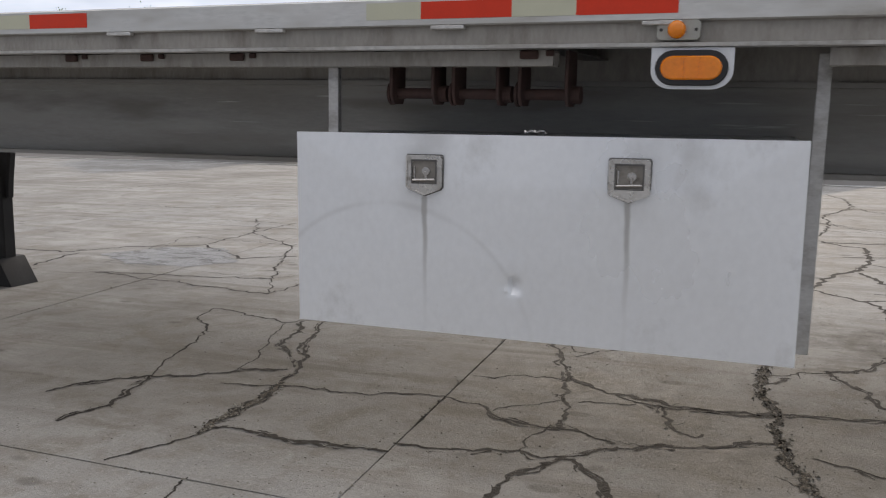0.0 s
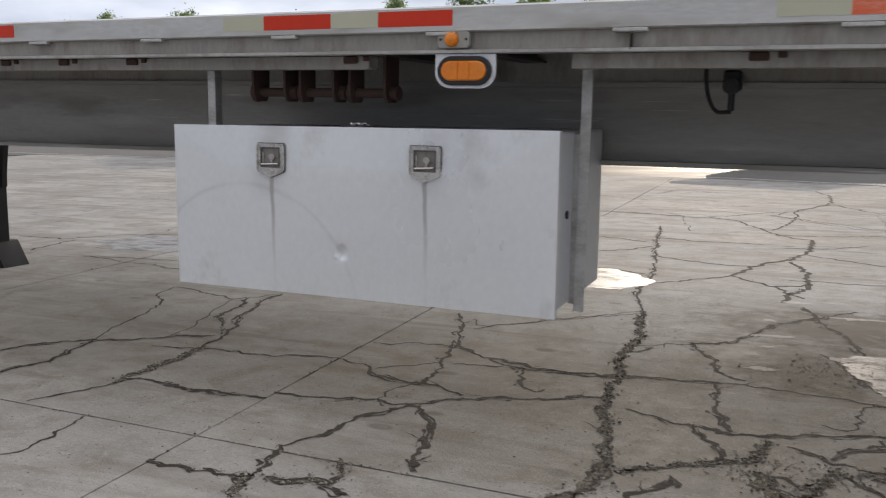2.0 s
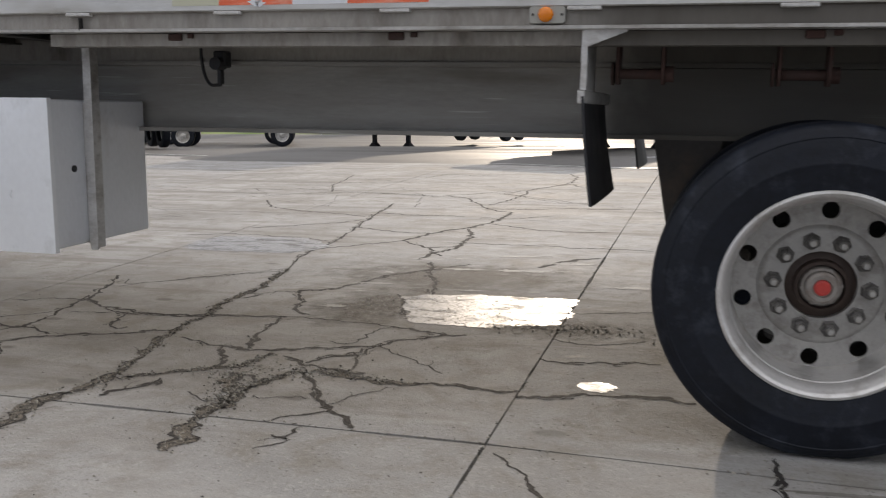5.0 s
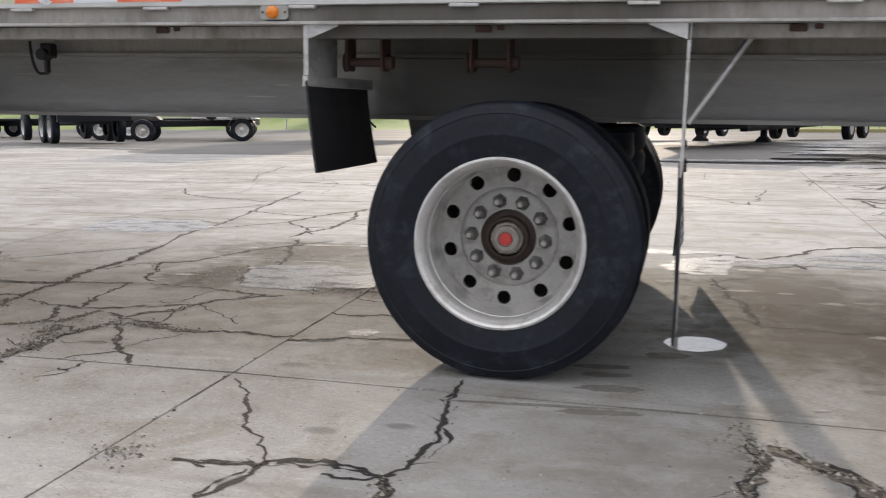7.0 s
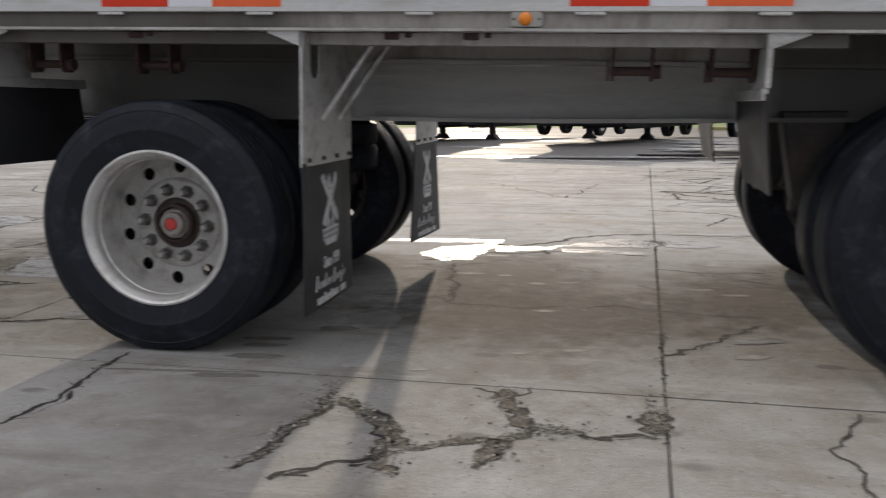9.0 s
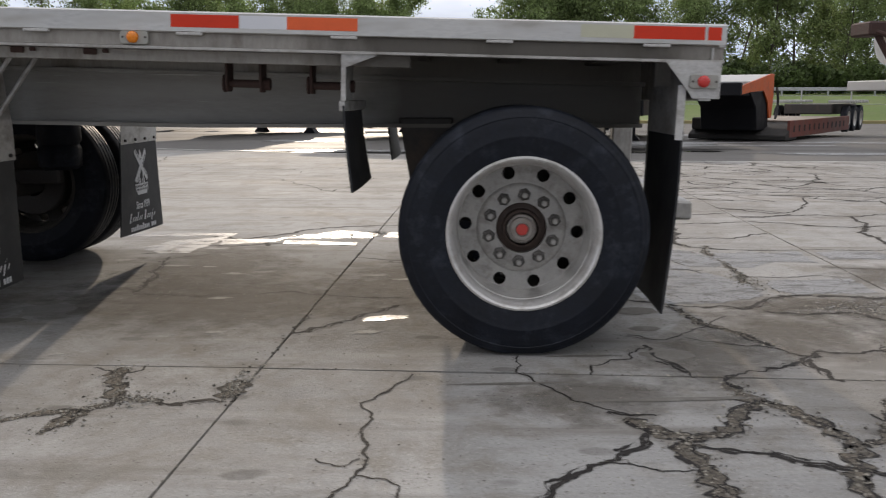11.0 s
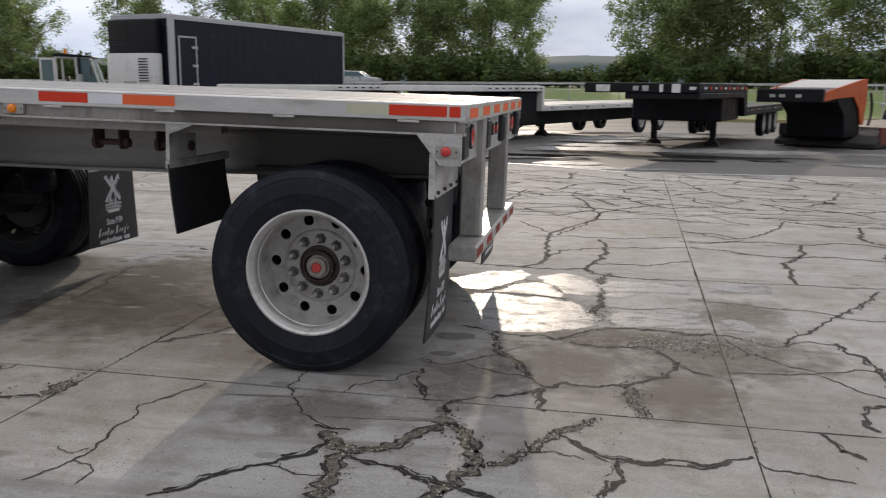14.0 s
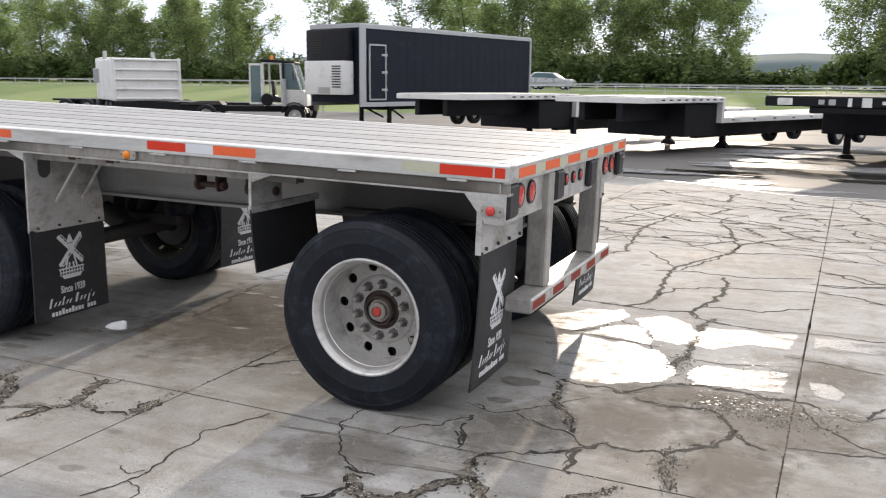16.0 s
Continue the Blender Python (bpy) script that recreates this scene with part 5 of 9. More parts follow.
for a, b in zip(grid, grid[1:]):
    for i in range(len(xs) - 1):
        bm.faces.new((a[i], a[i + 1], b[i + 1], b[i]))


YARD = material("wet_worn_yard_concrete", (0.135, 0.13, 0.122), 0.66, 0, 0.30, 24, 0.55, 0.06, spec=0.09, rough_vary=0.2, dirt=(0.085, 0.081, 0.075), dirt_amount=0.40, dirt_scale=0.30, streak=(0.25, 1.2, 1))
GRASS = material("mown_grass", (0.115, 0.165, 0.035), 0.9, 0, 0.3, 6, 0.18, 0.5, dirt=(0.17, 0.18, 0.06), dirt_amount=0.3, dirt_scale=0.4)
ASPHALT = material("pale_highway_asphalt", (0.20, 0.195, 0.185), 0.8, 0, 0.1, 30, 0.5, 0.1)
ground = finish(bm, "ground", YARD)
ground.data.materials.append(GRASS)
for p in ground.data.polygons:
    if p.center.y > 52.5:
        p.material_index = 1
tagged(ground, "wet grey yard with a mown grass bank behind it", "ground", kind="structure")
bm = bmesh.new()
box(bm, -600, 600, 75.2, 84.8, 1.10, 1.165)
road = tagged(finish(bm, "road", ASPHALT), "pale grey highway on the grass bank", "road", kind="structure")
bm = bmesh.new()
for y in (75.6, 84.3):
    box(bm, -600, 600, y, y + 0.15, 1.164, 1.169)
part("edge_line", bm, TAPE_WHITE, road)

pavement = anchor("pavement", "cracked grey concrete slabs with dirt-filled joints and puddles", "pavement", kind="structure")
# joints: x at the transverse joint's line and the lean of each
JOINT_X = [(-25.7, -0.10), (-22.6, -0.10), (-19.5, -0.10), (-16.4, -0.10), (-13.3, -0.10), (-10.2, -0.10), (-7.15, -0.09), (-4.12, -0.075), (-1.005, -0.012), (2.005, 0.028), (5.105, 0.024), (8.2, 0.022), (11.3, 0.02), (14.4, 0.02), (17.5, 0.02), (20.6, 0.02)]
JOINT_Y = [-9.6, -4.9, -0.16, 5.6, 11.0]


def joint_y(x, base):
    if abs(base + 0.16) > 0.01:
        return base - 0.012 * x
    pts = ((-14, -0.26), (-5.5, -0.2), (-1.2, -0.13), (2.0, -0.2), (5.13, -0.31), (21, -0.6))
    for (a, ya), (b, yb) in zip(pts, pts[1:]):
        if x <= b:
            return ya + (yb - ya) * (x - a) / (b - a)
    return pts[-1][1]


def corner(i, j):
    x0, lean = JOINT_X[i]
    y = joint_y(x0, JOINT_Y[j]) if j < len(JOINT_Y) - 1 else slab_edge(x0)
    return Vector((x0 + lean * (y + 0.16), y))


rng = random.Random(11)


def slab(i, j):
    c = [corner(i, j), corner(i + 1, j), corner(i + 1, j + 1), corner(i, j + 1)]
    mid = sum(c, Vector((0, 0))) / 4
    gap = 0.0036
    ring = []
    for a, b in zip(c, c[1:] + c[:1]):
        n = max(2, int((b - a).length / 0.09))
        for k in range(n):
            p = a.lerp(b, k / n)
            inward = (mid - p).normalized()
            ring.append(p + inward * (gap * 1.4 + 0.004 * abs(noise.noise(Vector((p.x * 7, p.y * 7, 1.0)))) + (0.005 if noise.noise(Vector((p.x * 2.3, p.y * 2.3, 4.0))) > 0.34 else 0)))
    b = bmesh.new()
    z = rng.uniform(-0.0012, 0.0)
    top = [b.verts.new((p.x, p.y, z)) for p in ring]
    low = [b.verts.new((p.x, p.y, -0.05)) for p in ring]
    b.faces.new(top)
    for k in range(len(top)):
        b.faces.new((top[k], low[k], low[(k + 1) % len(top)], top[(k + 1) % len(top)]))
    return part("concrete_slab", b, CONCRETE, pavement)


for i in (*range(4, len(JOINT_X) - 1), *range(4)):
    for j in range(len(JOINT_Y) - 1):
        slab(i, j)
bm = bmesh.new()
box(bm, -26.5, 21.5, -9.4, 10.7, -0.07, -0.035)
part("joint_bed", bm, BED, pavement, "dark dirt in the slab joints")
# drain seam and pale lip at the far edge of the slabs
def along_edge(near, far, low, high):
    b = bmesh.new()
    line = [-60, -14, -8, -4, -1, 1, 3, 4.6, 60]
    rows = [[b.verts.new((x, slab_edge(x) + d, z)) for d, z in ((near, low), (near, high), (far, high), (far, low))] for x in line]
    for p, q in zip(rows, rows[1:]):
        for k in range(4):
            b.faces.new((p[k], p[(k + 1) % 4], q[(k + 1) % 4], q[k]))
    b.faces.new(rows[0])
    b.faces.new(rows[-1][::-1])
    bmesh.ops.recalc_face_normals(b, faces=b.faces)
    return b


part("edge_seam", along_edge(0.085, 0.26, -0.06, -0.02), BED, pavement, "dark seam at the edge of the slabs")
part("slab_lip", along_edge(0.0, 0.08, -0.06, 0.006), LIP, pavement, "pale smooth lip along the slab edge")

# cracks: a broken line with a ragged outline of changing width
grit_spots = []
hair = bmesh.new()
chips = bmesh.new()
crumbs = bmesh.new()


def knots(r, length, step, low, high):
    """A broken straight-line function of the way along, with a fresh value about every step."""
    v = [r.uniform(low, high) for _ in range(int(length / step) + 3)]
    return lambda s: v[int(s / step)] + (v[int(s / step) + 1] - v[int(s / step)]) * (s / step - int(s / step))


def ribbon(b, rows, z):
    prev = None
    for row in rows:
        if row is None:
            prev = None
            continue
        cur = [b.verts.new((p.x, p.y, z)) for p in row]
        if prev:
            b.faces.new((prev[0], prev[1], cur[1], cur[0]))
        prev = cur


def crack(width, *pts):
    """A broken line over the given corners: a dark cleft that pinches and opens, a second strand where it is
    wider, crumbled filling where it is widest, and chips along its edges."""
    r = random.Random(round(1000 * abs(pts[0][0]) + 77 * abs(pts[-1][1]) * 100))
    pts = [Vector(p) for p in pts]
    line = [(pts[0], 0.0, (pts[1] - pts[0]).normalized())]
    s = 0.0
    near = min(p.y for p in pts) < 2.6
    step = 0.011 if near else 0.026
    for a, b in zip(pts, pts[1:]):
        d = b - a
        n = max(2, int(d.length / step))
        for k in range(1, n + 1):
            line.append((a.lerp(b, k / n), s + d.length * k / n, d.normalized()))
        s += d.length
    total = s
    far = 1.0 if near else 1.7
    bend, jag, fine = knots(r, total, 0.17, -0.022, 0.022), knots(r, total, 0.045, -0.014 * far, 0.014 * far), knots(r, total, 0.016 * far, -0.0055, 0.0055)
    wide, double = width >= 0.018, width >= 0.010
    width *= 1.4 if wide else 1.08
    way = []
    for p, s, d in line:
        nrm = Vector((-d.y, d.x))
        f = min(1.0, 7 * s / total + 0.05, 7 * (total - s) / total + 0.05)
        e = min(1.0, 0.3 + 4 * s / total, 0.3 + 4 * (total - s) / total)
        way.append((p + nrm * (f * (bend(s) + jag(s)) + fine(s)), nrm, s, e))
    b = bmesh.new()
    if wide:
        # brown filling with a ragged edge
        left, right = knots(r, total, 0.040, 0.10, 1.0), knots(r, total, 0.034, 0.10, 1.0)
        ribbon(b, [(p + n * width * e * left(s), p - n * width * e * right(s)) for p, n, s, e in way], 0.0005)
        part("crack", b, CRUMB, pavement)
        strands = [(1, left, 0.9, 0.22), (-1, right, 0.9, 0.22), (1, right, 0.25, 0.45)]
    else:
        open_, wave = knots(r, total, 0.030, 0.0, 1.0), knots(r, total, 0.11, 0.25, 1.0)
        base = (0.0016 + 0.26 * width) * (1.0 if near else 2.9)
        ribbon(b, [(p + n * (base + 1.5 * width * e * open_(s) ** 2 * wave(s)), p - n * (base + 1.1 * width * e * open_(total - s) ** 2 * wave(s)))
                   for p, n, s, e in way], 0.0007)
        part("crack", b, CRACK, pavement)
        off = knots(r, total, 0.075, 0.0, 1.0)
        strands = [(1, off, 1.7, 0.40), (-1, knots(r, total, 0.06, 0.2, 1.4), 1.9, 0.50)] if double else []
    for side, edge, reach, least in strands:
        thick, seen = knots(r, total, 0.024, -0.0030, 0.0125 if wide else 0.0110), knots(r, total, 0.085, 0.0, 1.0)
        rows = []
        for p, n, s, e in way:
            h = max(0.0, thick(s)) + 0.0011
            c = p + n * side * e * (reach * width * edge(s) + 0.002) + n * r.uniform(-0.0012, 0.0012)
            rows.append((c + n * h, c - n * h) if seen(s) > least else None)
        ribbon(hair, rows, 0.0011)
    if wide:
        for k in range(2, len(way) - 2, 4):
            if r.random() < 0.40:
                p, n, s, e = way[k]
                q = way[min(len(way) - 1, k + r.randint(1, 6))][0]
                a, c = p + n * width * left(s), q - n * width * right(s)
                t = (c - a).normalized().orthogonal() * r.uniform(0.0008, 0.0026)
                m = a.lerp(c, r.uniform(0.3, 0.7)) + n * r.uniform(-0.006, 0.006)
                ribbon(hair, [(a + t, a - t), (m + t * 1.4, m - t * 1.4), (c + t * 0.5, c - t * 0.5)], 0.0012)
    # dark chips and pale crumbs in and beside it
    for p, n, s, e in way:
        d = Vector((n.y, -n.x))
        if not near and r.random() < 0.6:
            continue
        for g in range(r.choice((3, 4, 5)) if wide else (r.choice((0, 1, 2)) if r.random() < (0.75 if double else 0.25) else 0)):
            c = p + n * r.gauss(0, 0.60) * (width if wide else 1.5 * width) * e + d * r.uniform(-0.01, 0.01)
            a = (d + n * r.uniform(-1.1, 1.1)).normalized() * r.uniform(0.0025, 0.011)
            w = a.orthogonal() * r.uniform(0.12, 0.45)
            z = 0.0013 + 0.0004 * r.random()
            pile = chips if not wide or r.random() < 0.45 else crumbs
            pile.faces.new([pile.verts.new((q.x, q.y, z)) for q in (c - a, c - w * r.uniform(0.5, 1.2), c + a, c + w * r.uniform(0.3, 1.2))])
        for g in range((4 if wide else 1) if near else 0):
            c = p + n * r.gauss(0, 1.2 * width + 0.012) + d * r.uniform(-0.012, 0.012)
            a = (d + n * r.uniform(-1.1, 1.1)).normalized() * r.uniform(0.0012, 0.0042)
            w = a.orthogonal() * r.uniform(0.3, 0.8)
            pile = chips if r.random() < 0.55 else crumbs
            pile.faces.new([pile.verts.new((q.x, q.y, 0.00105)) for q in (c - a, c - w, c + a, c + w)])
        if wide and r.random() < 0.8:
            grit_spots.append((p, width))
    # short forks
    for k in range(8, len(way) - 8, 14):
        if r.random() < (0.34 if double else 0.10):
            p, n, s, e = way[k]
            d = (n * r.choice((-1, 1)) + Vector((n.y, -n.x)) * r.choice((-1.3, 1.3))).normalized()
            q, rows, m = p, [], r.randint(4, 9)
            for g in range(m):
                t = d.orthogonal() * (0.0030 * (1 - g / m) + 0.0007) * r.uniform(0.5, 1.4)
                rows.append((q + t, q - t))
                turn = d + Vector((r.uniform(-0.7, 0.7), r.uniform(-0.7, 0.7)))
                q = q + turn.normalized() * r.uniform(0.010, 0.024)
            ribbon(hair, rows, 0.0004)


crack(0.042, (3.79, -0.32), (3.82, -0.44), (3.83, -0.53), (3.78, -0.60), (3.73, -0.67), (3.68, -0.77), (3.64, -0.82), (3.59, -0.86), (3.52, -0.90))
crack(0.042, (3.52, -0.90), (3.45, -0.83), (3.39, -0.77), (3.35, -0.71))
crack(0.012, (3.30, -0.65), (3.37, -0.69), (3.46, -0.68))
crack(0.042, (3.51, -0.89), (3.50, -0.99), (3.51, -1.13), (3.51, -1.22), (3.53, -1.34))
crack(0.012, (3.52, -0.93), (3.60, -0.96), (3.66, -0.98))
crack(0.007, (3.03, 0.00), (3.02, -0.23), (3.09, -0.37), (3.18, -0.47), (3.23, -0.56), (3.30, -0.61), (3.38, -0.69))
crack(0.012, (3.41, -0.82), (3.35, -0.93), (3.28, -1.01), (3.22, -1.08), (3.11, -1.21), (3.00, -1.33), (2.93, -1.39))
crack(0.004, (3.21, -1.07), (3.32, -1.10), (3.44, -1.13), (3.52, -1.12))
crack(0.007, (3.47, -1.30), (3.58, -1.30), (3.69, -1.31), (3.80, -1.33))
crack(0.042, (3.83, -0.53), (3.90, -0.57), (3.94, -0.65), (4.00, -0.76), (4.03, -0.85), (4.05, -0.93), (3.98, -1.03), (3.96, -1.11), (3.92, -1.20), (3.91, -1.32))
crack(0.022, (4.05, -0.93), (4.13, -0.88), (4.17, -0.79), (4.21, -0.71), (4.25, -0.61), (4.31, -0.52), (4.38, -0.45), (4.46, -0.34))
crack(0.012, (3.66, -0.98), (3.74, -1.00), (3.81, -1.04), (3.87, -1.08), (3.94, -1.12), (4.02, -1.14), (4.10, -1.16), (4.15, -1.17), (4.18, -1.21), (4.24, -1.25), (4.31, -1.27))
crack(0.007, (4.31, -1.26), (4.40, -1.22), (4.48, -1.23), (4.51, -1.25))
crack(0.004, (4.13, -1.20), (4.21, -1.18), (4.28, -1.16))
crack(0.007, (4.18, -0.65), (4.21, -0.73), (4.18, -0.83), (4.15, -0.80))
crack(0.012, (4.28, -0.55), (4.35, -0.58), (4.38, -0.64), (4.42, -0.69), (4.48, -0.72), (4.56, -0.73), (4.66, -0.76), (4.73, -0.73), (4.82, -0.70), (4.88, -0.72), (4.98, -0.67), (5.08, -0.63))
crack(0.004, (4.69, -0.76), (4.79, -0.76), (4.87, -0.76), (4.97, -0.72))
crack(0.004, (4.22, -0.76), (4.31, -0.74), (4.37, -0.77), (4.43, -0.78))
crack(0.012, (4.56, -0.74), (4.55, -0.87), (4.56, -0.94), (4.53, -1.02), (4.50, -1.11), (4.52, -1.16), (4.50, -1.27))
crack(0.007, (5.09, -0.68), (5.15, -0.72), (5.25, -0.74), (5.32, -0.78), (5.41, -0.80))
crack(0.012, (3.65, 1.02), (3.77, 0.97), (3.96, 0.89), (4.12, 0.89), (4.23, 0.85), (4.34, 1.00), (4.44, 1.09), (4.60, 1.16), (4.76, 1.13), (4.93, 1.13), (5.05, 1.10), (5.18, 1.10), (5.32, 1.02), (5.42, 0.93))
crack(0.007, (5.42, 0.93), (5.63, 1.11), (5.78, 1.05))
crack(0.012, (4.31, 0.80), (4.37, 0.74), (4.52, 0.72), (4.68, 0.79), (4.79, 0.74), (4.81, 0.65), (4.88, 0.55), (4.92, 0.48), (4.96, 0.39), (5.03, 0.34))
crack(0.007, (5.12, 0.42), (5.29, 0.46), (5.46, 0.47), (5.59, 0.51), (5.82, 0.60), (6.01, 0.59))
crack(0.012, (4.88, 0.55), (4.86, 0.41), (4.80, 0.28), (4.73, 0.23), (4.64, 0.18), (4.53, 0.13), (4.44, 0.08), (4.31, 0.09), (4.25, 0.02), (4.20, -0.02), (4.12, -0.09), (3.99, -0.17), (3.86, -0.24), (3.79, -0.31))
crack(0.007, (3.54, 0.33), (3.59, 0.32), (3.66, 0.26), (3.77, 0.30), (3.85, 0.40), (3.91, 0.48), (3.99, 0.57), (4.09, 0.69))
crack(0.007, (3.79, 0.30), (3.91, 0.24), (3.99, 0.18), (4.11, 0.14), (4.18, 0.06), (4.24, 0.02))
crack(0.022, (3.84, 0.88), (3.90, 0.73), (3.93, 0.55), (4.02, 0.42), (4.10, 0.28), (4.14, 0.17))
crack(0.012, (4.22, -0.02), (4.23, -0.18), (4.21, -0.28), (4.25, -0.29))
crack(0.022, (4.58, 0.13), (4.62, 0.01), (4.62, -0.11), (4.65, -0.22), (4.68, -0.29))
crack(0.012, (3.59, 0.17), (3.62, -0.02), (3.66, -0.18), (3.70, -0.27))
crack(0.007, (3.30, -0.25), (3.31, -0.13), (3.39, -0.04), (3.49, -0.03), (3.51, 0.05), (3.60, 0.13))
crack(0.012, (5.79, 1.08), (5.80, 0.93), (5.85, 0.82), (5.87, 0.66), (5.87, 0.50), (5.85, 0.22))
crack(0.007, (5.57, 0.46), (5.65, 0.37), (5.69, 0.28), (5.75, 0.21), (5.81, 0.13))
crack(0.012, (5.79, 0.08), (5.68, 0.03), (5.63, -0.06), (5.62, -0.19), (5.64, -0.26))
crack(0.012, (5.39, -0.31), (5.41, -0.41), (5.41, -0.51), (5.46, -0.54), (5.51, -0.56))
crack(0.007, (5.17, 1.07), (5.26, 0.80), (5.38, 0.67), (5.44, 0.59), (5.56, 0.53))
crack(0.012, (5.48, 0.98), (5.60, 1.19), (5.77, 1.42), (5.98, 1.75), (6.20, 2.15), (6.41, 2.51))
crack(0.007, (5.04, 1.97), (5.22, 1.93), (5.58, 1.87), (5.76, 1.83), (5.91, 1.75), (5.99, 1.66), (6.23, 1.65), (6.46, 1.63))
crack(0.007, (4.40, 1.66), (4.62, 1.65), (4.80, 1.64), (4.96, 1.70))
crack(0.022, (4.53, 2.73), (4.45, 2.50), (4.45, 2.20), (4.46, 1.92), (4.48, 1.67), (4.42, 1.43), (4.46, 1.27))
crack(0.007, (4.16, 1.90), (4.26, 1.73), (4.34, 1.50), (4.44, 1.29))
crack(0.007, (3.54, 1.94), (3.69, 1.98), (3.89, 1.89), (4.08, 1.85), (4.27, 1.82))
crack(0.007, (3.65, 1.95), (3.80, 2.14), (3.88, 2.39), (4.01, 2.30), (4.13, 2.21), (4.20, 1.99))
crack(0.012, (3.43, 2.87), (3.74, 2.85), (3.96, 2.80), (4.19, 2.81), (4.32, 2.87), (4.40, 2.72), (4.52, 2.61), (4.73, 2.57), (4.98, 2.57))
crack(0.007, (4.98, 2.57), (5.36, 2.60), (5.78, 2.59), (6.44, 2.60), (6.90, 2.64))
crack(0.012, (3.83, 2.83), (3.96, 2.99), (4.01, 3.30), (3.96, 3.73), (3.95, 4.21), (3.96, 4.56), (4.05, 4.76), (4.17, 5.05))
crack(0.007, (4.17, 5.05), (4.33, 5.40), (4.45, 6.13), (4.63, 6.40), (4.93, 6.71), (5.16, 7.02))
crack(0.012, (4.32, 2.83), (4.40, 3.08), (4.47, 3.48), (4.48, 3.93), (4.42, 4.25))
crack(0.007, (3.99, 3.30), (4.11, 3.59), (4.32, 3.76), (4.62, 3.84), (4.93, 3.90), (5.19, 3.99))
crack(0.007, (4.38, 3.07), (4.60, 3.09), (4.83, 3.11), (5.04, 3.26), (5.17, 3.35))
crack(0.007, (3.80, 4.30), (4.13, 4.39), (4.40, 4.35), (4.66, 4.34), (5.00, 4.47), (5.20, 4.56))
crack(0.007, (5.20, 4.94), (5.42, 4.77), (5.60, 4.53), (5.78, 4.62), (6.02, 4.94), (6.23, 5.36), (6.37, 5.82))
crack(0.007, (5.16, 4.31), (5.45, 4.27), (5.74, 4.43), (6.01, 4.46), (6.25, 4.34), (6.61, 4.51), (6.86, 4.47), (7.02, 4.31), (7.35, 4.51))
crack(0.012, (6.25, 4.34), (6.18, 3.92), (6.05, 3.62), (5.94, 3.47), (5.93, 3.08), (5.87, 2.62))
crack(0.007, (5.61, 3.78), (5.98, 3.69), (6.34, 3.78), (6.66, 3.73), (6.94, 3.69), (7.28, 3.53))
crack(0.012, (7.06, 5.57), (6.90, 4.83), (6.93, 4.65), (7.03, 4.48), (6.87, 3.83), (6.81, 3.54), (6.73, 3.15), (6.59, 2.68))
crack(0.007, (7.23, 5.05), (7.61, 5.94), (7.87, 6.30), (8.24, 6.76))
crack(0.007, (2.61, -0.26), (2.56, -0.41), (2.50, -0.55), (2.47, -0.61), (2.50, -0.77), (2.47, -0.82), (2.52, -0.96), (2.52, -1.06), (2.51, -1.15), (2.49, -1.20), (2.46, -1.29), (2.43, -1.37))
crack(0.004, (2.37, -1.07), (2.46, -1.11), (2.50, -1.06))
crack(0.004, (2.51, -1.18), (2.59, -1.21), (2.63, -1.28), (2.63, -1.36))
crack(0.012, (-5.88, 0.35), (-5.82, 0.51), (-5.70, 0.62), (-5.61, 0.71), (-5.41, 0.82), (-5.27, 0.92), (-5.07, 1.05))
crack(0.007, (-5.61, 0.71), (-5.71, 0.94), (-5.80, 1.16), (-5.86, 1.38), (-5.92, 1.54), (-6.20, 1.80), (-6.26, 2.04))
crack(0.007, (-6.26, 2.04), (-6.02, 1.99), (-5.61, 1.86), (-5.55, 1.95), (-5.42, 2.15))
crack(0.012, (-5.40, 2.12), (-5.41, 1.95), (-5.32, 1.71), (-5.23, 1.49), (-5.09, 1.24), (-5.05, 1.12), (-5.01, 1.00), (-4.98, 0.86))
crack(0.012, (-5.54, 1.93), (-5.45, 1.74), (-5.37, 1.51), (-5.35, 1.41), (-5.17, 1.24))
crack(0.004, (-5.29, 0.94), (-5.36, 1.24), (-5.54, 1.61), (-5.61, 1.86))
crack(0.012, (-5.61, 0.71), (-5.52, 0.49), (-5.48, 0.33), (-5.51, 0.19), (-5.52, 0.08))
crack(0.022, (-4.98, 0.86), (-4.93, 0.67), (-4.93, 0.55), (-4.93, 0.45), (-4.91, 0.28), (-4.90, 0.17))
crack(0.007, (-4.90, 0.17), (-4.94, 0.04), (-5.00, -0.05), (-5.05, -0.16))
crack(0.012, (-4.93, 0.23), (-4.86, 0.26), (-4.74, 0.28), (-4.57, 0.27), (-4.42, 0.28), (-4.29, 0.27), (-4.15, 0.29))
crack(0.012, (-4.17, 0.37), (-4.02, 0.39), (-3.87, 0.41), (-3.71, 0.47), (-3.62, 0.45), (-3.52, 0.52), (-3.39, 0.64))
crack(0.007, (-5.23, 0.75), (-5.08, 0.75), (-4.94, 0.81), (-4.75, 0.84), (-4.55, 0.86), (-4.33, 0.94), (-4.21, 0.95))
crack(0.007, (-4.21, 0.95), (-4.05, 0.90), (-3.95, 0.84), (-3.88, 0.93), (-3.79, 0.99), (-3.72, 1.10))
crack(0.012, (-3.97, 0.83), (-3.88, 0.77), (-3.78, 0.75), (-3.66, 0.75), (-3.55, 0.74), (-3.41, 0.67))
crack(0.007, (-4.20, 1.27), (-4.09, 1.26), (-4.03, 1.34), (-3.85, 1.37), (-3.78, 1.36))
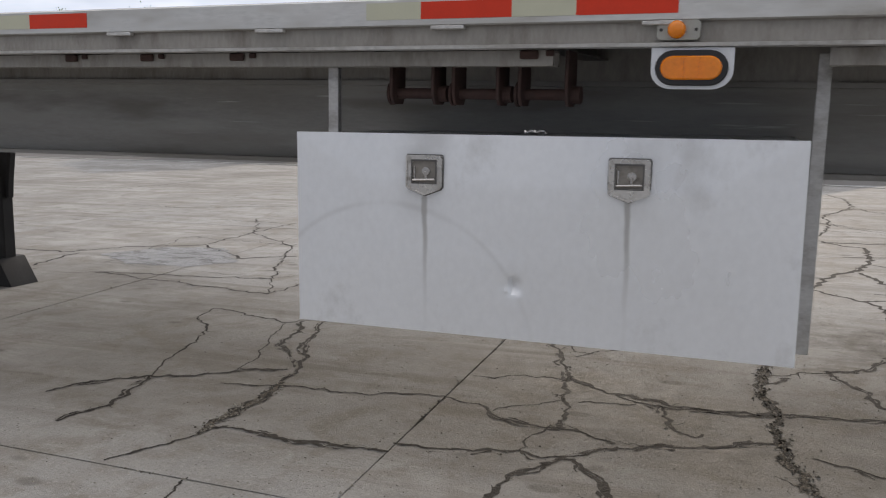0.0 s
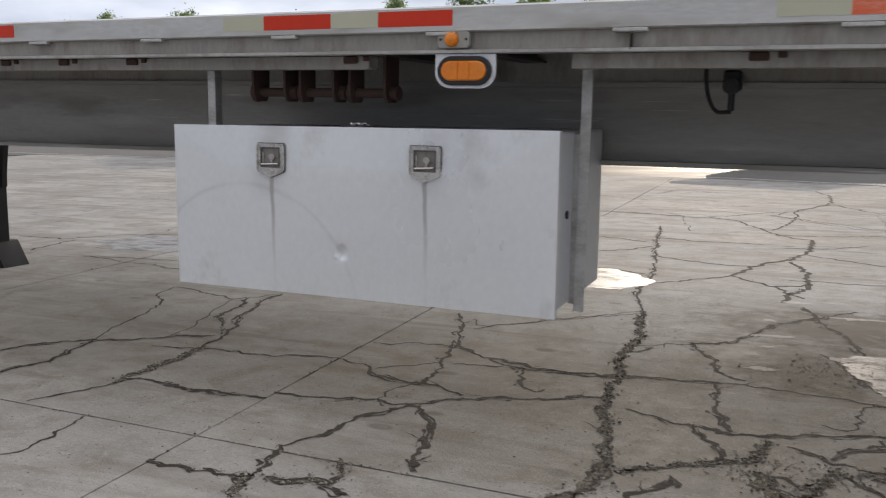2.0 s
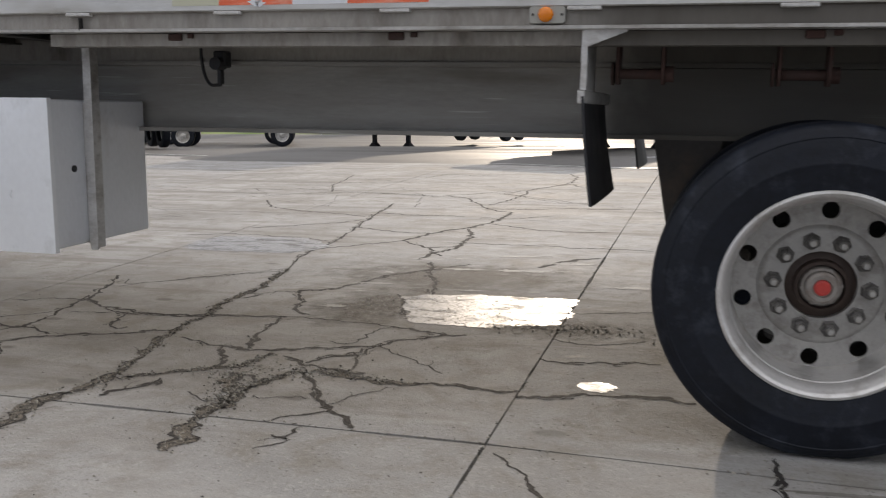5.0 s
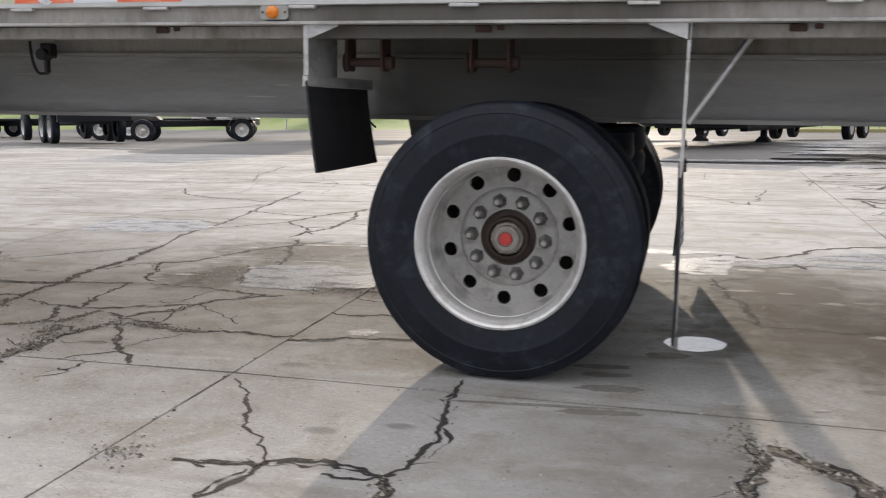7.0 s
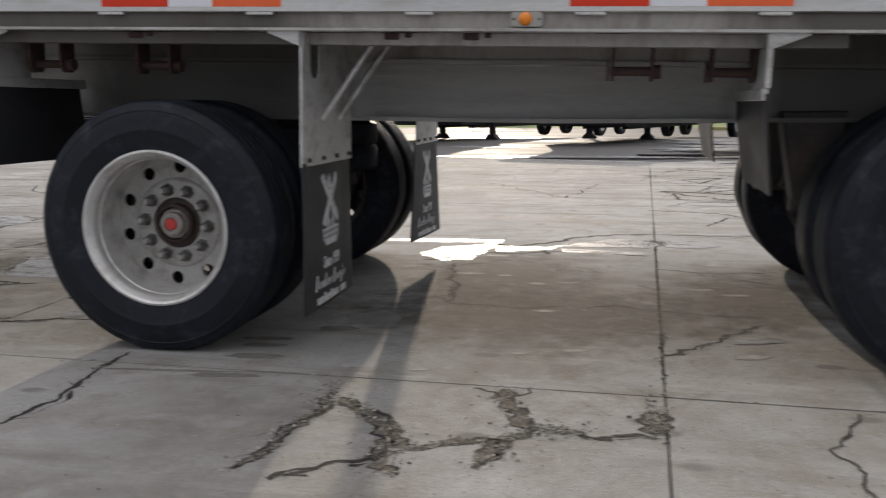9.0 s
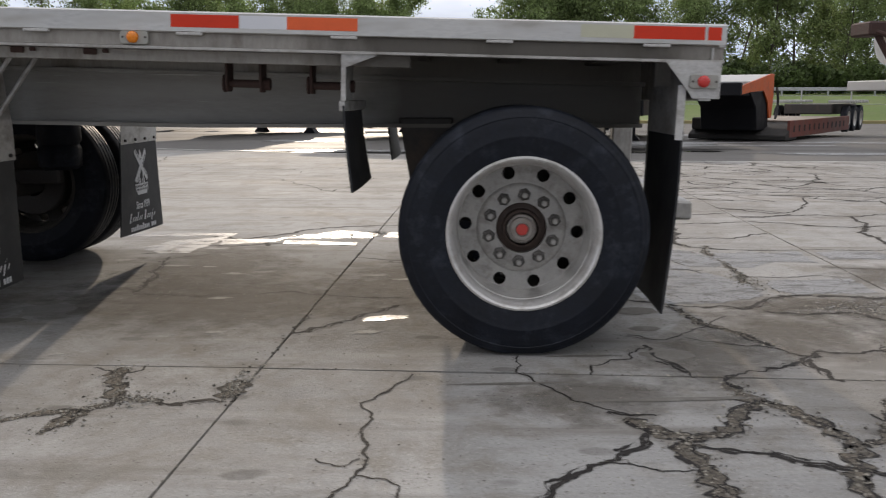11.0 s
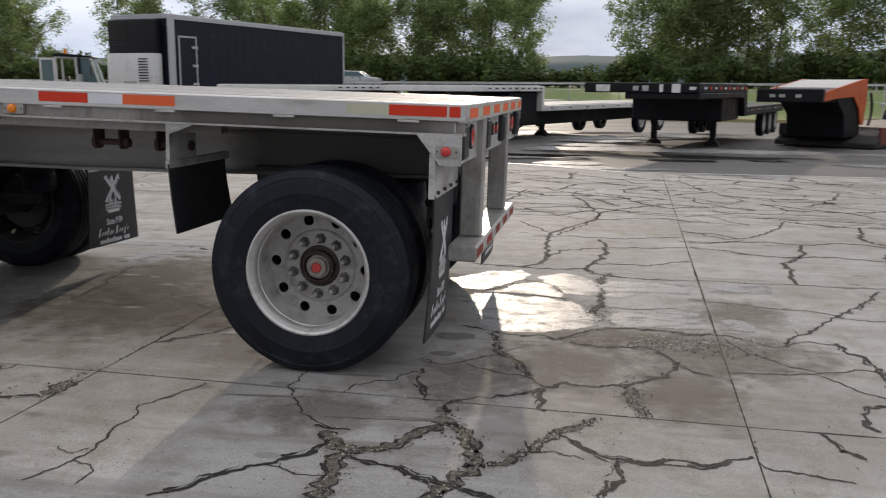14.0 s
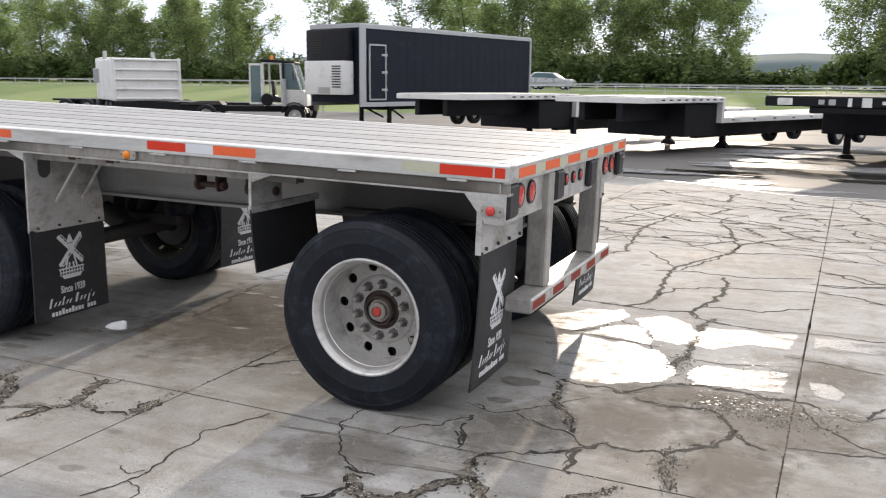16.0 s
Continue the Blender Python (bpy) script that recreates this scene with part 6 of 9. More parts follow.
crack(0.012, (-4.08, 2.09), (-3.92, 1.77), (-3.80, 1.42), (-3.73, 1.21), (-3.71, 1.11), (-3.67, 0.97), (-3.65, 0.83), (-3.64, 0.74))
crack(0.004, (-3.71, 0.47), (-3.73, 0.57), (-3.71, 0.62), (-3.68, 0.77))
crack(0.012, (-3.76, -0.13), (-3.74, -0.06), (-3.69, 0.03), (-3.68, 0.12), (-3.66, 0.25), (-3.63, 0.33), (-3.56, 0.44), (-3.52, 0.47))
crack(0.012, (-3.52, 0.47), (-3.44, 0.35), (-3.38, 0.24), (-3.33, 0.10), (-3.29, -0.03), (-3.22, -0.13))
crack(0.004, (-3.24, -0.06), (-3.24, 0.02))
crack(0.012, (-3.77, -0.12), (-3.77, -0.19), (-3.73, -0.29), (-3.70, -0.37))
crack(0.012, (-3.69, -0.38), (-3.73, -0.42), (-3.82, -0.43), (-3.92, -0.43), (-4.05, -0.42), (-4.11, -0.43))
crack(0.022, (-3.70, -0.37), (-3.66, -0.48), (-3.64, -0.55))
crack(0.022, (-3.65, -0.38), (-3.57, -0.37), (-3.48, -0.33), (-3.42, -0.32), (-3.44, -0.26), (-3.50, -0.15))
crack(0.012, (-3.48, -0.33), (-3.38, -0.38), (-3.33, -0.39))
crack(0.007, (-4.63, -0.61), (-4.59, -0.57), (-4.58, -0.53), (-4.60, -0.39), (-4.64, -0.31), (-4.68, -0.19), (-4.67, -0.17))
crack(0.012, (-3.77, 1.41), (-3.58, 1.25), (-3.45, 1.22), (-3.29, 1.17), (-3.13, 1.19), (-2.99, 1.18), (-2.90, 1.24))
crack(0.007, (-3.65, 1.08), (-3.52, 1.12), (-3.42, 1.15))
crack(0.012, (-3.39, 0.63), (-3.31, 0.68), (-3.22, 0.71), (-3.11, 0.77), (-3.00, 0.80), (-2.92, 0.87), (-2.83, 0.91))
crack(0.012, (-3.33, 1.17), (-3.26, 1.03), (-3.22, 0.89), (-3.14, 0.84), (-3.12, 0.89))
crack(0.004, (-3.95, 1.98), (-3.85, 1.87), (-3.77, 1.86))
crack(0.007, (-3.84, 1.77), (-3.71, 1.96), (-3.56, 2.11), (-3.34, 2.30), (-3.18, 2.45), (-3.08, 2.53))
crack(0.012, (-3.87, 6.81), (-3.67, 5.79), (-3.57, 5.14), (-3.40, 4.43), (-3.35, 3.95), (-3.29, 3.67), (-3.28, 3.28), (-3.19, 2.94), (-3.09, 2.59))
crack(0.022, (-3.09, 2.59), (-3.02, 2.28), (-2.99, 2.12), (-2.96, 1.80), (-2.95, 1.63), (-2.90, 1.34), (-2.88, 1.17), (-2.88, 1.05))
crack(0.022, (-2.88, 1.05), (-2.82, 0.86), (-2.81, 0.76), (-2.76, 0.60), (-2.73, 0.48), (-2.71, 0.37), (-2.68, 0.26))
crack(0.042, (-2.68, 0.26), (-2.66, 0.16), (-2.66, 0.06), (-2.65, -0.06), (-2.68, -0.13), (-2.71, -0.18), (-2.69, -0.30), (-2.67, -0.42), (-2.68, -0.51), (-2.70, -0.61), (-2.74, -0.69))
crack(0.007, (-3.01, 1.79), (-2.85, 1.79), (-2.76, 1.91), (-2.69, 1.91))
crack(0.012, (-2.69, 1.91), (-2.58, 1.99), (-2.45, 2.14), (-2.39, 2.37), (-2.32, 2.52), (-2.16, 2.75), (-1.92, 3.08))
crack(0.012, (-2.95, 1.63), (-2.89, 1.65), (-2.84, 1.77))
crack(0.012, (-3.51, 1.22), (-3.33, 1.15), (-3.17, 1.17), (-2.92, 1.18))
crack(0.012, (-2.92, 1.18), (-2.85, 1.23), (-2.71, 1.27), (-2.56, 1.28), (-2.44, 1.30))
crack(0.007, (-2.44, 1.30), (-2.27, 1.32), (-2.15, 1.32), (-2.00, 1.29), (-1.90, 1.26), (-1.83, 1.26))
crack(0.012, (-2.69, 1.96), (-2.58, 1.77), (-2.52, 1.58), (-2.41, 1.40), (-2.35, 1.38))
crack(0.012, (-2.47, 1.29), (-2.43, 1.13), (-2.40, 0.99), (-2.41, 0.93), (-2.38, 0.80), (-2.32, 0.69))
crack(0.012, (-2.74, 0.79), (-2.61, 0.75), (-2.51, 0.72), (-2.39, 0.69), (-2.30, 0.67), (-2.19, 0.67), (-2.15, 0.70), (-2.07, 0.76), (-1.98, 0.79), (-1.89, 0.84), (-1.78, 0.88))
crack(0.007, (-2.02, 0.91), (-1.93, 0.89), (-1.90, 0.96), (-1.87, 1.14), (-1.83, 1.26))
crack(0.012, (-1.83, 1.26), (-1.73, 1.24), (-1.62, 1.20), (-1.53, 1.17), (-1.43, 1.18))
crack(0.012, (-2.07, 1.99), (-1.94, 1.75), (-1.87, 1.58), (-1.82, 1.42))
crack(0.012, (-1.53, 1.17), (-1.64, 1.04), (-1.72, 0.96), (-1.77, 0.85), (-1.79, 0.76), (-1.85, 0.70), (-1.92, 0.61), (-1.97, 0.55))
crack(0.012, (-2.46, 0.69), (-2.39, 0.54), (-2.33, 0.44), (-2.29, 0.38))
crack(0.022, (-2.61, 0.14), (-2.55, 0.21), (-2.48, 0.25), (-2.39, 0.33), (-2.32, 0.39), (-2.24, 0.43), (-2.21, 0.52), (-2.18, 0.65))
crack(0.012, (-2.54, -0.06), (-2.49, 0.03), (-2.46, 0.09), (-2.44, 0.19))
crack(0.042, (-2.19, 0.34), (-2.12, 0.20), (-2.05, 0.09), (-2.02, -0.01), (-2.03, -0.12), (-2.04, -0.20))
crack(0.042, (-2.05, 0.09), (-2.02, -0.07))
crack(0.022, (-1.93, 0.44), (-1.97, 0.36), (-2.02, 0.23), (-2.04, 0.13))
crack(0.012, (-2.15, 0.32), (-2.05, 0.25), (-2.00, 0.30))
crack(0.012, (-2.12, 0.62), (-2.03, 0.57), (-1.96, 0.52), (-1.89, 0.52))
crack(0.042, (-2.04, -0.20), (-2.01, -0.31), (-1.99, -0.39), (-1.97, -0.47))
crack(0.012, (-1.93, 0.42), (-1.84, 0.31), (-1.77, 0.21), (-1.71, 0.11))
crack(0.012, (-1.71, 0.11), (-1.64, 0.05), (-1.58, -0.01), (-1.53, -0.06), (-1.47, -0.12))
crack(0.012, (-1.89, 0.50), (-1.76, 0.49), (-1.67, 0.48))
crack(0.022, (-1.87, 0.45), (-1.70, 0.42), (-1.60, 0.39), (-1.50, 0.39), (-1.41, 0.40))
crack(0.012, (-1.41, 0.40), (-1.31, 0.41), (-1.21, 0.41), (-1.11, 0.41), (-1.01, 0.41))
crack(0.004, (-1.78, 0.89), (-1.60, 0.78), (-1.47, 0.67), (-1.36, 0.56))
crack(0.004, (-1.66, 0.05), (-1.61, 0.16), (-1.55, 0.28), (-1.51, 0.33))
crack(0.004, (-1.96, 0.09), (-1.84, 0.10), (-1.76, 0.12))
crack(0.007, (-1.80, -0.14), (-1.75, -0.08), (-1.69, -0.04), (-1.62, 0.01))
crack(0.007, (-1.71, -0.25), (-1.65, -0.28), (-1.62, -0.21), (-1.65, -0.15))
crack(0.004, (-1.71, -0.38), (-1.67, -0.32), (-1.63, -0.27))
crack(0.007, (-1.84, 0.75), (-1.78, 0.61), (-1.75, 0.48))
crack(0.004, (-2.24, 0.07), (-2.14, 0.01), (-2.09, -0.00))
crack(0.007, (-1.03, 1.77), (-0.86, 1.79), (-0.67, 1.86), (-0.38, 1.97))
crack(0.012, (-1.02, 0.88), (-0.91, 0.84), (-0.76, 0.90), (-0.61, 0.93), (-0.51, 0.92))
crack(0.012, (-1.01, 0.35), (-0.90, 0.39), (-0.77, 0.46), (-0.64, 0.44), (-0.51, 0.46), (-0.36, 0.45))
crack(0.042, (-0.53, 1.32), (-0.47, 1.21), (-0.44, 1.06), (-0.39, 0.95), (-0.32, 0.87))
crack(0.007, (-1.01, 1.22), (-0.85, 1.17), (-0.60, 1.29))
crack(0.004, (-6.71, 6.97), (-6.00, 7.14), (-5.70, 7.50), (-5.19, 7.99), (-4.32, 7.97), (-3.66, 7.76), (-3.25, 8.14), (-2.97, 8.58), (-2.71, 8.80))
crack(0.007, (-2.64, 9.06), (-2.61, 7.74), (-2.69, 7.09), (-2.75, 6.90))
crack(0.007, (-2.64, 9.06), (-2.44, 9.53), (-2.29, 10.21), (-2.36, 11.24), (-2.59, 12.03))
crack(0.004, (-5.22, 8.07), (-5.62, 9.01), (-5.85, 9.96), (-6.14, 11.07))
crack(0.007, (-5.54, 6.84), (-5.14, 6.21), (-4.66, 5.89), (-4.22, 5.75), (-3.71, 5.54))
crack(0.007, (-3.70, 5.88), (-3.31, 5.78), (-2.72, 5.79))
crack(0.007, (-4.42, 4.45), (-4.13, 4.68), (-3.80, 5.00), (-3.62, 5.30))
crack(0.007, (-3.52, 4.76), (-3.11, 4.57), (-2.83, 4.48), (-2.69, 4.52))
crack(0.004, (-4.74, 3.90), (-4.39, 4.06), (-3.94, 4.02), (-3.61, 3.97), (-3.36, 3.86))
crack(0.007, (-3.30, 3.32), (-3.23, 3.50), (-3.09, 3.64), (-2.97, 3.82), (-2.86, 3.93), (-2.77, 4.02))
crack(0.012, (-2.33, 6.27), (-2.31, 5.68), (-2.37, 5.14), (-2.51, 4.84), (-2.64, 4.53), (-2.72, 4.28), (-2.77, 4.02))
crack(0.012, (-2.42, 4.86), (-2.27, 4.40), (-2.25, 3.96), (-2.21, 3.70), (-2.31, 3.54), (-2.34, 3.18))
crack(0.007, (-2.75, 4.02), (-2.55, 3.79), (-2.40, 3.65), (-2.23, 3.37))
crack(0.012, (-2.22, 3.10), (-2.11, 2.73), (-2.00, 2.48), (-1.92, 2.18), (-1.87, 2.00))
crack(0.007, (-2.46, 3.71), (-2.28, 3.81), (-2.22, 3.91))
crack(0.007, (-3.54, 7.86), (-3.20, 7.60), (-2.84, 6.88), (-2.67, 6.54), (-2.54, 6.32), (-2.33, 6.27))
crack(0.007, (-2.67, 6.54), (-2.22, 6.55), (-1.83, 6.75), (-1.43, 6.75), (-1.09, 6.78))
crack(0.004, (-2.52, 5.62), (-2.20, 5.71), (-1.86, 6.01))
crack(0.007, (-2.31, 5.27), (-2.05, 5.07), (-1.78, 4.93), (-1.40, 4.89), (-1.17, 4.92))
crack(0.004, (-2.37, 4.01), (-1.97, 4.03), (-1.63, 4.04), (-1.33, 3.99), (-1.09, 4.01), (-0.73, 3.98))
crack(0.012, (-1.07, 3.54), (-1.21, 3.45), (-1.31, 3.31), (-1.44, 3.07))
crack(0.004, (-4.75, 10.75), (-4.61, 11.63), (-4.04, 11.25), (-3.64, 11.57))
crack(0.004, (-3.68, 1.95), (-3.54, 2.13), (-3.36, 2.24), (-3.22, 2.45), (-3.10, 2.58))
crack(0.012, (-0.76, -0.93), (-0.64, -0.92), (-0.51, -0.91), (-0.49, -0.88), (-0.43, -0.87), (-0.33, -0.86), (-0.22, -0.87), (-0.13, -0.90))
crack(0.007, (-0.49, -0.88), (-0.58, -0.75), (-0.68, -0.64), (-0.74, -0.50), (-0.90, -0.26), (-0.96, -0.20))
crack(0.012, (-0.49, -0.88), (-0.50, -0.97), (-0.53, -1.03), (-0.54, -1.11), (-0.57, -1.14))
crack(0.012, (-0.13, -0.90), (-0.10, -0.82), (-0.08, -0.72), (-0.07, -0.62), (-0.08, -0.48), (-0.09, -0.33), (-0.10, -0.16), (-0.12, -0.02))
crack(0.022, (-0.13, -0.90), (-0.11, -0.98), (-0.07, -1.11), (-0.04, -1.21))
crack(0.007, (-0.30, -0.92), (-0.20, -0.94), (-0.13, -0.90))
crack(0.012, (0.59, 2.29), (0.76, 2.38), (0.86, 2.74), (0.89, 3.12))
crack(0.012, (0.82, 2.20), (0.89, 1.76), (0.96, 1.47), (0.99, 1.13))
crack(0.007, (1.01, 1.08), (1.19, 1.09), (1.38, 1.04), (1.59, 1.11))
crack(0.007, (1.69, 1.11), (1.85, 1.15), (2.02, 1.07), (2.23, 1.04), (2.50, 1.03))
crack(0.012, (0.89, 3.12), (1.11, 2.91), (1.29, 3.08), (1.45, 3.24), (1.56, 3.46), (1.77, 3.58), (2.05, 3.67))
crack(0.007, (2.05, 3.67), (2.37, 3.66), (2.75, 3.66), (3.10, 3.73))
crack(0.012, (1.32, 2.96), (1.38, 2.63))
crack(0.007, (0.80, 2.09), (0.99, 2.23), (1.15, 2.37))
crack(0.007, (0.91, 2.64), (1.20, 2.66), (1.49, 2.76), (1.71, 2.77), (2.02, 2.66))
crack(0.007, (0.86, 1.23), (0.95, 1.19), (1.01, 1.08))
crack(0.007, (2.07, 2.20), (2.25, 2.15), (2.43, 2.11), (2.76, 2.21))
crack(0.007, (2.30, 2.08), (2.46, 1.96), (2.68, 1.83))
crack(0.012, (2.02, 0.31), (2.08, 0.35), (2.16, 0.46), (2.26, 0.56), (2.37, 0.71), (2.47, 0.87))
crack(0.004, (2.05, 0.68), (2.03, 0.51), (2.02, 0.31))
crack(0.007, (2.12, 5.24), (2.40, 5.17), (2.76, 5.04), (2.95, 4.81), (3.22, 5.06))
crack(0.007, (2.56, 4.21), (2.77, 4.77), (2.95, 4.81))
crack(0.042, (1.45, -0.21), (1.48, -0.35), (1.53, -0.41), (1.55, -0.50), (1.59, -0.56), (1.64, -0.59))
crack(0.007, (1.34, -0.22), (1.42, -0.25), (1.45, -0.27), (1.51, -0.24), (1.54, -0.19))
crack(0.022, (1.64, -0.59), (1.69, -0.60), (1.75, -0.63))
crack(0.012, (1.75, -0.62), (1.83, -0.59), (1.90, -0.59), (1.96, -0.59))
crack(0.022, (1.59, -0.58), (1.54, -0.64), (1.50, -0.69), (1.45, -0.72), (1.38, -0.74), (1.30, -0.78), (1.26, -0.81))
crack(0.042, (1.53, -0.68), (1.49, -0.79), (1.46, -0.91))
crack(0.042, (0.91, -0.40), (0.98, -0.46), (1.05, -0.53), (1.10, -0.61), (1.15, -0.71), (1.20, -0.76), (1.26, -0.81))
crack(0.022, (0.85, -0.36), (0.89, -0.49), (0.87, -0.57), (0.85, -0.67), (0.83, -0.79), (0.82, -0.87), (0.80, -0.96), (0.78, -1.03))
crack(0.012, (0.91, -1.07), (0.96, -1.01), (1.01, -0.98), (1.06, -0.93), (1.12, -0.91), (1.16, -0.87), (1.18, -0.83))
crack(0.042, (1.17, -0.73), (1.17, -0.83), (1.20, -0.91), (1.24, -0.99))
crack(0.042, (1.96, -0.36), (1.95, -0.47), (1.95, -0.56))
crack(0.012, (3.28, 5.83), (3.21, 6.66), (3.24, 7.06), (3.31, 7.46), (3.38, 8.16))
crack(0.007, (4.02, 4.42), (4.11, 4.69), (4.27, 5.14), (4.39, 5.64))
crack(0.007, (4.39, 5.64), (4.41, 6.01), (4.57, 6.28), (4.79, 6.59), (5.08, 6.86), (5.32, 7.07))
crack(0.012, (4.41, 6.01), (4.31, 6.35), (4.24, 6.87), (4.13, 7.28))
crack(0.007, (3.51, 5.95), (3.87, 6.01), (4.17, 6.08), (4.32, 6.28))
crack(0.012, (3.18, 4.87), (3.33, 5.11), (3.28, 5.83))
crack(0.007, (3.58, 5.23), (3.76, 4.83), (3.94, 4.55))
crack(0.007, (5.27, 4.84), (5.46, 4.85), (5.60, 4.74), (5.76, 4.57))
crack(0.007, (5.25, 4.32), (5.45, 4.30), (5.76, 4.49))
crack(0.007, (5.23, 4.00), (5.45, 3.95), (5.72, 3.77))
crack(0.007, (5.32, 5.93), (5.65, 6.16), (5.85, 6.26))
crack(0.007, (5.32, 7.07), (5.61, 6.73), (5.88, 6.95))
crack(0.004, (4.82, 6.03), (5.10, 5.99), (5.32, 5.93))
crack(0.007, (2.72, 7.15), (2.86, 7.50), (2.99, 7.97))
crack(0.007, (4.13, 7.28), (4.00, 7.56), (4.08, 8.13))
crack(0.007, (-9.69, 3.50), (-9.08, 3.51), (-8.74, 3.97), (-8.12, 4.32), (-7.32, 3.79), (-6.92, 4.04))
crack(0.004, (-8.14, 4.40), (-8.23, 5.35), (-8.26, 6.15))
crack(0.004, (-9.32, 6.13), (-8.45, 6.08))
crack(0.004, (-15.04, 9.27), (-13.86, 10.06), (-13.94, 11.87))
crack(0.004, (-11.75, 7.27), (-10.72, 7.12), (-9.33, 7.85))
crack(0.007, (-8.72, 2.85), (-8.85, 3.28), (-8.89, 3.51))

o = part("crack_chips", chips, CRACK, pavement, "dark chips and crumbs in the cracks")
o["kind"] = "stuff"
o = part("crack_crumbs", crumbs, CRUMB_PALE, pavement, "pale brown crumbs in the cracks")
o["kind"] = "stuff"
o = part("hair_cracks", hair, CRACK, pavement, "hair cracks")
o["kind"] = "stuff"


# the far slabs are crazed all over: joined, too small to pick apart
def crazed(x0, x1, y0, y1, cell, width, seed, gap=0.12):
    r = random.Random(seed)
    nx, ny = int((x1 - x0) / cell), int((y1 - y0) / (cell * 0.8))
    node = {}
    for i in range(nx + 1):
        for j in range(ny + 1):
            node[i, j] = Vector((x0 + (i + 0.5 * (j % 2) + r.uniform(-0.42, 0.42)) * cell, y0 + (j + r.uniform(-0.42, 0.42)) * cell * 0.8))
    b = bmesh.new()
    for (i, j), a in node.items():
        for di, dj in ((1, 0), (0, 1), (-1, 1)):
            c = node.get((i + di, j + dj))
            if c is None or r.random() < (0.22 if di == 1 and dj == 0 else 0.34):
                continue
            n = max(2, int((c - a).length / 0.05))
            prev = None
            d = (c - a).normalized()
            nrm = Vector((-d.y, d.x))
            w = width * r.choice((0.25, 0.4, 0.6, 1.0, 1.7))
            for k in range(n + 1):
                p = a.lerp(c, k / n)
                p = p + nrm * 0.07 * noise.noise(Vector((p.x * 3.3, p.y * 3.3, seed))) + nrm * (0.03 * noise.noise(Vector((p.x * 13, p.y * 13, seed + 4))) + r.uniform(-0.012, 0.012))
                h = w * (0.35 + abs(noise.noise(Vector((p.x * 6, p.y * 6, seed + 9)))) * 1.5)
                row = [b.verts.new((*(p + nrm * h), 0.0008)), b.verts.new((*(p - nrm * h), 0.0008))]
                if prev:
                    b.faces.new((prev[0], prev[1], row[1], row[0]))
                prev = row
                for _ in range(2 if w > 0.009 else 0):      # crumbs beside it
                    q = p + nrm * r.gauss(0, 1.6) * w + d * r.uniform(-0.02, 0.02)
                    u = Vector((r.uniform(-1, 1), r.uniform(-1, 1))).normalized() * r.uniform(0.005, 0.014)
                    v = u.orthogonal() * r.uniform(0.2, 0.6)
                    b.faces.new([b.verts.new((*g, 0.0012)) for g in (q - u, q - v, q + u, q + v)])
    o = part("fine_cracks", b, CRACK, pavement, "network of fine cracks")
    o["kind"] = "stuff"


crazed(2.4, 7.4, 5.6, 8.4, 0.50, 0.018, 3)
crazed(2.4, 7.4, 8.4, 10.9, 0.62, 0.021, 4)
crazed(7.4, 20.0, 3.4, 10.9, 0.66, 0.020, 13)
crazed(7.2, 20.0, -1.5, 3.4, 0.80, 0.016, 5)
crazed(-8.0, 2.2, 6.6, 10.9, 1.25, 0.006, 9)
crazed(-9.0, -5.6, 2.4, 6.6, 1.3, 0.006, 10)

# crumbs lodged in the joints near the trailer
for x0, lean in JOINT_X[6:12]:
    y = -2.2
    while y < 4.5:
        if noise.noise(Vector((x0, y * 1.7, 3.0))) > -0.1:
            grit_spots.append((Vector((x0 + lean * (y + 0.16), y)), 0.009))
        y += rng.uniform(0.01, 0.05)
x = -7.0
while x < 8.0:
    if noise.noise(Vector((x * 1.3, 5.0, 3.0))) > 0.0:
        grit_spots.append((Vector((x, joint_y(x, -0.16))), 0.008))
    x += rng.uniform(0.01, 0.05)
# grit along the wide cracks
bm = bmesh.new()
stones = []
for p, w in grit_spots:
    for k in range(1 if w < 0.03 else 3):
        stones.append((p.x + rng.gauss(0, w * 0.62), p.y + rng.gauss(0, w * 0.62), rng.choice((0.002, 0.003, 0.0045, 0.007)) * rng.uniform(0.8, 1.2)))
for k in range(11000):       # loose grit blown over the slabs
    stones.append((rng.uniform(-6, 8), rng.uniform(-1.5, 3.5), rng.choice((0.0012, 0.0018, 0.0025, 0.004)) * rng.uniform(0.7, 1.2)))
for k in range(150):       # specks of dirt lying in the shallow water
    stones.append((rng.uniform(-1.95, -1.04), rng.uniform(1.38, 2.08), rng.uniform(0.003, 0.006)))
for cx, cy, sx, sy, n in ((2.09, 3.23, 0.05, 0.09, 260), (1.86, 3.17, 0.16, 0.07, 240), (1.63, -0.58, 0.055, 0.045, 160), (1.965, -0.39, 0.025, 0.11, 140), (-1.0, 1.43, 0.26, 0.06, 420), (-2.09, 1.68, 0.12, 0.14, 130), (-2.08, 0.10, 0.05, 0.11, 170), (-2.21, 0.38, 0.08, 0.08, 160), (-1.90, 0.44, 0.08, 0.05, 120), (-0.93, -0.93, 0.05, 0.035, 120), (0.83, -0.37, 0.04, 0.08, 120), (4.86, 0.85, 0.16, 0.08, 420), (5.12, 0.77, 0.13, 0.08, 260), (4.65, -0.05, 0.03, 0.14, 160), (4.45, 1.54, 0.05, 0.12, 160)):
    for k in range(n):       # crumbs gathered in hollows
        stones.append((rng.gauss(cx, sx), rng.gauss(cy, sy), rng.choice((0.002, 0.003, 0.0045, 0.006)) * rng.uniform(0.8, 1.3)))
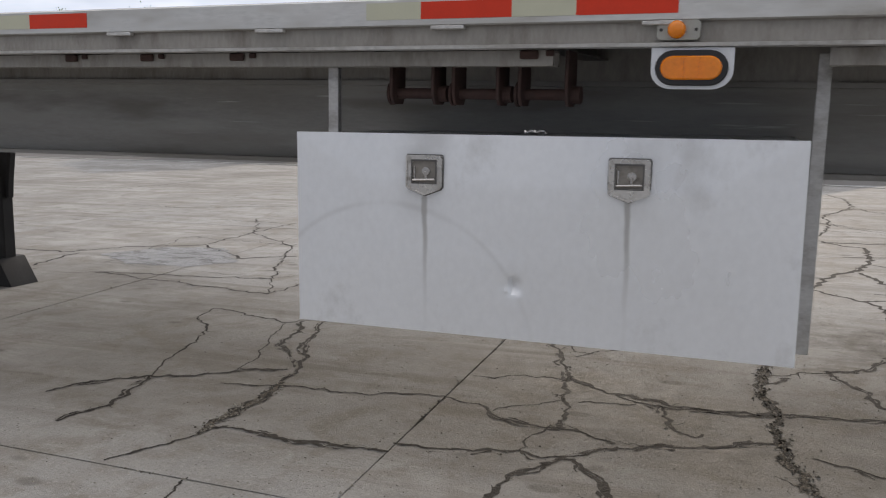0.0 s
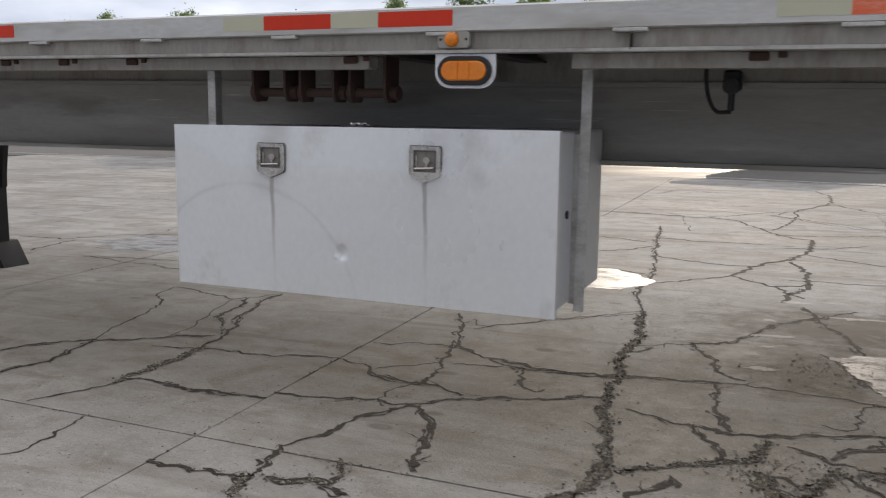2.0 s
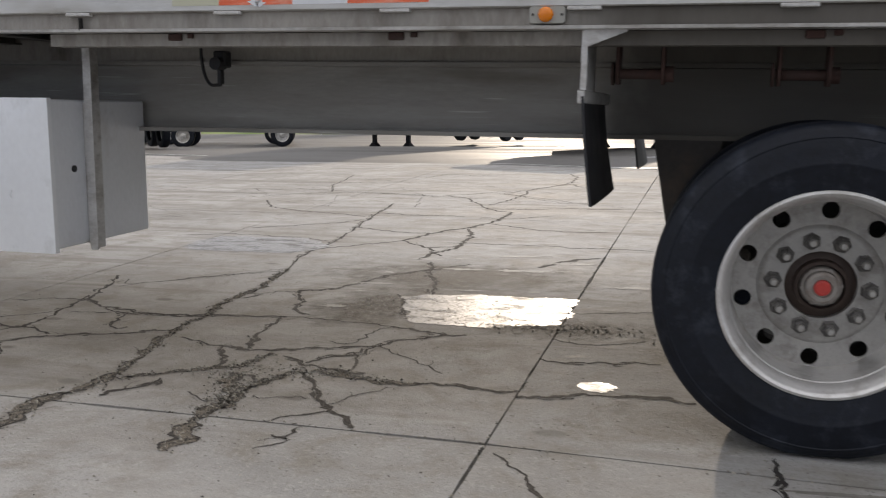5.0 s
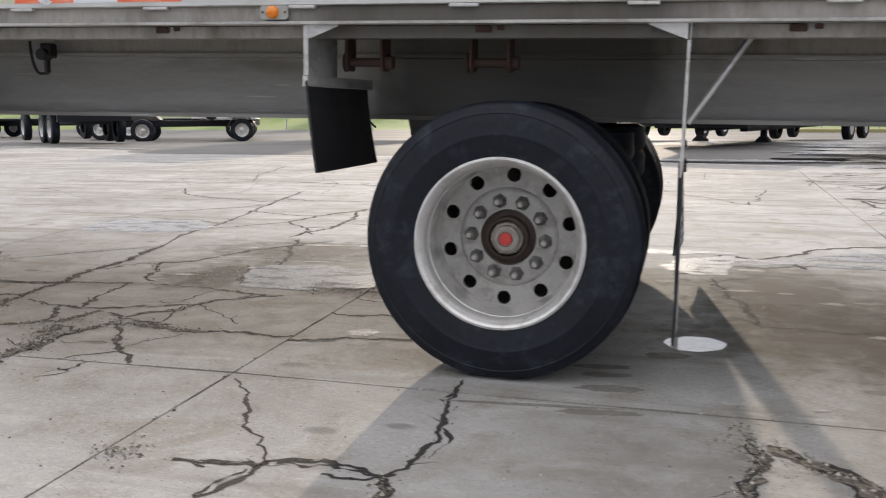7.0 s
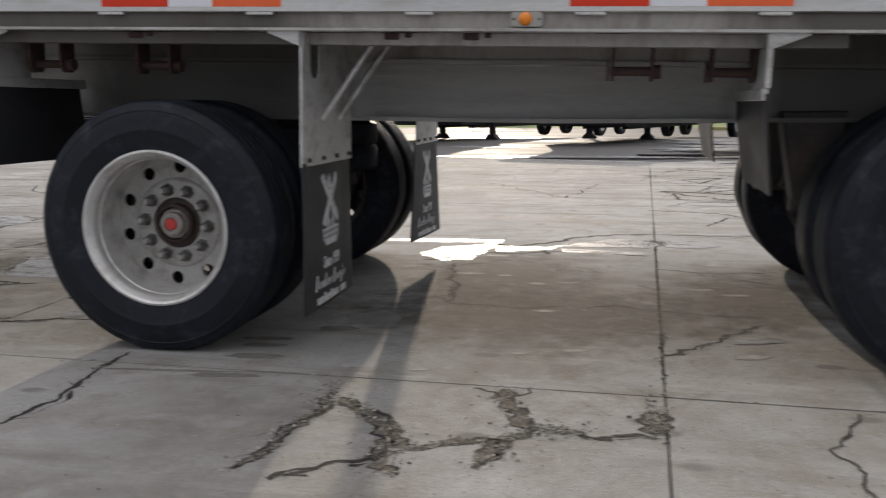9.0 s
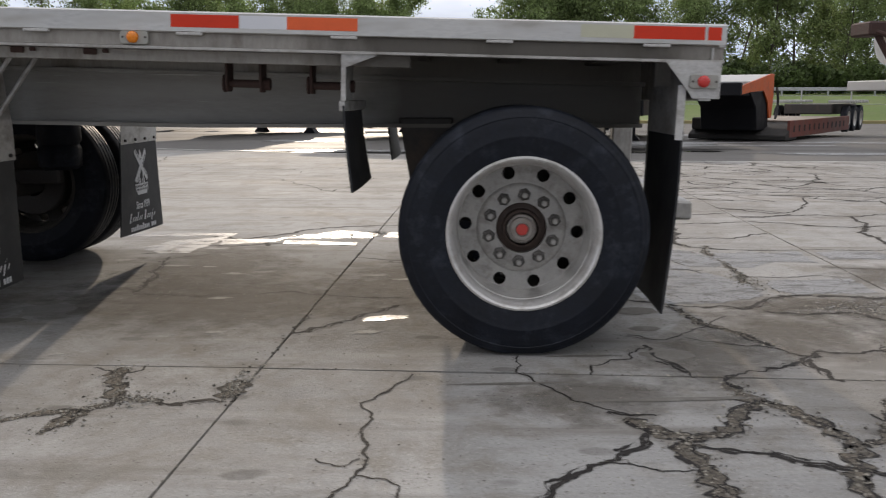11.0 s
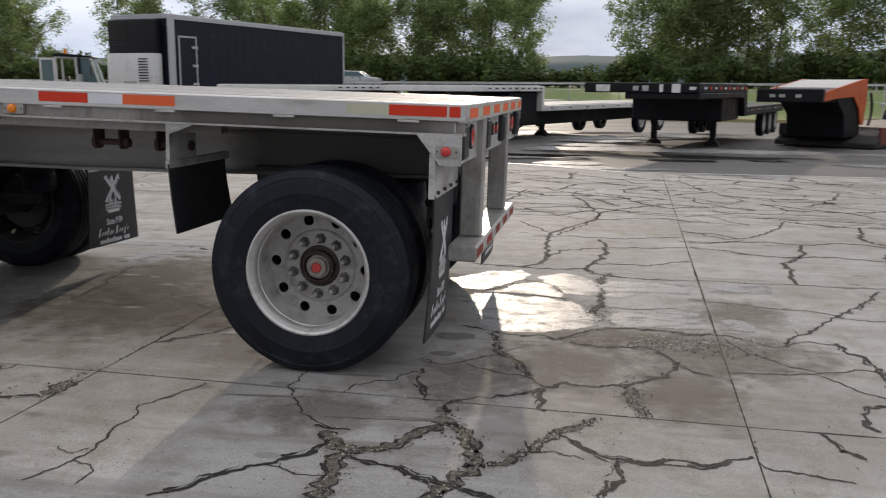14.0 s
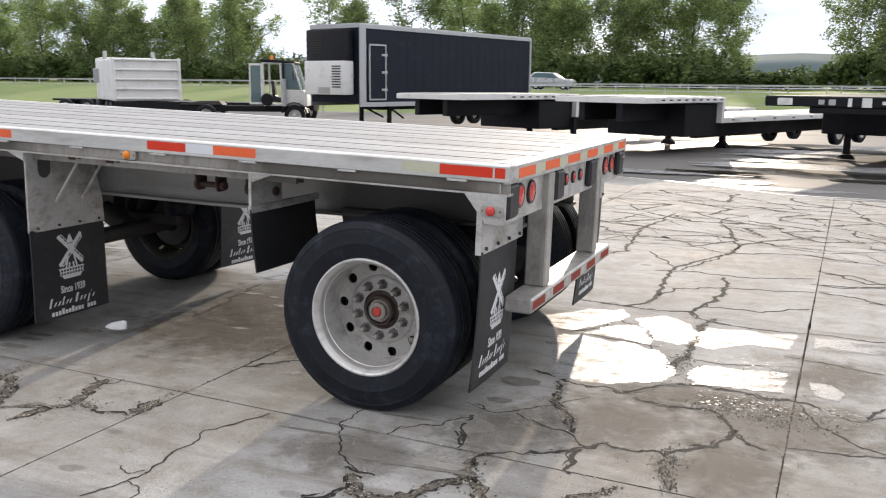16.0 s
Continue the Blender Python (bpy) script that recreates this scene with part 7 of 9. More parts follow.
for k in range(120):
    stones.append((rng.uniform(3.6, 5.3), rng.uniform(0.95, 1.6), rng.uniform(0.003, 0.006)))
verts, faces = [], []
for x, y, r in stones:
    n0 = len(verts)
    a0 = rng.uniform(0, 6.3)
    for k in range(5):
        verts.append((x + r * math.cos(a0 + 1.257 * k) * rng.uniform(0.7, 1.2), y + r * math.sin(a0 + 1.257 * k) * rng.uniform(0.7, 1.2), 0.0012))
    verts.append((x + rng.uniform(-0.3, 0.3) * r, y + rng.uniform(-0.3, 0.3) * r, 0.0012 + r * rng.uniform(0.6, 1.1)))
    faces += [(n0 + k, n0 + (k + 1) % 5, n0 + 5) for k in range(5)]
me = bpy.data.meshes.new("grit")
me.from_pydata(verts, [], faces)
me.materials.append(STONE)
bm.free()
grit = new("grit", me)
tagged(grit, "scattered grey grit and crumbled concrete on the slabs", "grit", kind="stuff")


# puddles: thin sheets with a ragged shore
def puddle(cx, cy, rx, ry, turn=0.0, seed=1, ragged=0.35, mat=None, name="puddle"):
    b = bmesh.new()
    ring = []
    level = (0.0016 if name == "puddle" else 0.0008) + 0.00003 * (seed % 25)
    n = 56 if max(rx, ry) > 0.05 else 14
    for k in range(n):
        a = 2 * math.pi * k / n
        f = 1 + ragged * noise.noise(Vector((2.2 * math.cos(a), 2.2 * math.sin(a), seed * 1.7))) + ragged * 0.4 * noise.noise(Vector((7 * math.cos(a), 7 * math.sin(a), seed)))
        u, v = rx * f * math.cos(a), ry * f * math.sin(a)
        t = radians(turn)
        ring.append(b.verts.new((cx + u * math.cos(t) - v * math.sin(t), cy + u * math.sin(t) + v * math.cos(t), level)))
    b.faces.new(ring)
    o = finish(b, name, mat or WATER)
    tagged(o, "shallow rain puddle on the concrete" if name == "puddle" else "damp film of rain water on the concrete", name.replace("_", " "), group="puddles", kind="structure")
    return o


puddle(-0.73, 0.55, 0.07, 0.06, 10, 4)
puddle(0.71, 0.71, 0.13, 0.12, 10, 5, 0.12, MILKY)
puddle(2.42, 0.60, 0.12, 0.05, 20, 6)


def dry_spot(cx, cy, rx, ry, seed):
    puddle(cx, cy, rx, ry, 6, seed, 0.9, DRYING, "drying_spot")


dry_spot(-2.81, 2.26, 0.055, 0.029, 60)
dry_spot(-2.33, 2.27, 0.132, 0.020, 61)
dry_spot(-2.38, 1.86, 0.038, 0.029, 62)
dry_spot(-2.31, 1.61, 0.072, 0.031, 63)
dry_spot(-2.33, 2.03, 0.039, 0.025, 64)
dry_spot(-1.71, 3.47, 0.153, 0.031, 65)
dry_spot(-1.92, 2.87, 0.125, 0.031, 66)
dry_spot(-1.60, 2.90, 0.099, 0.031, 67)
dry_spot(-1.41, 2.92, 0.107, 0.031, 68)
dry_spot(-1.23, 2.95, 0.036, 0.016, 69)
dry_spot(-1.47, 3.56, 0.040, 0.020, 70)
dry_spot(-0.76, 2.51, 0.139, 0.031, 71)
dry_spot(-1.20, 3.26, 0.143, 0.031, 72)
dry_spot(-1.67, 2.21, 0.082, 0.019, 73)
dry_spot(-1.31, 2.25, 0.040, 0.019, 74)
dry_spot(-1.98, 1.92, 0.037, 0.031, 75)
dry_spot(-2.37, 2.65, 0.038, 0.031, 76)
dry_spot(-0.83, 1.89, 0.036, 0.015, 77)
dry_spot(-2.27, 3.22, 0.120, 0.031, 78)
dry_spot(-2.04, 3.29, 0.068, 0.029, 79)
dry_spot(-0.88, 0.95, 0.041, 0.021, 82)
dry_spot(0.56, 2.07, 0.060, 0.031, 83)
dry_spot(0.96, 1.89, 0.084, 0.028, 84)
dry_spot(1.19, 1.86, 0.049, 0.018, 85)
dry_spot(1.40, 1.65, 0.063, 0.025, 86)
dry_spot(1.56, 1.70, 0.063, 0.017, 87)
dry_spot(1.05, 2.53, 0.093, 0.031, 88)
dry_spot(2.44, 2.38, 0.069, 0.031, 89)
dry_spot(2.44, 1.51, 0.072, 0.023, 90)
dry_spot(1.51, 1.00, 0.054, 0.025, 91)
dry_spot(1.45, 0.24, 0.032, 0.017, 92)
dry_spot(1.67, 0.32, 0.046, 0.017, 93)
dry_spot(2.37, 0.34, 0.055, 0.031, 95)
dry_spot(2.27, 1.62, 0.075, 0.024, 96)
dry_spot(1.11, -0.04, 0.032, 0.011, 97)
dry_spot(0.84, -0.04, 0.044, 0.015, 98)
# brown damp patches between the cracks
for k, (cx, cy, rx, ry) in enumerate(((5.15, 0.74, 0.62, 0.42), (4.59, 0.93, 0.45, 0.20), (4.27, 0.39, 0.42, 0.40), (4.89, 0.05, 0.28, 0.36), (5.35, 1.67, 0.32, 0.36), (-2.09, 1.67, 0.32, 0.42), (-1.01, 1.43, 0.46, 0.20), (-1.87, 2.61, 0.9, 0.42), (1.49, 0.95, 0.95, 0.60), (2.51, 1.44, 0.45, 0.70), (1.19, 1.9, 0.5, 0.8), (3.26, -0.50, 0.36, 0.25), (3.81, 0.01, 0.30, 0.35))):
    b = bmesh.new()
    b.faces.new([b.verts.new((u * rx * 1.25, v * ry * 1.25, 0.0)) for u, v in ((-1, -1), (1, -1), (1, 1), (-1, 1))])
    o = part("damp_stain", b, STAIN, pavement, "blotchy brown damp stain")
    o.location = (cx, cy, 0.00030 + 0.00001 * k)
# sheets of rain water behind the tail, cut apart by cracks and dry crumbs
def sheet(seed, *corners):
    pts = [Vector(c) for c in corners]
    mid = sum(pts, Vector((0, 0))) / len(pts)
    level = 0.0016 + 0.00003 * (seed % 25)
    ragged = min(1.0, 2.2 * min(max(p.y for p in pts) - min(p.y for p in pts), max(p.x for p in pts) - min(p.x for p in pts)))
    b = bmesh.new()
    ring = []
    for p, q in zip(pts, pts[1:] + pts[:1]):
        n = max(2, int((q - p).length / 0.011))
        for k in range(n):
            v = p.lerp(q, k / n)
            d = (v - mid).normalized()
            v = v + ragged * d * (0.05 * noise.noise(Vector((v.x * 6, v.y * 6, seed))) + 0.022 * noise.noise(Vector((v.x * 21, v.y * 21, seed + 2))) + 0.020 * noise.noise(Vector((v.x * 70, v.y * 70, seed + 5))))
            ring.append(b.verts.new((v.x, v.y, level)))
    bmesh.ops.triangle_fill(b, use_beauty=True, edges=[b.edges.new((ring[k], ring[(k + 1) % len(ring)])) for k in range(len(ring))])
    for f in b.faces:
        if f.normal.z < 0:
            f.normal_flip()
    o = finish(b, "puddle", WATER)
    tagged(o, "sheet of rain water on the concrete, glaring in the low sun", "puddle", group="puddles", kind="structure")


sheet(9, (-1.97, 1.88), (-1.88, 2.02), (-1.42, 2.11), (-1.03, 2.11), (-1.02, 1.52), (-1.38, 1.34), (-1.78, 1.35))
sheet(14, (-8.64, 3.53), (-8.35, 4.08), (-7.80, 4.21), (-7.21, 3.58), (-7.48, 3.26), (-8.00, 3.18))
sheet(10, (-4.43, 3.37), (-4.41, 3.90), (-3.59, 3.98), (-3.2, 3.56), (-3.38, 3.2), (-4.2, 3.15))
sheet(11, (0.55, 2.59), (0.62, 2.86), (0.77, 2.93), (0.98, 3.05), (0.97, 2.72), (0.90, 2.36), (0.73, 2.29), (0.57, 2.46))
sheet(15, (0.09, 3.15), (0.55, 3.22), (1.01, 3.22), (1.01, 3.06), (0.58, 3.03), (0.10, 3.03))
sheet(16, (0.96, 2.94), (1.36, 2.93), (1.47, 3.11), (1.42, 2.80), (1.03, 2.69))
sheet(17, (1.45, 2.88), (1.68, 2.86), (2.01, 2.79), (2.01, 2.69), (1.69, 2.72), (1.46, 2.72))
sheet(18, (2.20, 3.29), (2.47, 3.27), (2.55, 3.15), (2.38, 3.03), (2.18, 3.07))
sheet(12, (1.40, 2.98), (1.80, 3.38), (2.12, 3.25), (2.10, 3.02), (1.79, 2.98))
sheet(1, (3.31, 2.23), (3.59, 2.58), (3.83, 2.70), (3.94, 2.53), (3.90, 2.37), (3.77, 2.19), (3.66, 1.98), (3.40, 2.01))
sheet(2, (3.70, 1.92), (3.79, 2.12), (3.96, 2.28), (4.10, 2.19), (4.18, 1.99), (4.22, 1.84), (4.00, 1.91), (3.80, 1.93))
sheet(3, (3.52, 1.68), (3.61, 1.87), (3.86, 1.84), (4.10, 1.81), (4.28, 1.75), (4.38, 1.54), (4.46, 1.28), (4.43, 1.15), (4.20, 0.99), (3.98, 0.94), (3.82, 0.94))
sheet(4, (3.98, 2.46), (4.18, 2.65), (4.37, 2.48), (4.47, 2.28), (4.45, 2.05), (4.37, 1.94), (4.22, 1.94), (4.14, 2.20))
sheet(5, (4.49, 2.46), (4.69, 2.47), (4.88, 2.48), (5.10, 2.51), (5.08, 2.10), (4.94, 2.14), (4.73, 2.08), (4.60, 1.91), (4.48, 1.96))
sheet(6, (4.49, 1.41), (4.61, 1.55), (4.87, 1.59), (5.08, 1.61), (5.08, 1.22), (4.93, 1.23), (4.75, 1.19), (4.59, 1.17))
sheet(7, (5.22, 2.49), (5.43, 2.54), (5.66, 2.52), (5.65, 2.27), (5.42, 2.23), (5.21, 2.23))
sheet(13, (5.20, 1.50), (5.32, 1.48), (5.40, 1.36), (5.36, 1.20), (5.23, 1.25))
for k in range(200):      # beads of water among crumbs
    cx, cy, sx, sy = rng.choice(((4.87, 0.95, 0.15, 0.07), (5.3, 1.0, 0.12, 0.06), (4.9, 1.75, 0.25, 0.08)))
    puddle(rng.gauss(cx, sx), rng.gauss(cy, sy), rng.uniform(0.003, 0.014), rng.uniform(0.003, 0.008), 0, 30 + k, 0.4)
for cx, cy, rx, ry, k in ((0.6, 0.5, 0.09, 0.050, 5), (0.68, 0.67, 0.08, 0.050, 6), (0.41, 0.02, 0.12, 0.040, 7), (0.38, 0.18, 0.10, 0.030, 8), (0.39, -0.24, 0.14, 0.030, 9), (3.65, 0.78, 0.12, 0.075, 23), (3.64, 0.44, 0.075, 0.045, 24), (3.65, 0.02, 0.115, 0.08, 25), (3.55, -0.52, 0.34, 0.018, 17), (3.0, -0.36, 0.24, 0.012, 16), (3.3, 0.0, 0.16, 0.012, 15), (0.15, -0.22, 0.30, 0.014, 14), (-0.1, 0.45, 0.10, 0.035, 19), (0.35, 0.28, 0.12, 0.03, 18)):
    puddle(cx, cy, rx, ry, 5, k, 0.3, WET, "wet_patch")


# standing water on the far yard
def far_puddle(cx, cy, rx, ry, seed):
    o = puddle(cx, cy, rx, ry, 0, seed, 0.5)
    if seed < 63:
        o.data.materials[0] = CLEAR
    o.location.z = max(yard_z(cx + u * rx, cy + v * ry) for u in (-1, 0, 1) for v in (-1, 0, 1)) + 0.004
    return o


for k, (x, y, rx, ry) in enumerate(((6.0, 14.6, 0.75, 0.32), (7.7, 14.9, 0.42, 0.2), (3.3, 14.4, 1.0, 0.25), (3.2, 12.4, 2.6, 0.35), (5.5, 15.8, 3.2, 0.7), (2.0, 20.4, 3.4, 0.8), (8.5, 17.5, 2.6, 0.45), (0.5, 14.0, 3.0, 0.35), (11.5, 14.2, 2.6, 0.35), (14, 19, 3, 0.5), (4.5, 24.5, 4, 0.8), (-1.5, 26, 4, 0.9), (10, 27, 4, 0.8))):
    far_puddle(x, y, rx, ry, 60 + k)
for k, (x, y, rx, ry) in enumerate(((3.86, 17.2, 0.9, 0.5), (3.7, 13.2, 0.75, 0.4), (1.6, 22.6, 1.2, 0.9), (-0.9, 16.4, 0.9, 0.5), (4.2, 19.0, 1.2, 0.6), (7.2, 18.3, 0.6, 0.7))):
    far_puddle(x, y, rx, ry, 80 + k)

# ---- parked trailers and trucks across the yard ----
BLACK_PAINT = material("faded_black_paint", (0.010, 0.0105, 0.013), 0.5, 0, 0.2, 40, 2, 0.05, dirt=(0.028, 0.026, 0.025), dirt_amount=0.15, dirt_scale=2, spec=0.2)
NAVY_PAINT = material("dark_navy_panel", (0.012, 0.015, 0.026), 0.45, 0, 0.18, 30, 0.8, 0.04, dirt=(0.03, 0.034, 0.05), dirt_amount=0.15, dirt_scale=1.5, spec=0.18)
WHITE_PAINT = material("dirty_white_paint", (0.72, 0.72, 0.70), 0.5, 0, 0.08, 30, 1.5, 0.04, dirt=(0.45, 0.43, 0.40), dirt_amount=0.22, dirt_scale=2)
ORANGE_PAINT = material("orange_paint", (0.60, 0.115, 0.03), 0.5, 0, 0.15, 30, 2, 0.05, dirt=(0.25, 0.09, 0.05), dirt_amount=0.3, dirt_scale=3)
RED_PAINT = material("worn_red_oxide_paint", (0.17, 0.042, 0.028), 0.6, 0, 0.25, 30, 2, 0.06, dirt=(0.10, 0.05, 0.04), dirt_amount=0.35, dirt_scale=3)
WOOD_DECK = material("grey_oak_deck", (0.24, 0.205, 0.17), 0.8, 0, 0.2, 20, 2, 0.2, streak=(6, 1, 1), random_tint=0.1)
GREY_PAINT = material("grey_frame_paint", (0.42, 0.42, 0.41), 0.55, 0, 0.1, 30, 2, 0.05)
GLASS_DARK = material("tinted_cab_glass", (0.10, 0.17, 0.18), 0.08, 0, 0.1, 20, 2, 0.0)
SILVER_PAINT = material("silver_car_paint", (0.50, 0.51, 0.52), 0.3, 0.4, 0.05, 60, 2, 0.0, coat=0.6)
YELLOW_PAINT = material("yellow_kerb_paint", (0.34, 0.29, 0.13), 0.7, 0, 0.15, 30, 2, 0.1)
GALV = material("galvanised_steel", (0.48, 0.49, 0.50), 0.5, 0.5, 0.1, 40, 3, 0.03)

bm = bmesh.new()
lathe(bm, [(-0.12, 0.29), (-0.14, 0.36), (-0.138, 0.42), (-0.12, 0.49), (-0.09, 0.505), (0.09, 0.505), (0.12, 0.49), (0.138, 0.42), (0.14, 0.36), (0.12, 0.29)], 32)
FAR_TYRE = mesh_of(bm, "tyre", RUBBER)
bm = bmesh.new()
lathe(bm, [(-0.125, 0.30), (-0.118, 0.285), (0.02, 0.26), (0.03, 0.12), (-0.04, 0.11), (-0.06, 0.07), (-0.06, 0.0)], 32, closed=False)
FAR_RIM = mesh_of(bm, "rim", ALU_RIM)


def far_wheel(parent, x, y, out=-1, scale=1.0):
    w = put("wheel", FAR_TYRE, parent, pose(x, y, 0.5 * scale, 0, 0, 0 if out < 0 else 180) @ Matrix.Scale(scale, 4), "black truck tyre")
    put("rim", FAR_RIM, w, Matrix(), "dull metal rim")
    return w


def leg(parent, x, y, top, foot=0.0):
    b = bmesh.new()
    box(b, x - 0.07, x + 0.07, y - 0.07, y + 0.07, foot + 0.14, top, 0.008)
    prism(b, [(-0.20, 0.0), (0.20, 0.0), (0.17, 0.05), (0.075, 0.15), (-0.075, 0.15), (-0.17, 0.05)], 0.22, pose(x, y, foot, 0, 0, 90) @ pose(0, -0.11, 0), 0.008)
    return part("landing_leg", b, BLACK_PAINT, parent)


def place(thing, x, y, turn):
    """turn: which way the thing's own x axis points, degrees."""
    thing.matrix_world = pose(x, y, yard_z(40, y), 0, 0, turn)
    return thing


def step_deck(x, y, turn, nose, gear):
    """Nose at its own origin, running along +x: a high front deck, a drop and a long low deck."""
    t = anchor("step_deck_trailer", "black step deck trailer with a white aluminium deck edge", "trailer", group="parked trailers")
    b = bmesh.new()
    box(b, -nose, 3.1, -1.3, 1.3, 1.38, 1.52, 0.01)
    box(b, 3.1, 3.22, -1.3, 1.3, 0.86, 1.52, 0.01)
    box(b, 3.22, 14.0, -1.3, 1.3, 0.86, 1.0, 0.01)
    part("deck", b, WHITE_PAINT, t, "white aluminium deck edge and step")
    for x0, x1, z in ((0.05 - nose, 3.05, 1.524), (3.26, 13.9, 1.004)):
        for k in range(8):
            b = bmesh.new()
            box(b, x0, x1, -1.22 + 0.306 * k, -1.22 + 0.306 * k + 0.29, z - 0.002, z + 0.012)
            part("deck_board", b, ALU_DECK, t)
    b = bmesh.new()
    for s in (-0.55, 0.55):
        box(b, 0.1 - nose, 3.4, s - 0.09, s + 0.09, 0.95, 1.38, 0.01)
        box(b, 3.0, 13.9, s - 0.09, s + 0.09, 0.45, 0.86, 0.01)
    box(b, 1.6, 3.1, -1.15, 1.15, 0.55, 1.35, 0.02)
    part("frame", b, BLACK_PAINT, t, "black steel frame")
    for s in (-0.85, 0.85):
        leg(t, gear[0], gear[1] + s, 0.85, 0.135)
    for ax in (10.6, 12.4):
        for s in (-1.1, 1.1):
            far_wheel(t, ax, s, -1 if s < 0 else 1, 0.86)
    for k in range(9):
        for z, xx in ((1.45, 0.3 + 0.33 * k), (0.93, 3.6 + 1.15 * k)):
            for s in (-1.302, 1.302):
                b = bmesh.new()
                box(b, xx, xx + 0.14, s - 0.003, s + 0.003, z - 0.012, z + 0.02)
                part("stake_pocket", b, DARK_GAP, t)
    return place(t, x, y, turn)


def black_gooseneck(x, y, turn):
    """Nose at the origin, running along +x: a high front deck over a box, then a low deck."""
    t = anchor("gooseneck_trailer", "black gooseneck trailer with pale labels on its nose", "trailer", group="parked trailers")
    b = bmesh.new()
    box(b, 0, 5.7, -1.3, 1.3, 1.38, 1.60, 0.02)
    box(b, 0.05, 5.7, -1.3, 0.36, 1.24, 1.38, 0.02)
    prism(b, [(5.5, 1.60), (5.75, 1.60), (5.95, 0.98), (13.0, 0.98), (13.0, 0.74), (5.6, 0.74), (5.4, 1.3)], 2.6, pose(0, -1.3, 0), 0.01)
    part("body", b, BLACK_PAINT, t, "black steel deck and neck")
    b = bmesh.new()
    box(b, 3.3, 5.6, -1.15, 1.15, 0.66, 1.30, 0.03)
    part("box", b, BLACK_PAINT, t)
    for s in (-0.78, 0.78):
        leg(t, 4.2, s, 1.3)
    for ax in (10.0, 11.2, 12.4):
        for s in (-1.05, 1.05):
            far_wheel(t, ax, s, -1 if s < 0 else 1, 0.82)
    for yy, w, h, mt in ((0.86, 0.32, 0.15, WHITE_PAINT), (0.10, 0.12, 0.10, GREY_PAINT), (-0.12, 0.14, 0.12, GREY_PAINT), (-0.47, 0.08, 0.17, WHITE_PAINT), (-0.80, 0.19, 0.19, WHITE_PAINT), (-1.16, 0.14, 0.07, WHITE_PAINT)):
        b = bmesh.new()
        box(b, -0.006, -0.001, yy - w / 2, yy + w / 2, 1.48 - h / 2, 1.48 + h / 2)
        part("label", b, mt, t, "pale label plate")
    for k in range(10):
        b = bmesh.new()
        box(b, 0.5 + 0.55 * k, 0.74 + 0.55 * k, -1.304, -1.3005, 1.46, 1.51)
        part("reflective_tape", b, TAPE_RED if k % 2 else TAPE_WHITE, t)
    for k in range(12):
        b = bmesh.new()
        box(b, 6.1 + 0.55 * k, 6.22 + 0.55 * k, -1.304, -1.3005, 0.86, 0.90)
        part("reflective_tape", b, TAPE_RED if k % 3 == 2 else TAPE_WHITE, t)
    return place(t, x, y, turn)


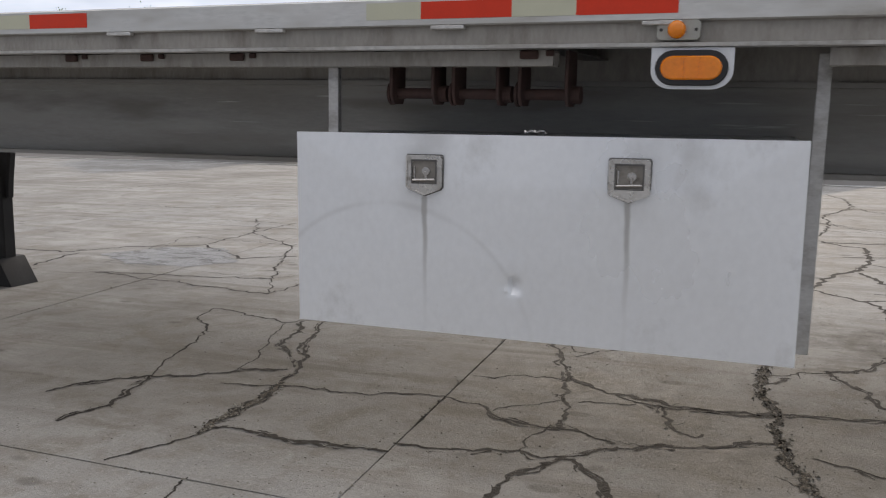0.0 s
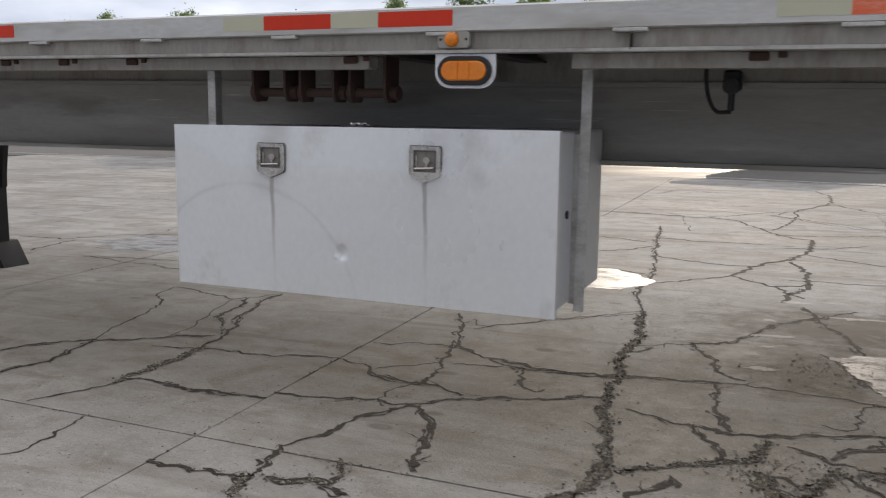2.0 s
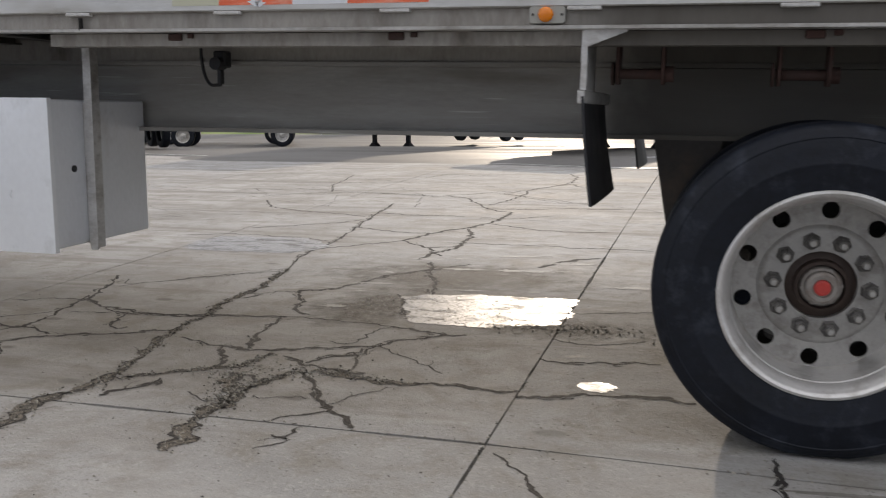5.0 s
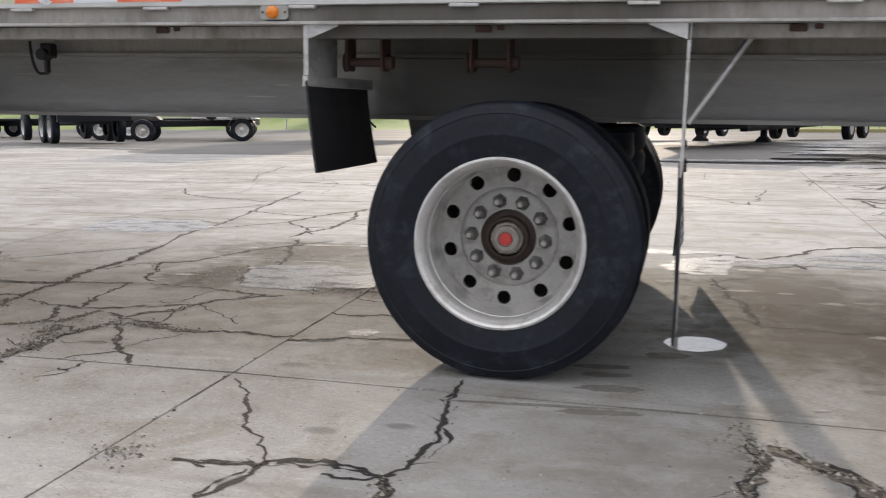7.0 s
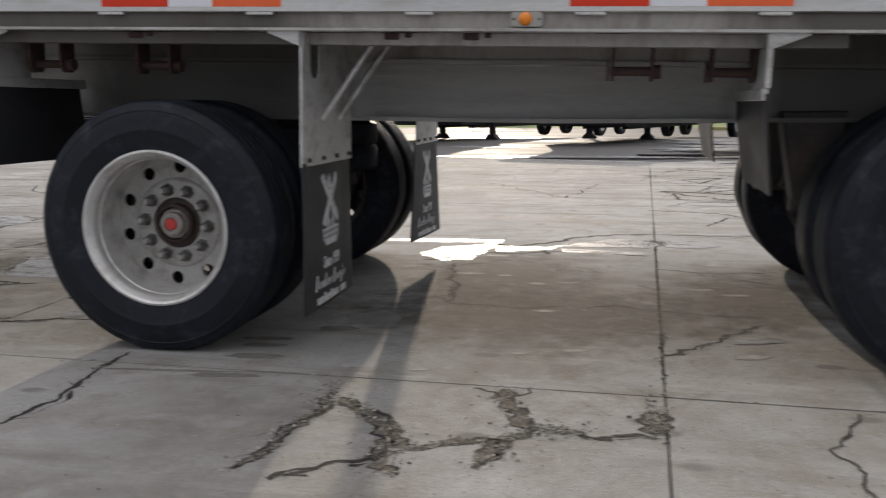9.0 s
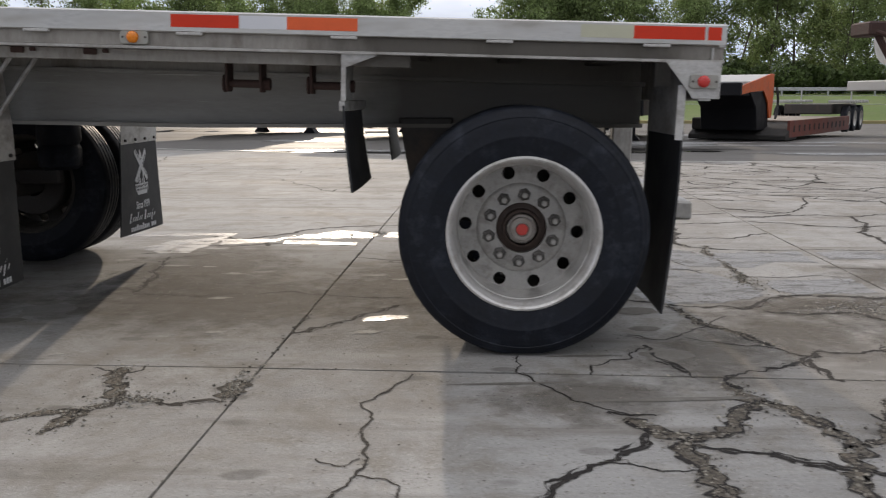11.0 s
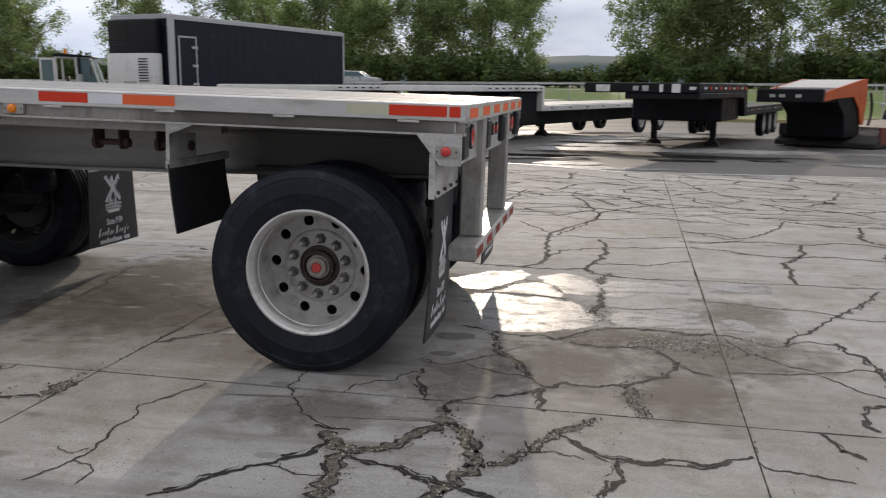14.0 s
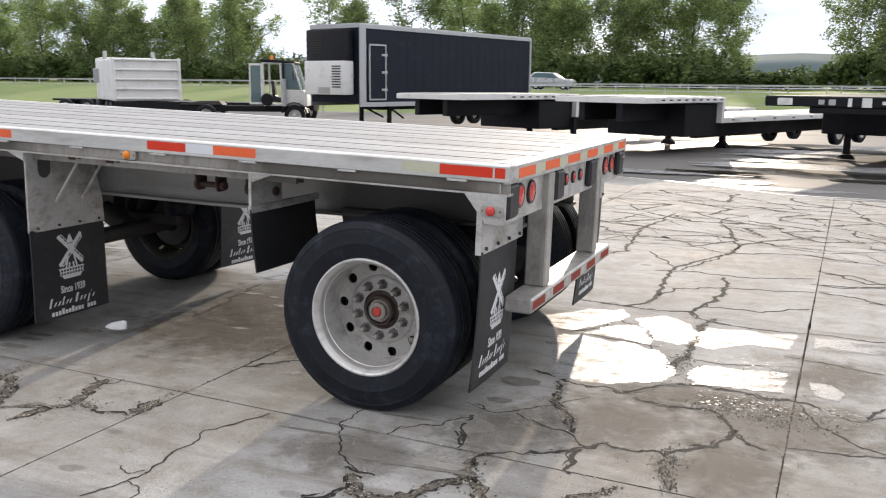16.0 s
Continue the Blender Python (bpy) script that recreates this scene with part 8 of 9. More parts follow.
def lowboy(x, y, turn):
    """Middle of the deck's front edge at the origin; the neck reaches forward, the low deck runs along +x."""
    t = anchor("lowboy_trailer", "orange and red lowboy trailer with an oak deck", "trailer", group="parked trailers")
    n0, n1 = -0.60, 1.10        # sides of the neck
    side = [(-2.6, 1.24), (-2.6, 1.46), (0.25, 1.82), (0.55, 1.82), (0.58, 1.25), (0.45, 0.62), (0.25, 0.62), (0.05, 1.05), (-0.45, 1.36), (-1.6, 1.32)]
    for yy, name in ((n0 - 0.05, "orange neck side plate"), (n1, "orange neck side plate")):
        b = bmesh.new()
        prism(b, side, 0.05, pose(0, yy, 0), 0.006)
        part("neck_side", b, ORANGE_PAINT, t, name)
    b = bmesh.new()
    prism(b, [(-1.5, 1.59), (0.2, 1.805), (0.5, 1.805), (0.5, 1.77), (0.2, 1.765), (-1.5, 1.55)], n1 - n0 - 0.01, pose(0, n0 + 0.005, 0))
    box(b, -2.62, -0.4, n0, n0 + 0.05, 1.50, 1.56, 0.0, pose(0, 0, 0))
    part("neck_top", b, GREY_PAINT, t, "pale worn neck plate")
    b = bmesh.new()
    box(b, -2.66, -2.5, n0 - 0.06, n1 + 0.06, 1.22, 1.55, 0.02)
    box(b, -2.5, 0.2, n0 + 0.05, n1 - 0.05, 1.22, 1.40, 0.02)
    prism(b, [(-1.6, 1.34), (0.1, 1.34), (0.35, 0.62), (0.35, 0.30), (-0.75, 0.30), (-0.9, 0.9)], n1 - n0 - 0.06, pose(0, n0 + 0.01, 0), 0.02)
    part("neck_frame", b, BLACK_PAINT, t, "black neck frame")
    for yy in (-0.1, 0.35, 0.62):
        b = bmesh.new()
        box(b, -2.668, -2.661, yy, yy + 0.16, 1.34, 1.42)
        part("label", b, GREY_PAINT, t, "worn pale label")
    b = bmesh.new()
    prism(b, [(-0.35, 0.03), (-0.35, 0.16), (0.1, 0.34), (0.9, 0.50), (0.9, 0.03)], 2.9, pose(0, -1.32, 0), 0.02)
    box(b, -0.3, 0.55, 0.95, 1.5, 0.30, 0.62, 0.03)
    part("front_ramp", b, DARK_GAP, t, "dark grimy front ramp of the deck")
    for s in (-1.29, 1.54):
        b = bmesh.new()
        box(b, 0.0, 8.2, s - 0.04, s + 0.04, 0.10, 0.56, 0.01)
        rail_ = part("deck_rail", b, RED_PAINT, t, "worn red deck rail")
        for k in range(12):
            b = bmesh.new()
            box(b, 0.4 + 0.62 * k, 0.56 + 0.62 * k, s - 0.046, s + 0.046, 0.24, 0.42)
            part("rail_pocket", b, DARK_GAP, rail_)
    for k in range(9):
        b = bmesh.new()
        box(b, 0.9, 8.2, -1.24 + 0.304 * k, -1.24 + 0.304 * k + 0.290, 0.46, 0.54)
        part("deck_board", b, WOOD_DECK, t)
    b = bmesh.new()
    box(b, 8.0, 12.4, -0.75, 0.95, 0.6, 0.95, 0.03)
    part("rear_frame", b, STEEL_DARK, t, "dark rear wheel frame")
    for k in range(3):
        for s in (-0.95, 1.15):
            b = bmesh.new()
            for j in range(5):
                box(b, 8.15 + 1.25 * k + 0.2 * j, 8.32 + 1.25 * k + 0.2 * j, s - 0.38, s + 0.38, 0.99 + 0.02 * (j % 2), 1.07 + 0.02 * (j % 2), 0.01)
            part("fender", b, GREY_PAINT, t, "grey slatted fender")
    for ax in (8.7, 9.85, 11.0):
        for s in (-1.10, 1.30):
            far_wheel(t, ax, s, -1 if s < 0 else 1, 0.9)
    b = bmesh.new()
    for s in (0.0, 0.12):
        cable(b, [(0.58 + 0.20 * math.sin(a) + s, n0 - 0.12, 1.45 - 0.85 * a / 3.1) for a in [0.31 * k for k in range(11)]], 0.02, 6)
    part("air_hose", b, BLACK_PLASTIC, t)
    return place(t, x, y, turn)


def reefer(x, y, turn):
    """Nose at the origin, running along +x."""
    t = anchor("refrigerated_van_trailer", "dark navy refrigerated box trailer with a white cooling unit", "trailer", group="parked trailers")
    L, H0, H1, W = 11.9, 1.15, 4.05, 1.3
    b = bmesh.new()
    box(b, 0.05, L, -W + 0.02, W - 0.02, H0, H1 - 0.03)
    part("body", b, NAVY_PAINT, t, "dark navy side panels")
    b = bmesh.new()
    for yy in (-W, W):
        box(b, 0, L + 0.02, yy - 0.02, yy + 0.02, H1 - 0.16, H1, 0.006)
        box(b, 0, L + 0.02, yy - 0.02, yy + 0.02, H0 - 0.14, H0 + 0.03, 0.006)
        box(b, 0, 0.34, yy - 0.024, yy + 0.024, H0 + 0.03, H1 - 0.16, 0.006)
        box(b, L - 0.10, L + 0.02, yy - 0.024, yy + 0.024, H0 + 0.03, H1 - 0.16, 0.006)
    box(b, 0, L, -W, W, H1 - 0.03, H1 + 0.02, 0.008)
    box(b, -0.01, 0.06, -W, W, H1 - 0.14, H1 - 0.03)
    part("edge_frame", b, GALV, t, "silver edge posts and rails")
    # ribs of the side
    for k in range(18):
        b = bmesh.new()
        box(b, 2.2 + 0.54 * k, 2.205 + 0.54 * k, -W + 0.016, -W + 0.021, H0 + 0.05, H1 - 0.18)
        part("side_rib", b, NAVY_PAINT, t)
    # side door
    b = bmesh.new()
    box(b, 0.55, 1.42, -W - 0.03, -W + 0.0, H0 + 0.10, 3.30, 0.01)
    door_ = part("side_door", b, NAVY_PAINT, t, "navy side door in a silver frame")
    b = bmesh.new()
    for x0, x1, z0, z1 in ((0.50, 0.56, H0 + 0.1, 3.34), (1.41, 1.47, H0 + 0.1, 3.34), (0.56, 1.41, 3.28, 3.34), (0.56, 1.41, H0 + 0.1, H0 + 0.16)):
        box(b, x0, x1, -W - 0.04, -W, z0, z1)
    part("door_frame", b, GALV, door_)
    for z in (1.6, 2.25, 2.9):
        b = bmesh.new()
        box(b, 1.20, 1.52, -W - 0.06, -W - 0.03, z, z + 0.09, 0.01)
        part("hinge", b, GALV, door_)
    # cooling unit on the nose
    b = bmesh.new()
    box(b, -0.48, 0.0, -1.02, 1.02, 1.55, 3.85, 0.05, seg=2)
    unit = part("cooling_unit", b, BLACK_PAINT, t, "black cooling unit with white lower doors")
    b = bmesh.new()
    box(b, -0.56, -0.06, -1.06, 1.06, 1.45, 2.70, 0.05, seg=2)
    part("unit_door", b, WHITE_PAINT, unit, "white lower cover")
    for k in range(9):
        b = bmesh.new()
        box(b, -0.575, -0.555, -0.86, -0.42, 1.72 + 0.095 * k, 1.76 + 0.095 * k)
        part("louvre", b, DARK_GAP, unit)
        b = bmesh.new()
        box(b, -0.495, -0.475, 0.15, 0.85, 3.0 + 0.085 * k, 3.04 + 0.085 * k)
        part("louvre", b, DARK_GAP, unit)
    b = bmesh.new()
    box(b, -0.57, -0.55, -0.30, 0.30, 1.5, 1.72)
    part("control_box", b, LAMP_BASE, unit)
    for s in (-0.75, 0.75):
        leg(t, 2.3, s, 1.1)
    b = bmesh.new()
    box(b, 2.0, L - 0.2, -0.6, 0.6, 0.85, 1.02)
    for s in (-1, 1):
        cable(b, [(2.35, 0.7 * s, 0.95), (3.4, 0.55 * s, 0.5)], 0.04)
    part("frame", b, BLACK_PAINT, t)
    for ax in (9.4, 10.7):
        for s in (-1.12, 1.12):
            far_wheel(t, ax, s, -1 if s < 0 else 1)
    return place(t, x, y, turn)


def yard_tractor(x, y, turn):
    """Facing along +x; the cab has an open back door on its rear corner."""
    t = anchor("yard_tractor", "white terminal tractor with a glazed cab, grey stack and orange beacon", "truck")
    b = bmesh.new()
    box(b, -4.6, 2.0, -0.45, -0.28, 0.66, 0.94, 0.02)
    box(b, -4.6, 2.0, 0.28, 0.45, 0.66, 0.94, 0.02)
    for k in range(6):
        box(b, -4.4 + 0.9 * k, -4.25 + 0.9 * k, -0.3, 0.3, 0.70, 0.90)
    part("chassis", b, BLACK_PAINT, t, "black ladder frame")
    b = bmesh.new()
    prism(b, [(-4.3, 0.96), (-3.1, 1.16), (-2.2, 1.16), (-2.0, 0.96)], 1.0, pose(0, -0.5, 0), 0.02)
    part("fifth_wheel", b, STEEL_DARK, t, "greasy fifth wheel plate")
    b = bmesh.new()
    prism(b, [(0.05, 0.95), (2.15, 0.95), (2.15, 1.55), (1.95, 1.72), (0.9, 1.72), (0.9, 1.05), (0.05, 1.05)], 1.9, pose(0, -0.95, 0), 0.03)
    part("cab_lower", b, WHITE_PAINT, t, "white cab lower body and hood")
    b = bmesh.new()
    for yy in (-0.90, 0.90):
        for x0, x1 in ((0.06, 0.04), (0.92, 0.88), (1.86, 1.48)):
            cable(b, [(x0, yy, 1.0 if x0 < 0.5 else 1.70), (x1, yy, 3.00)], 0.05, 8)
        cable(b, [(0.04, yy, 3.0), (1.48, yy, 3.0)], 0.05, 8)
    for x0, x1 in ((0.04, 0.04), (1.48, 1.48)):
        cable(b, [(x0, -0.9, 3.0), (x1, 0.9, 3.0)], 0.05, 8)
    part("cab_frame", b, WHITE_PAINT, t, "white cab posts")
    b = bmesh.new()
    prism(b, [(-0.08, 3.02), (1.60, 2.98), (1.60, 3.05), (0.3, 3.16), (-0.08, 3.14)], 1.96, pose(0, -0.98, 0), 0.02)
    part("roof", b, BLACK_PAINT, t, "dark cab roof")
    for yy in (-0.915, 0.905):
        b = bmesh.new()
        prism(b, [(0.94, 1.74), (1.80, 1.74), (1.45, 2.94), (0.92, 2.94)], 0.012, pose(0, yy, 0))
        part("side_glass", b, GLASS_DARK, t, "green tinted side glass")
    b = bmesh.new()
    box(b, -0.01, 0.01, -0.86, 0.86, -0.62, 0.62, 0.0, pose(1.67, 0, 2.34, 0, -16.5, 0))
    part("windscreen", b, GLASS_DARK, t, "green tinted windscreen")
    door = bmesh.new()
    for z0, z1 in ((1.02, 1.12), (2.86, 2.96)):
        box(door, -0.62, 0.0, -0.93, -0.88, z0, z1, 0.01)
    for x0 in (-0.62, -0.07):
        box(door, x0, x0 + 0.07, -0.93, -0.88, 1.12, 2.86, 0.01)
    door = part("cab_door", door, WHITE_PAINT, t, "white framed cab door standing open")
    b = bmesh.new()
    box(b, -0.55, -0.07, -0.912, -0.900, 1.12, 2.86)
    part("door_glass", b, GLASS_DARK, door, "green tinted door glass")
    b = bmesh.new()
    prism(b, [(0.35, 1.12), (0.85, 1.12), (0.85, 1.30), (0.52, 1.42), (0.46, 2.15), (0.34, 2.15)], 0.55, pose(0, -0.3, 0), 0.03)
    part("seat", b, BLACK_PLASTIC, t, "black driver's seat")
    b = bmesh.new()
    rod(b, (0.3, 0.2, 3.14), (0.3, 0.2, 3.20), 0.10, 12)
    rod(b, (0.3, 0.2, 3.20), (0.3, 0.2, 3.38), 0.085, 12, 0.06)
    part("beacon", b, LENS_AMBER, t, "orange beacon")
    b = bmesh.new()
    rod(b, (1.05, -1.12, 0.95), (1.05, -1.12, 2.25), 0.13, 16)
    stack = part("exhaust_stack", b, GALV, t, "grey exhaust silencer")
    b = bmesh.new()
    rod(b, (1.05, -1.12, 2.25), (1.05, -1.12, 3.15), 0.055, 12)
    part("pipe", b, BLACK_PAINT, stack, "black stack pipe")
    b = bmesh.new()
    lathe(b, [(0.0, 0.0), (0.0, 0.30), (0.10, 0.30), (0.10, 0.0)], 20, pose(0.25, -1.12, 1.25), closed=False)
    part("air_cleaner", b, BLACK_PAINT, t, "round black air cleaner")
    for ax in (1.55, -2.7):
        for yy in (-0.95, 0.95):
            far_wheel(t, ax, yy, -1 if yy < 0 else 1)
    b = bmesh.new()
    for k in range(9):
        a = radians(20 + 17.5 * k)
        box(b, -0.08, 0.08, -1.2, -0.7, -0.02, 0.02, 0.0, pose(1.55 + 0.62 * math.cos(a), 0, 0.5 + 0.62 * math.sin(a), 0, 90 - math.degrees(a), 0))
    part("fender", b, BLACK_PLASTIC, t)
    for yy in (-1.22, 1.22):
        b = bmesh.new()
        box(b, 1.52, 1.60, yy - 0.12, yy + 0.12, 2.2, 2.62, 0.02)
        cable(b, [(1.5, yy * 0.76, 2.85), (1.56, yy, 2.62)], 0.02)
        part("mirror", b, BLACK_PLASTIC, t)
    return place(t, x, y, turn)


def dump_body_truck(x, y, turn):
    """Tail at the origin, body along +x."""
    t = anchor("dump_truck", "white dump truck with a ribbed tailgate", "truck")
    b = bmesh.new()
    box(b, 0, 4.2, -1.25, 1.25, 1.05, 2.62, 0.03)
    body = part("dump_body", b, WHITE_PAINT, t, "dirty white dump body")
    for k in range(5):
        b = bmesh.new()
        box(b, -0.07, 0.0, -1.22, 1.22, 1.10 + 0.36 * k, 1.18 + 0.36 * k, 0.02)
        part("tailgate_rib", b, WHITE_PAINT, body)
    for s in (-1.2, 1.2):
        b = bmesh.new()
        box(b, -0.09, 0.05, s - 0.06, s + 0.06, 1.05, 2.66, 0.02)
        part("corner_post", b, WHITE_PAINT, body)
    b = bmesh.new()
    box(b, 4.35, 6.2, -1.15, 1.15, 1.0, 2.75, 0.08, seg=2)
    part("cab", b, WHITE_PAINT, t, "white cab")
    b = bmesh.new()
    box(b, 0.1, 6.8, -0.45, 0.45, 0.65, 1.02)
    box(b, -0.05, 0.1, -1.2, 1.2, 0.75, 1.0)
    part("chassis", b, BLACK_PAINT, t)
    for s in (-1.28, 1.28):
        b = bmesh.new()
        box(b, 4.6, 4.72, s - 0.14, s + 0.14, 1.7, 2.3, 0.02)
        rod(b, (4.3, s * 0.75, 1.0), (4.3, s * 0.75, 3.0), 0.08, 10)
        part("mirror", b, GALV, t)
    for ax in (1.2, 2.5, 5.9):
        for s in (-1.1, 1.1):
            far_wheel(t, ax, s, -1 if s < 0 else 1)
    return place(t, x, y, turn)


def mixer(x, y, turn):
    t = anchor("concrete_mixer", "white conical mixer drum on a grey trailer frame", "mixer")
    b = bmesh.new()
    box(b, 0, 8.0, -1.1, 1.1, 1.38, 1.68, 0.03)
    part("frame", b, GREY_PAINT, t, "grey frame")
    b = bmesh.new()
    box(b, 1.6, 2.9, -0.8, 0.8, 0.55, 1.38, 0.03)
    part("tank", b, BLACK_PAINT, t)
    for s in (-0.75, 0.75):
        leg(t, 1.75, s, 1.4)
    b = bmesh.new()
    lathe(b, [(0, 0.0), (0, 0.62), (0.5, 0.85), (2.2, 1.28), (3.6, 1.30), (4.8, 0.9), (5.0, 0.0)], 40, pose(0.5, 0, 2.75, 8, 0, -90), closed=False)
    part("drum", b, WHITE_PAINT, t, "dirty white drum")
    b = bmesh.new()
    cable(b, [(-0.2, -0.5, 3.1), (0.6, -1.0, 2.7), (2.2, -1.1, 2.2)], 0.07)
    box(b, -0.35, 0.3, -0.6, 0.5, 2.95, 3.35, 0.05)
    cable(b, [(0.0, -0.4, 3.0), (0.25, -0.5, 2.5), (0.7, -0.6, 1.75)], 0.10)
    part("chute", b, RUST, t, "rusty chute and arms")
    b = bmesh.new()
    cable(b, [(2.0 + 0.5 * math.cos(a), -1.2, 2.0 + 0.45 * math.sin(a)) for a in [0.42 * k for k in range(12)]], 0.03)
    part("hose", b, BLACK_PLASTIC, t)
    for ax in (5.4, 6.6):
        for s in (-1.0, 1.0):
            far_wheel(t, ax, s, -1 if s < 0 else 1)
    return place(t, x, y, turn)


def suv(x, y, z, turn):
    t = anchor("suv_car", "silver compact SUV on the highway", "car")
    b = bmesh.new()
    prism(b, [(-2.2, 0.35), (2.25, 0.35), (2.3, 0.75), (2.1, 0.98), (1.1, 1.08), (0.35, 1.62), (-1.5, 1.68), (-2.1, 1.2), (-2.25, 0.8)], 1.8, pose(0, -0.9, 0), 0.06)
    part("body", b, SILVER_PAINT, t)
    b = bmesh.new()
    prism(b, [(0.95, 1.10), (0.32, 1.55), (-1.4, 1.60), (-1.85, 1.18)], 1.83, pose(0, -0.915, 0))
    part("windows", b, GLASS_DARK, t, "dark side glass")
    for ax in (-1.35, 1.4):
        for s in (-0.8, 0.8):
            far_wheel(t, ax, s, -1 if s < 0 else 1, 0.68)
    t.matrix_world = pose(x, y, z, 0, 0, turn)
    return t


step_deck(0.30, 17.16, 67, 0.4, (4.6, 0.33))
step_deck(-4.0, 19.0, 67, 1.6, (3.1, -0.37))
black_gooseneck(5.12, 16.2, 72)
low = lowboy(10.25, 20.5, 56)
low.matrix_world = low.matrix_world @ Matrix.Diagonal((0.9, 0.9, 0.97, 1))
reefer(-12.16, 25.43, 76)
yard_tractor(-20.25, 32.50, 25)
dump_body_truck(-18.65, 22.5, 141)
mixer(14.6, 23.2, 5)
suv(-19.9, 80.0, 1.165, 0)

# a row of parked trucks seen low under the deck
def far_truck(x, y, turn):
    t = anchor("parked_truck", "dark bare truck chassis parked on the yard", "truck", group="parked trucks")
    b = bmesh.new()
    box(b, -4.5, 3.8, -0.45, 0.45, 0.62, 0.95, 0.02)
    box(b, -4.6, 1.2, -1.0, 1.0, 0.88, 1.0, 0.02)
    part("body", b, BLACK_PAINT, t)
    for ax in (-3.6, -2.2, 3.0):
        for s in (-1.1, 1.1):
            far_wheel(t, ax, s, -1 if s < 0 else 1)
    return place(t, x, y, turn)


far_truck(-23.5, 35.5, 15)
far_truck(-33.0, 37.0, 12)

# ---- fence, guard rail, kerb ----
fence = anchor("chain_link_fence", "grey chain link fence along the grass", "fence")
b = bmesh.new()
box(b, -0.03, 0.03, -0.03, 0.03, 0, 2.0)
post_me = mesh_of(b, "post", GALV)
for k in range(34):
    put("post", post_me, fence, pose(-28 + 3.0 * k, 50.5 + 0.02 * k, -0.42))
bm = bmesh.new()
cable(bm, [(-28, 50.5, 1.58), (71, 51.2, 1.58)], 0.03, 6)
cable(bm, [(-28, 50.5, 0.61), (71, 51.2, 0.61)], 0.014, 6)
cable(bm, [(-28, 50.5, 1.11), (71, 51.2, 1.11)], 0.010, 6)
part("top_rail", bm, GALV, fence)
rails = anchor("guard_rail", "galvanised highway guard rail on short posts", "guard rail")
for y in (74.2, 86.2):
    bm = bmesh.new()
    bar_x(bm, [(y, 1.66), (y + 0.03, 1.70), (y, 1.74), (y + 0.03, 1.78), (y, 1.82), (y + 0.05, 1.82), (y + 0.05, 1.66)], -220, 200)
    part("rail", bm, GALV, rails)
b = bmesh.new()
box(b, -0.06, 0.06, -0.06, 0.06, 0, 0.8)
rpost_me = mesh_of(b, "post", GALV)
for k in range(70):
    put("post", rpost_me, rails, pose(-150 + 4.0 * k, 74.33, 1.05))
bm = bmesh.new()
box(bm, 6, 60, 46.0, 46.3, -0.45, -0.24, 0.03)
tagged(finish(bm, "kerb", YELLOW_PAINT), "yellow painted kerb at the yard's edge", "kerb", kind="structure")

# ---- trees ----
BARK = material("grey_brown_bark", (0.10, 0.085, 0.07), 0.9, 0, 0.25, 20, 3, 0.4)


def leaf_material(name, color):
    m = material(name, color, 0.6, 0, 0.35, 3.0, 0.5, 0.0, random_tint=0.22, spec=0.3)
    nt = m.node_tree
    b = nt.nodes["Principled BSDF"]
    geo = nt.nodes.new("ShaderNodeNewGeometry")
    mr = nt.nodes.new("ShaderNodeMapRange")
    mr.inputs["To Min"].default_value, mr.inputs["To Max"].default_value = 0.55, 1.5
    nt.links.new(geo.outputs["Random Per Island"], mr.inputs["Value"])
    link = b.inputs["Base Color"].links[0]
    src = link.from_socket
    mx = nt.nodes.new("ShaderNodeMix")
    mx.data_type, mx.blend_type = "RGBA", "MULTIPLY"
    mx.inputs["Factor"].default_value = 1.0
    cc = nt.nodes.new("ShaderNodeCombineColor")
    for k in ("Red", "Green", "Blue"):
        nt.links.new(mr.outputs["Result"], cc.inputs[k])
    nt.links.new(src, mx.inputs["A"])
    nt.links.new(cc.outputs["Color"], mx.inputs["B"])
    nt.links.new(mx.outputs["Result"], b.inputs["Base Color"])
    tr = nt.nodes.new("ShaderNodeBsdfTranslucent")
    nt.links.new(mx.outputs["Result"], tr.inputs["Color"])
    ms = nt.nodes.new("ShaderNodeMixShader")
    ms.inputs["Fac"].default_value = 0.45
    out = nt.nodes["Material Output"]
    nt.links.new(b.outputs["BSDF"], ms.inputs[1])
    nt.links.new(tr.outputs["BSDF"], ms.inputs[2])
    nt.links.new(ms.outputs["Shader"], out.inputs["Surface"])
    return m


LEAF = leaf_material("poplar_leaf", (0.230, 0.300, 0.125))
LEAF_DARK = leaf_material("shrub_leaf", (0.085, 0.125, 0.042))


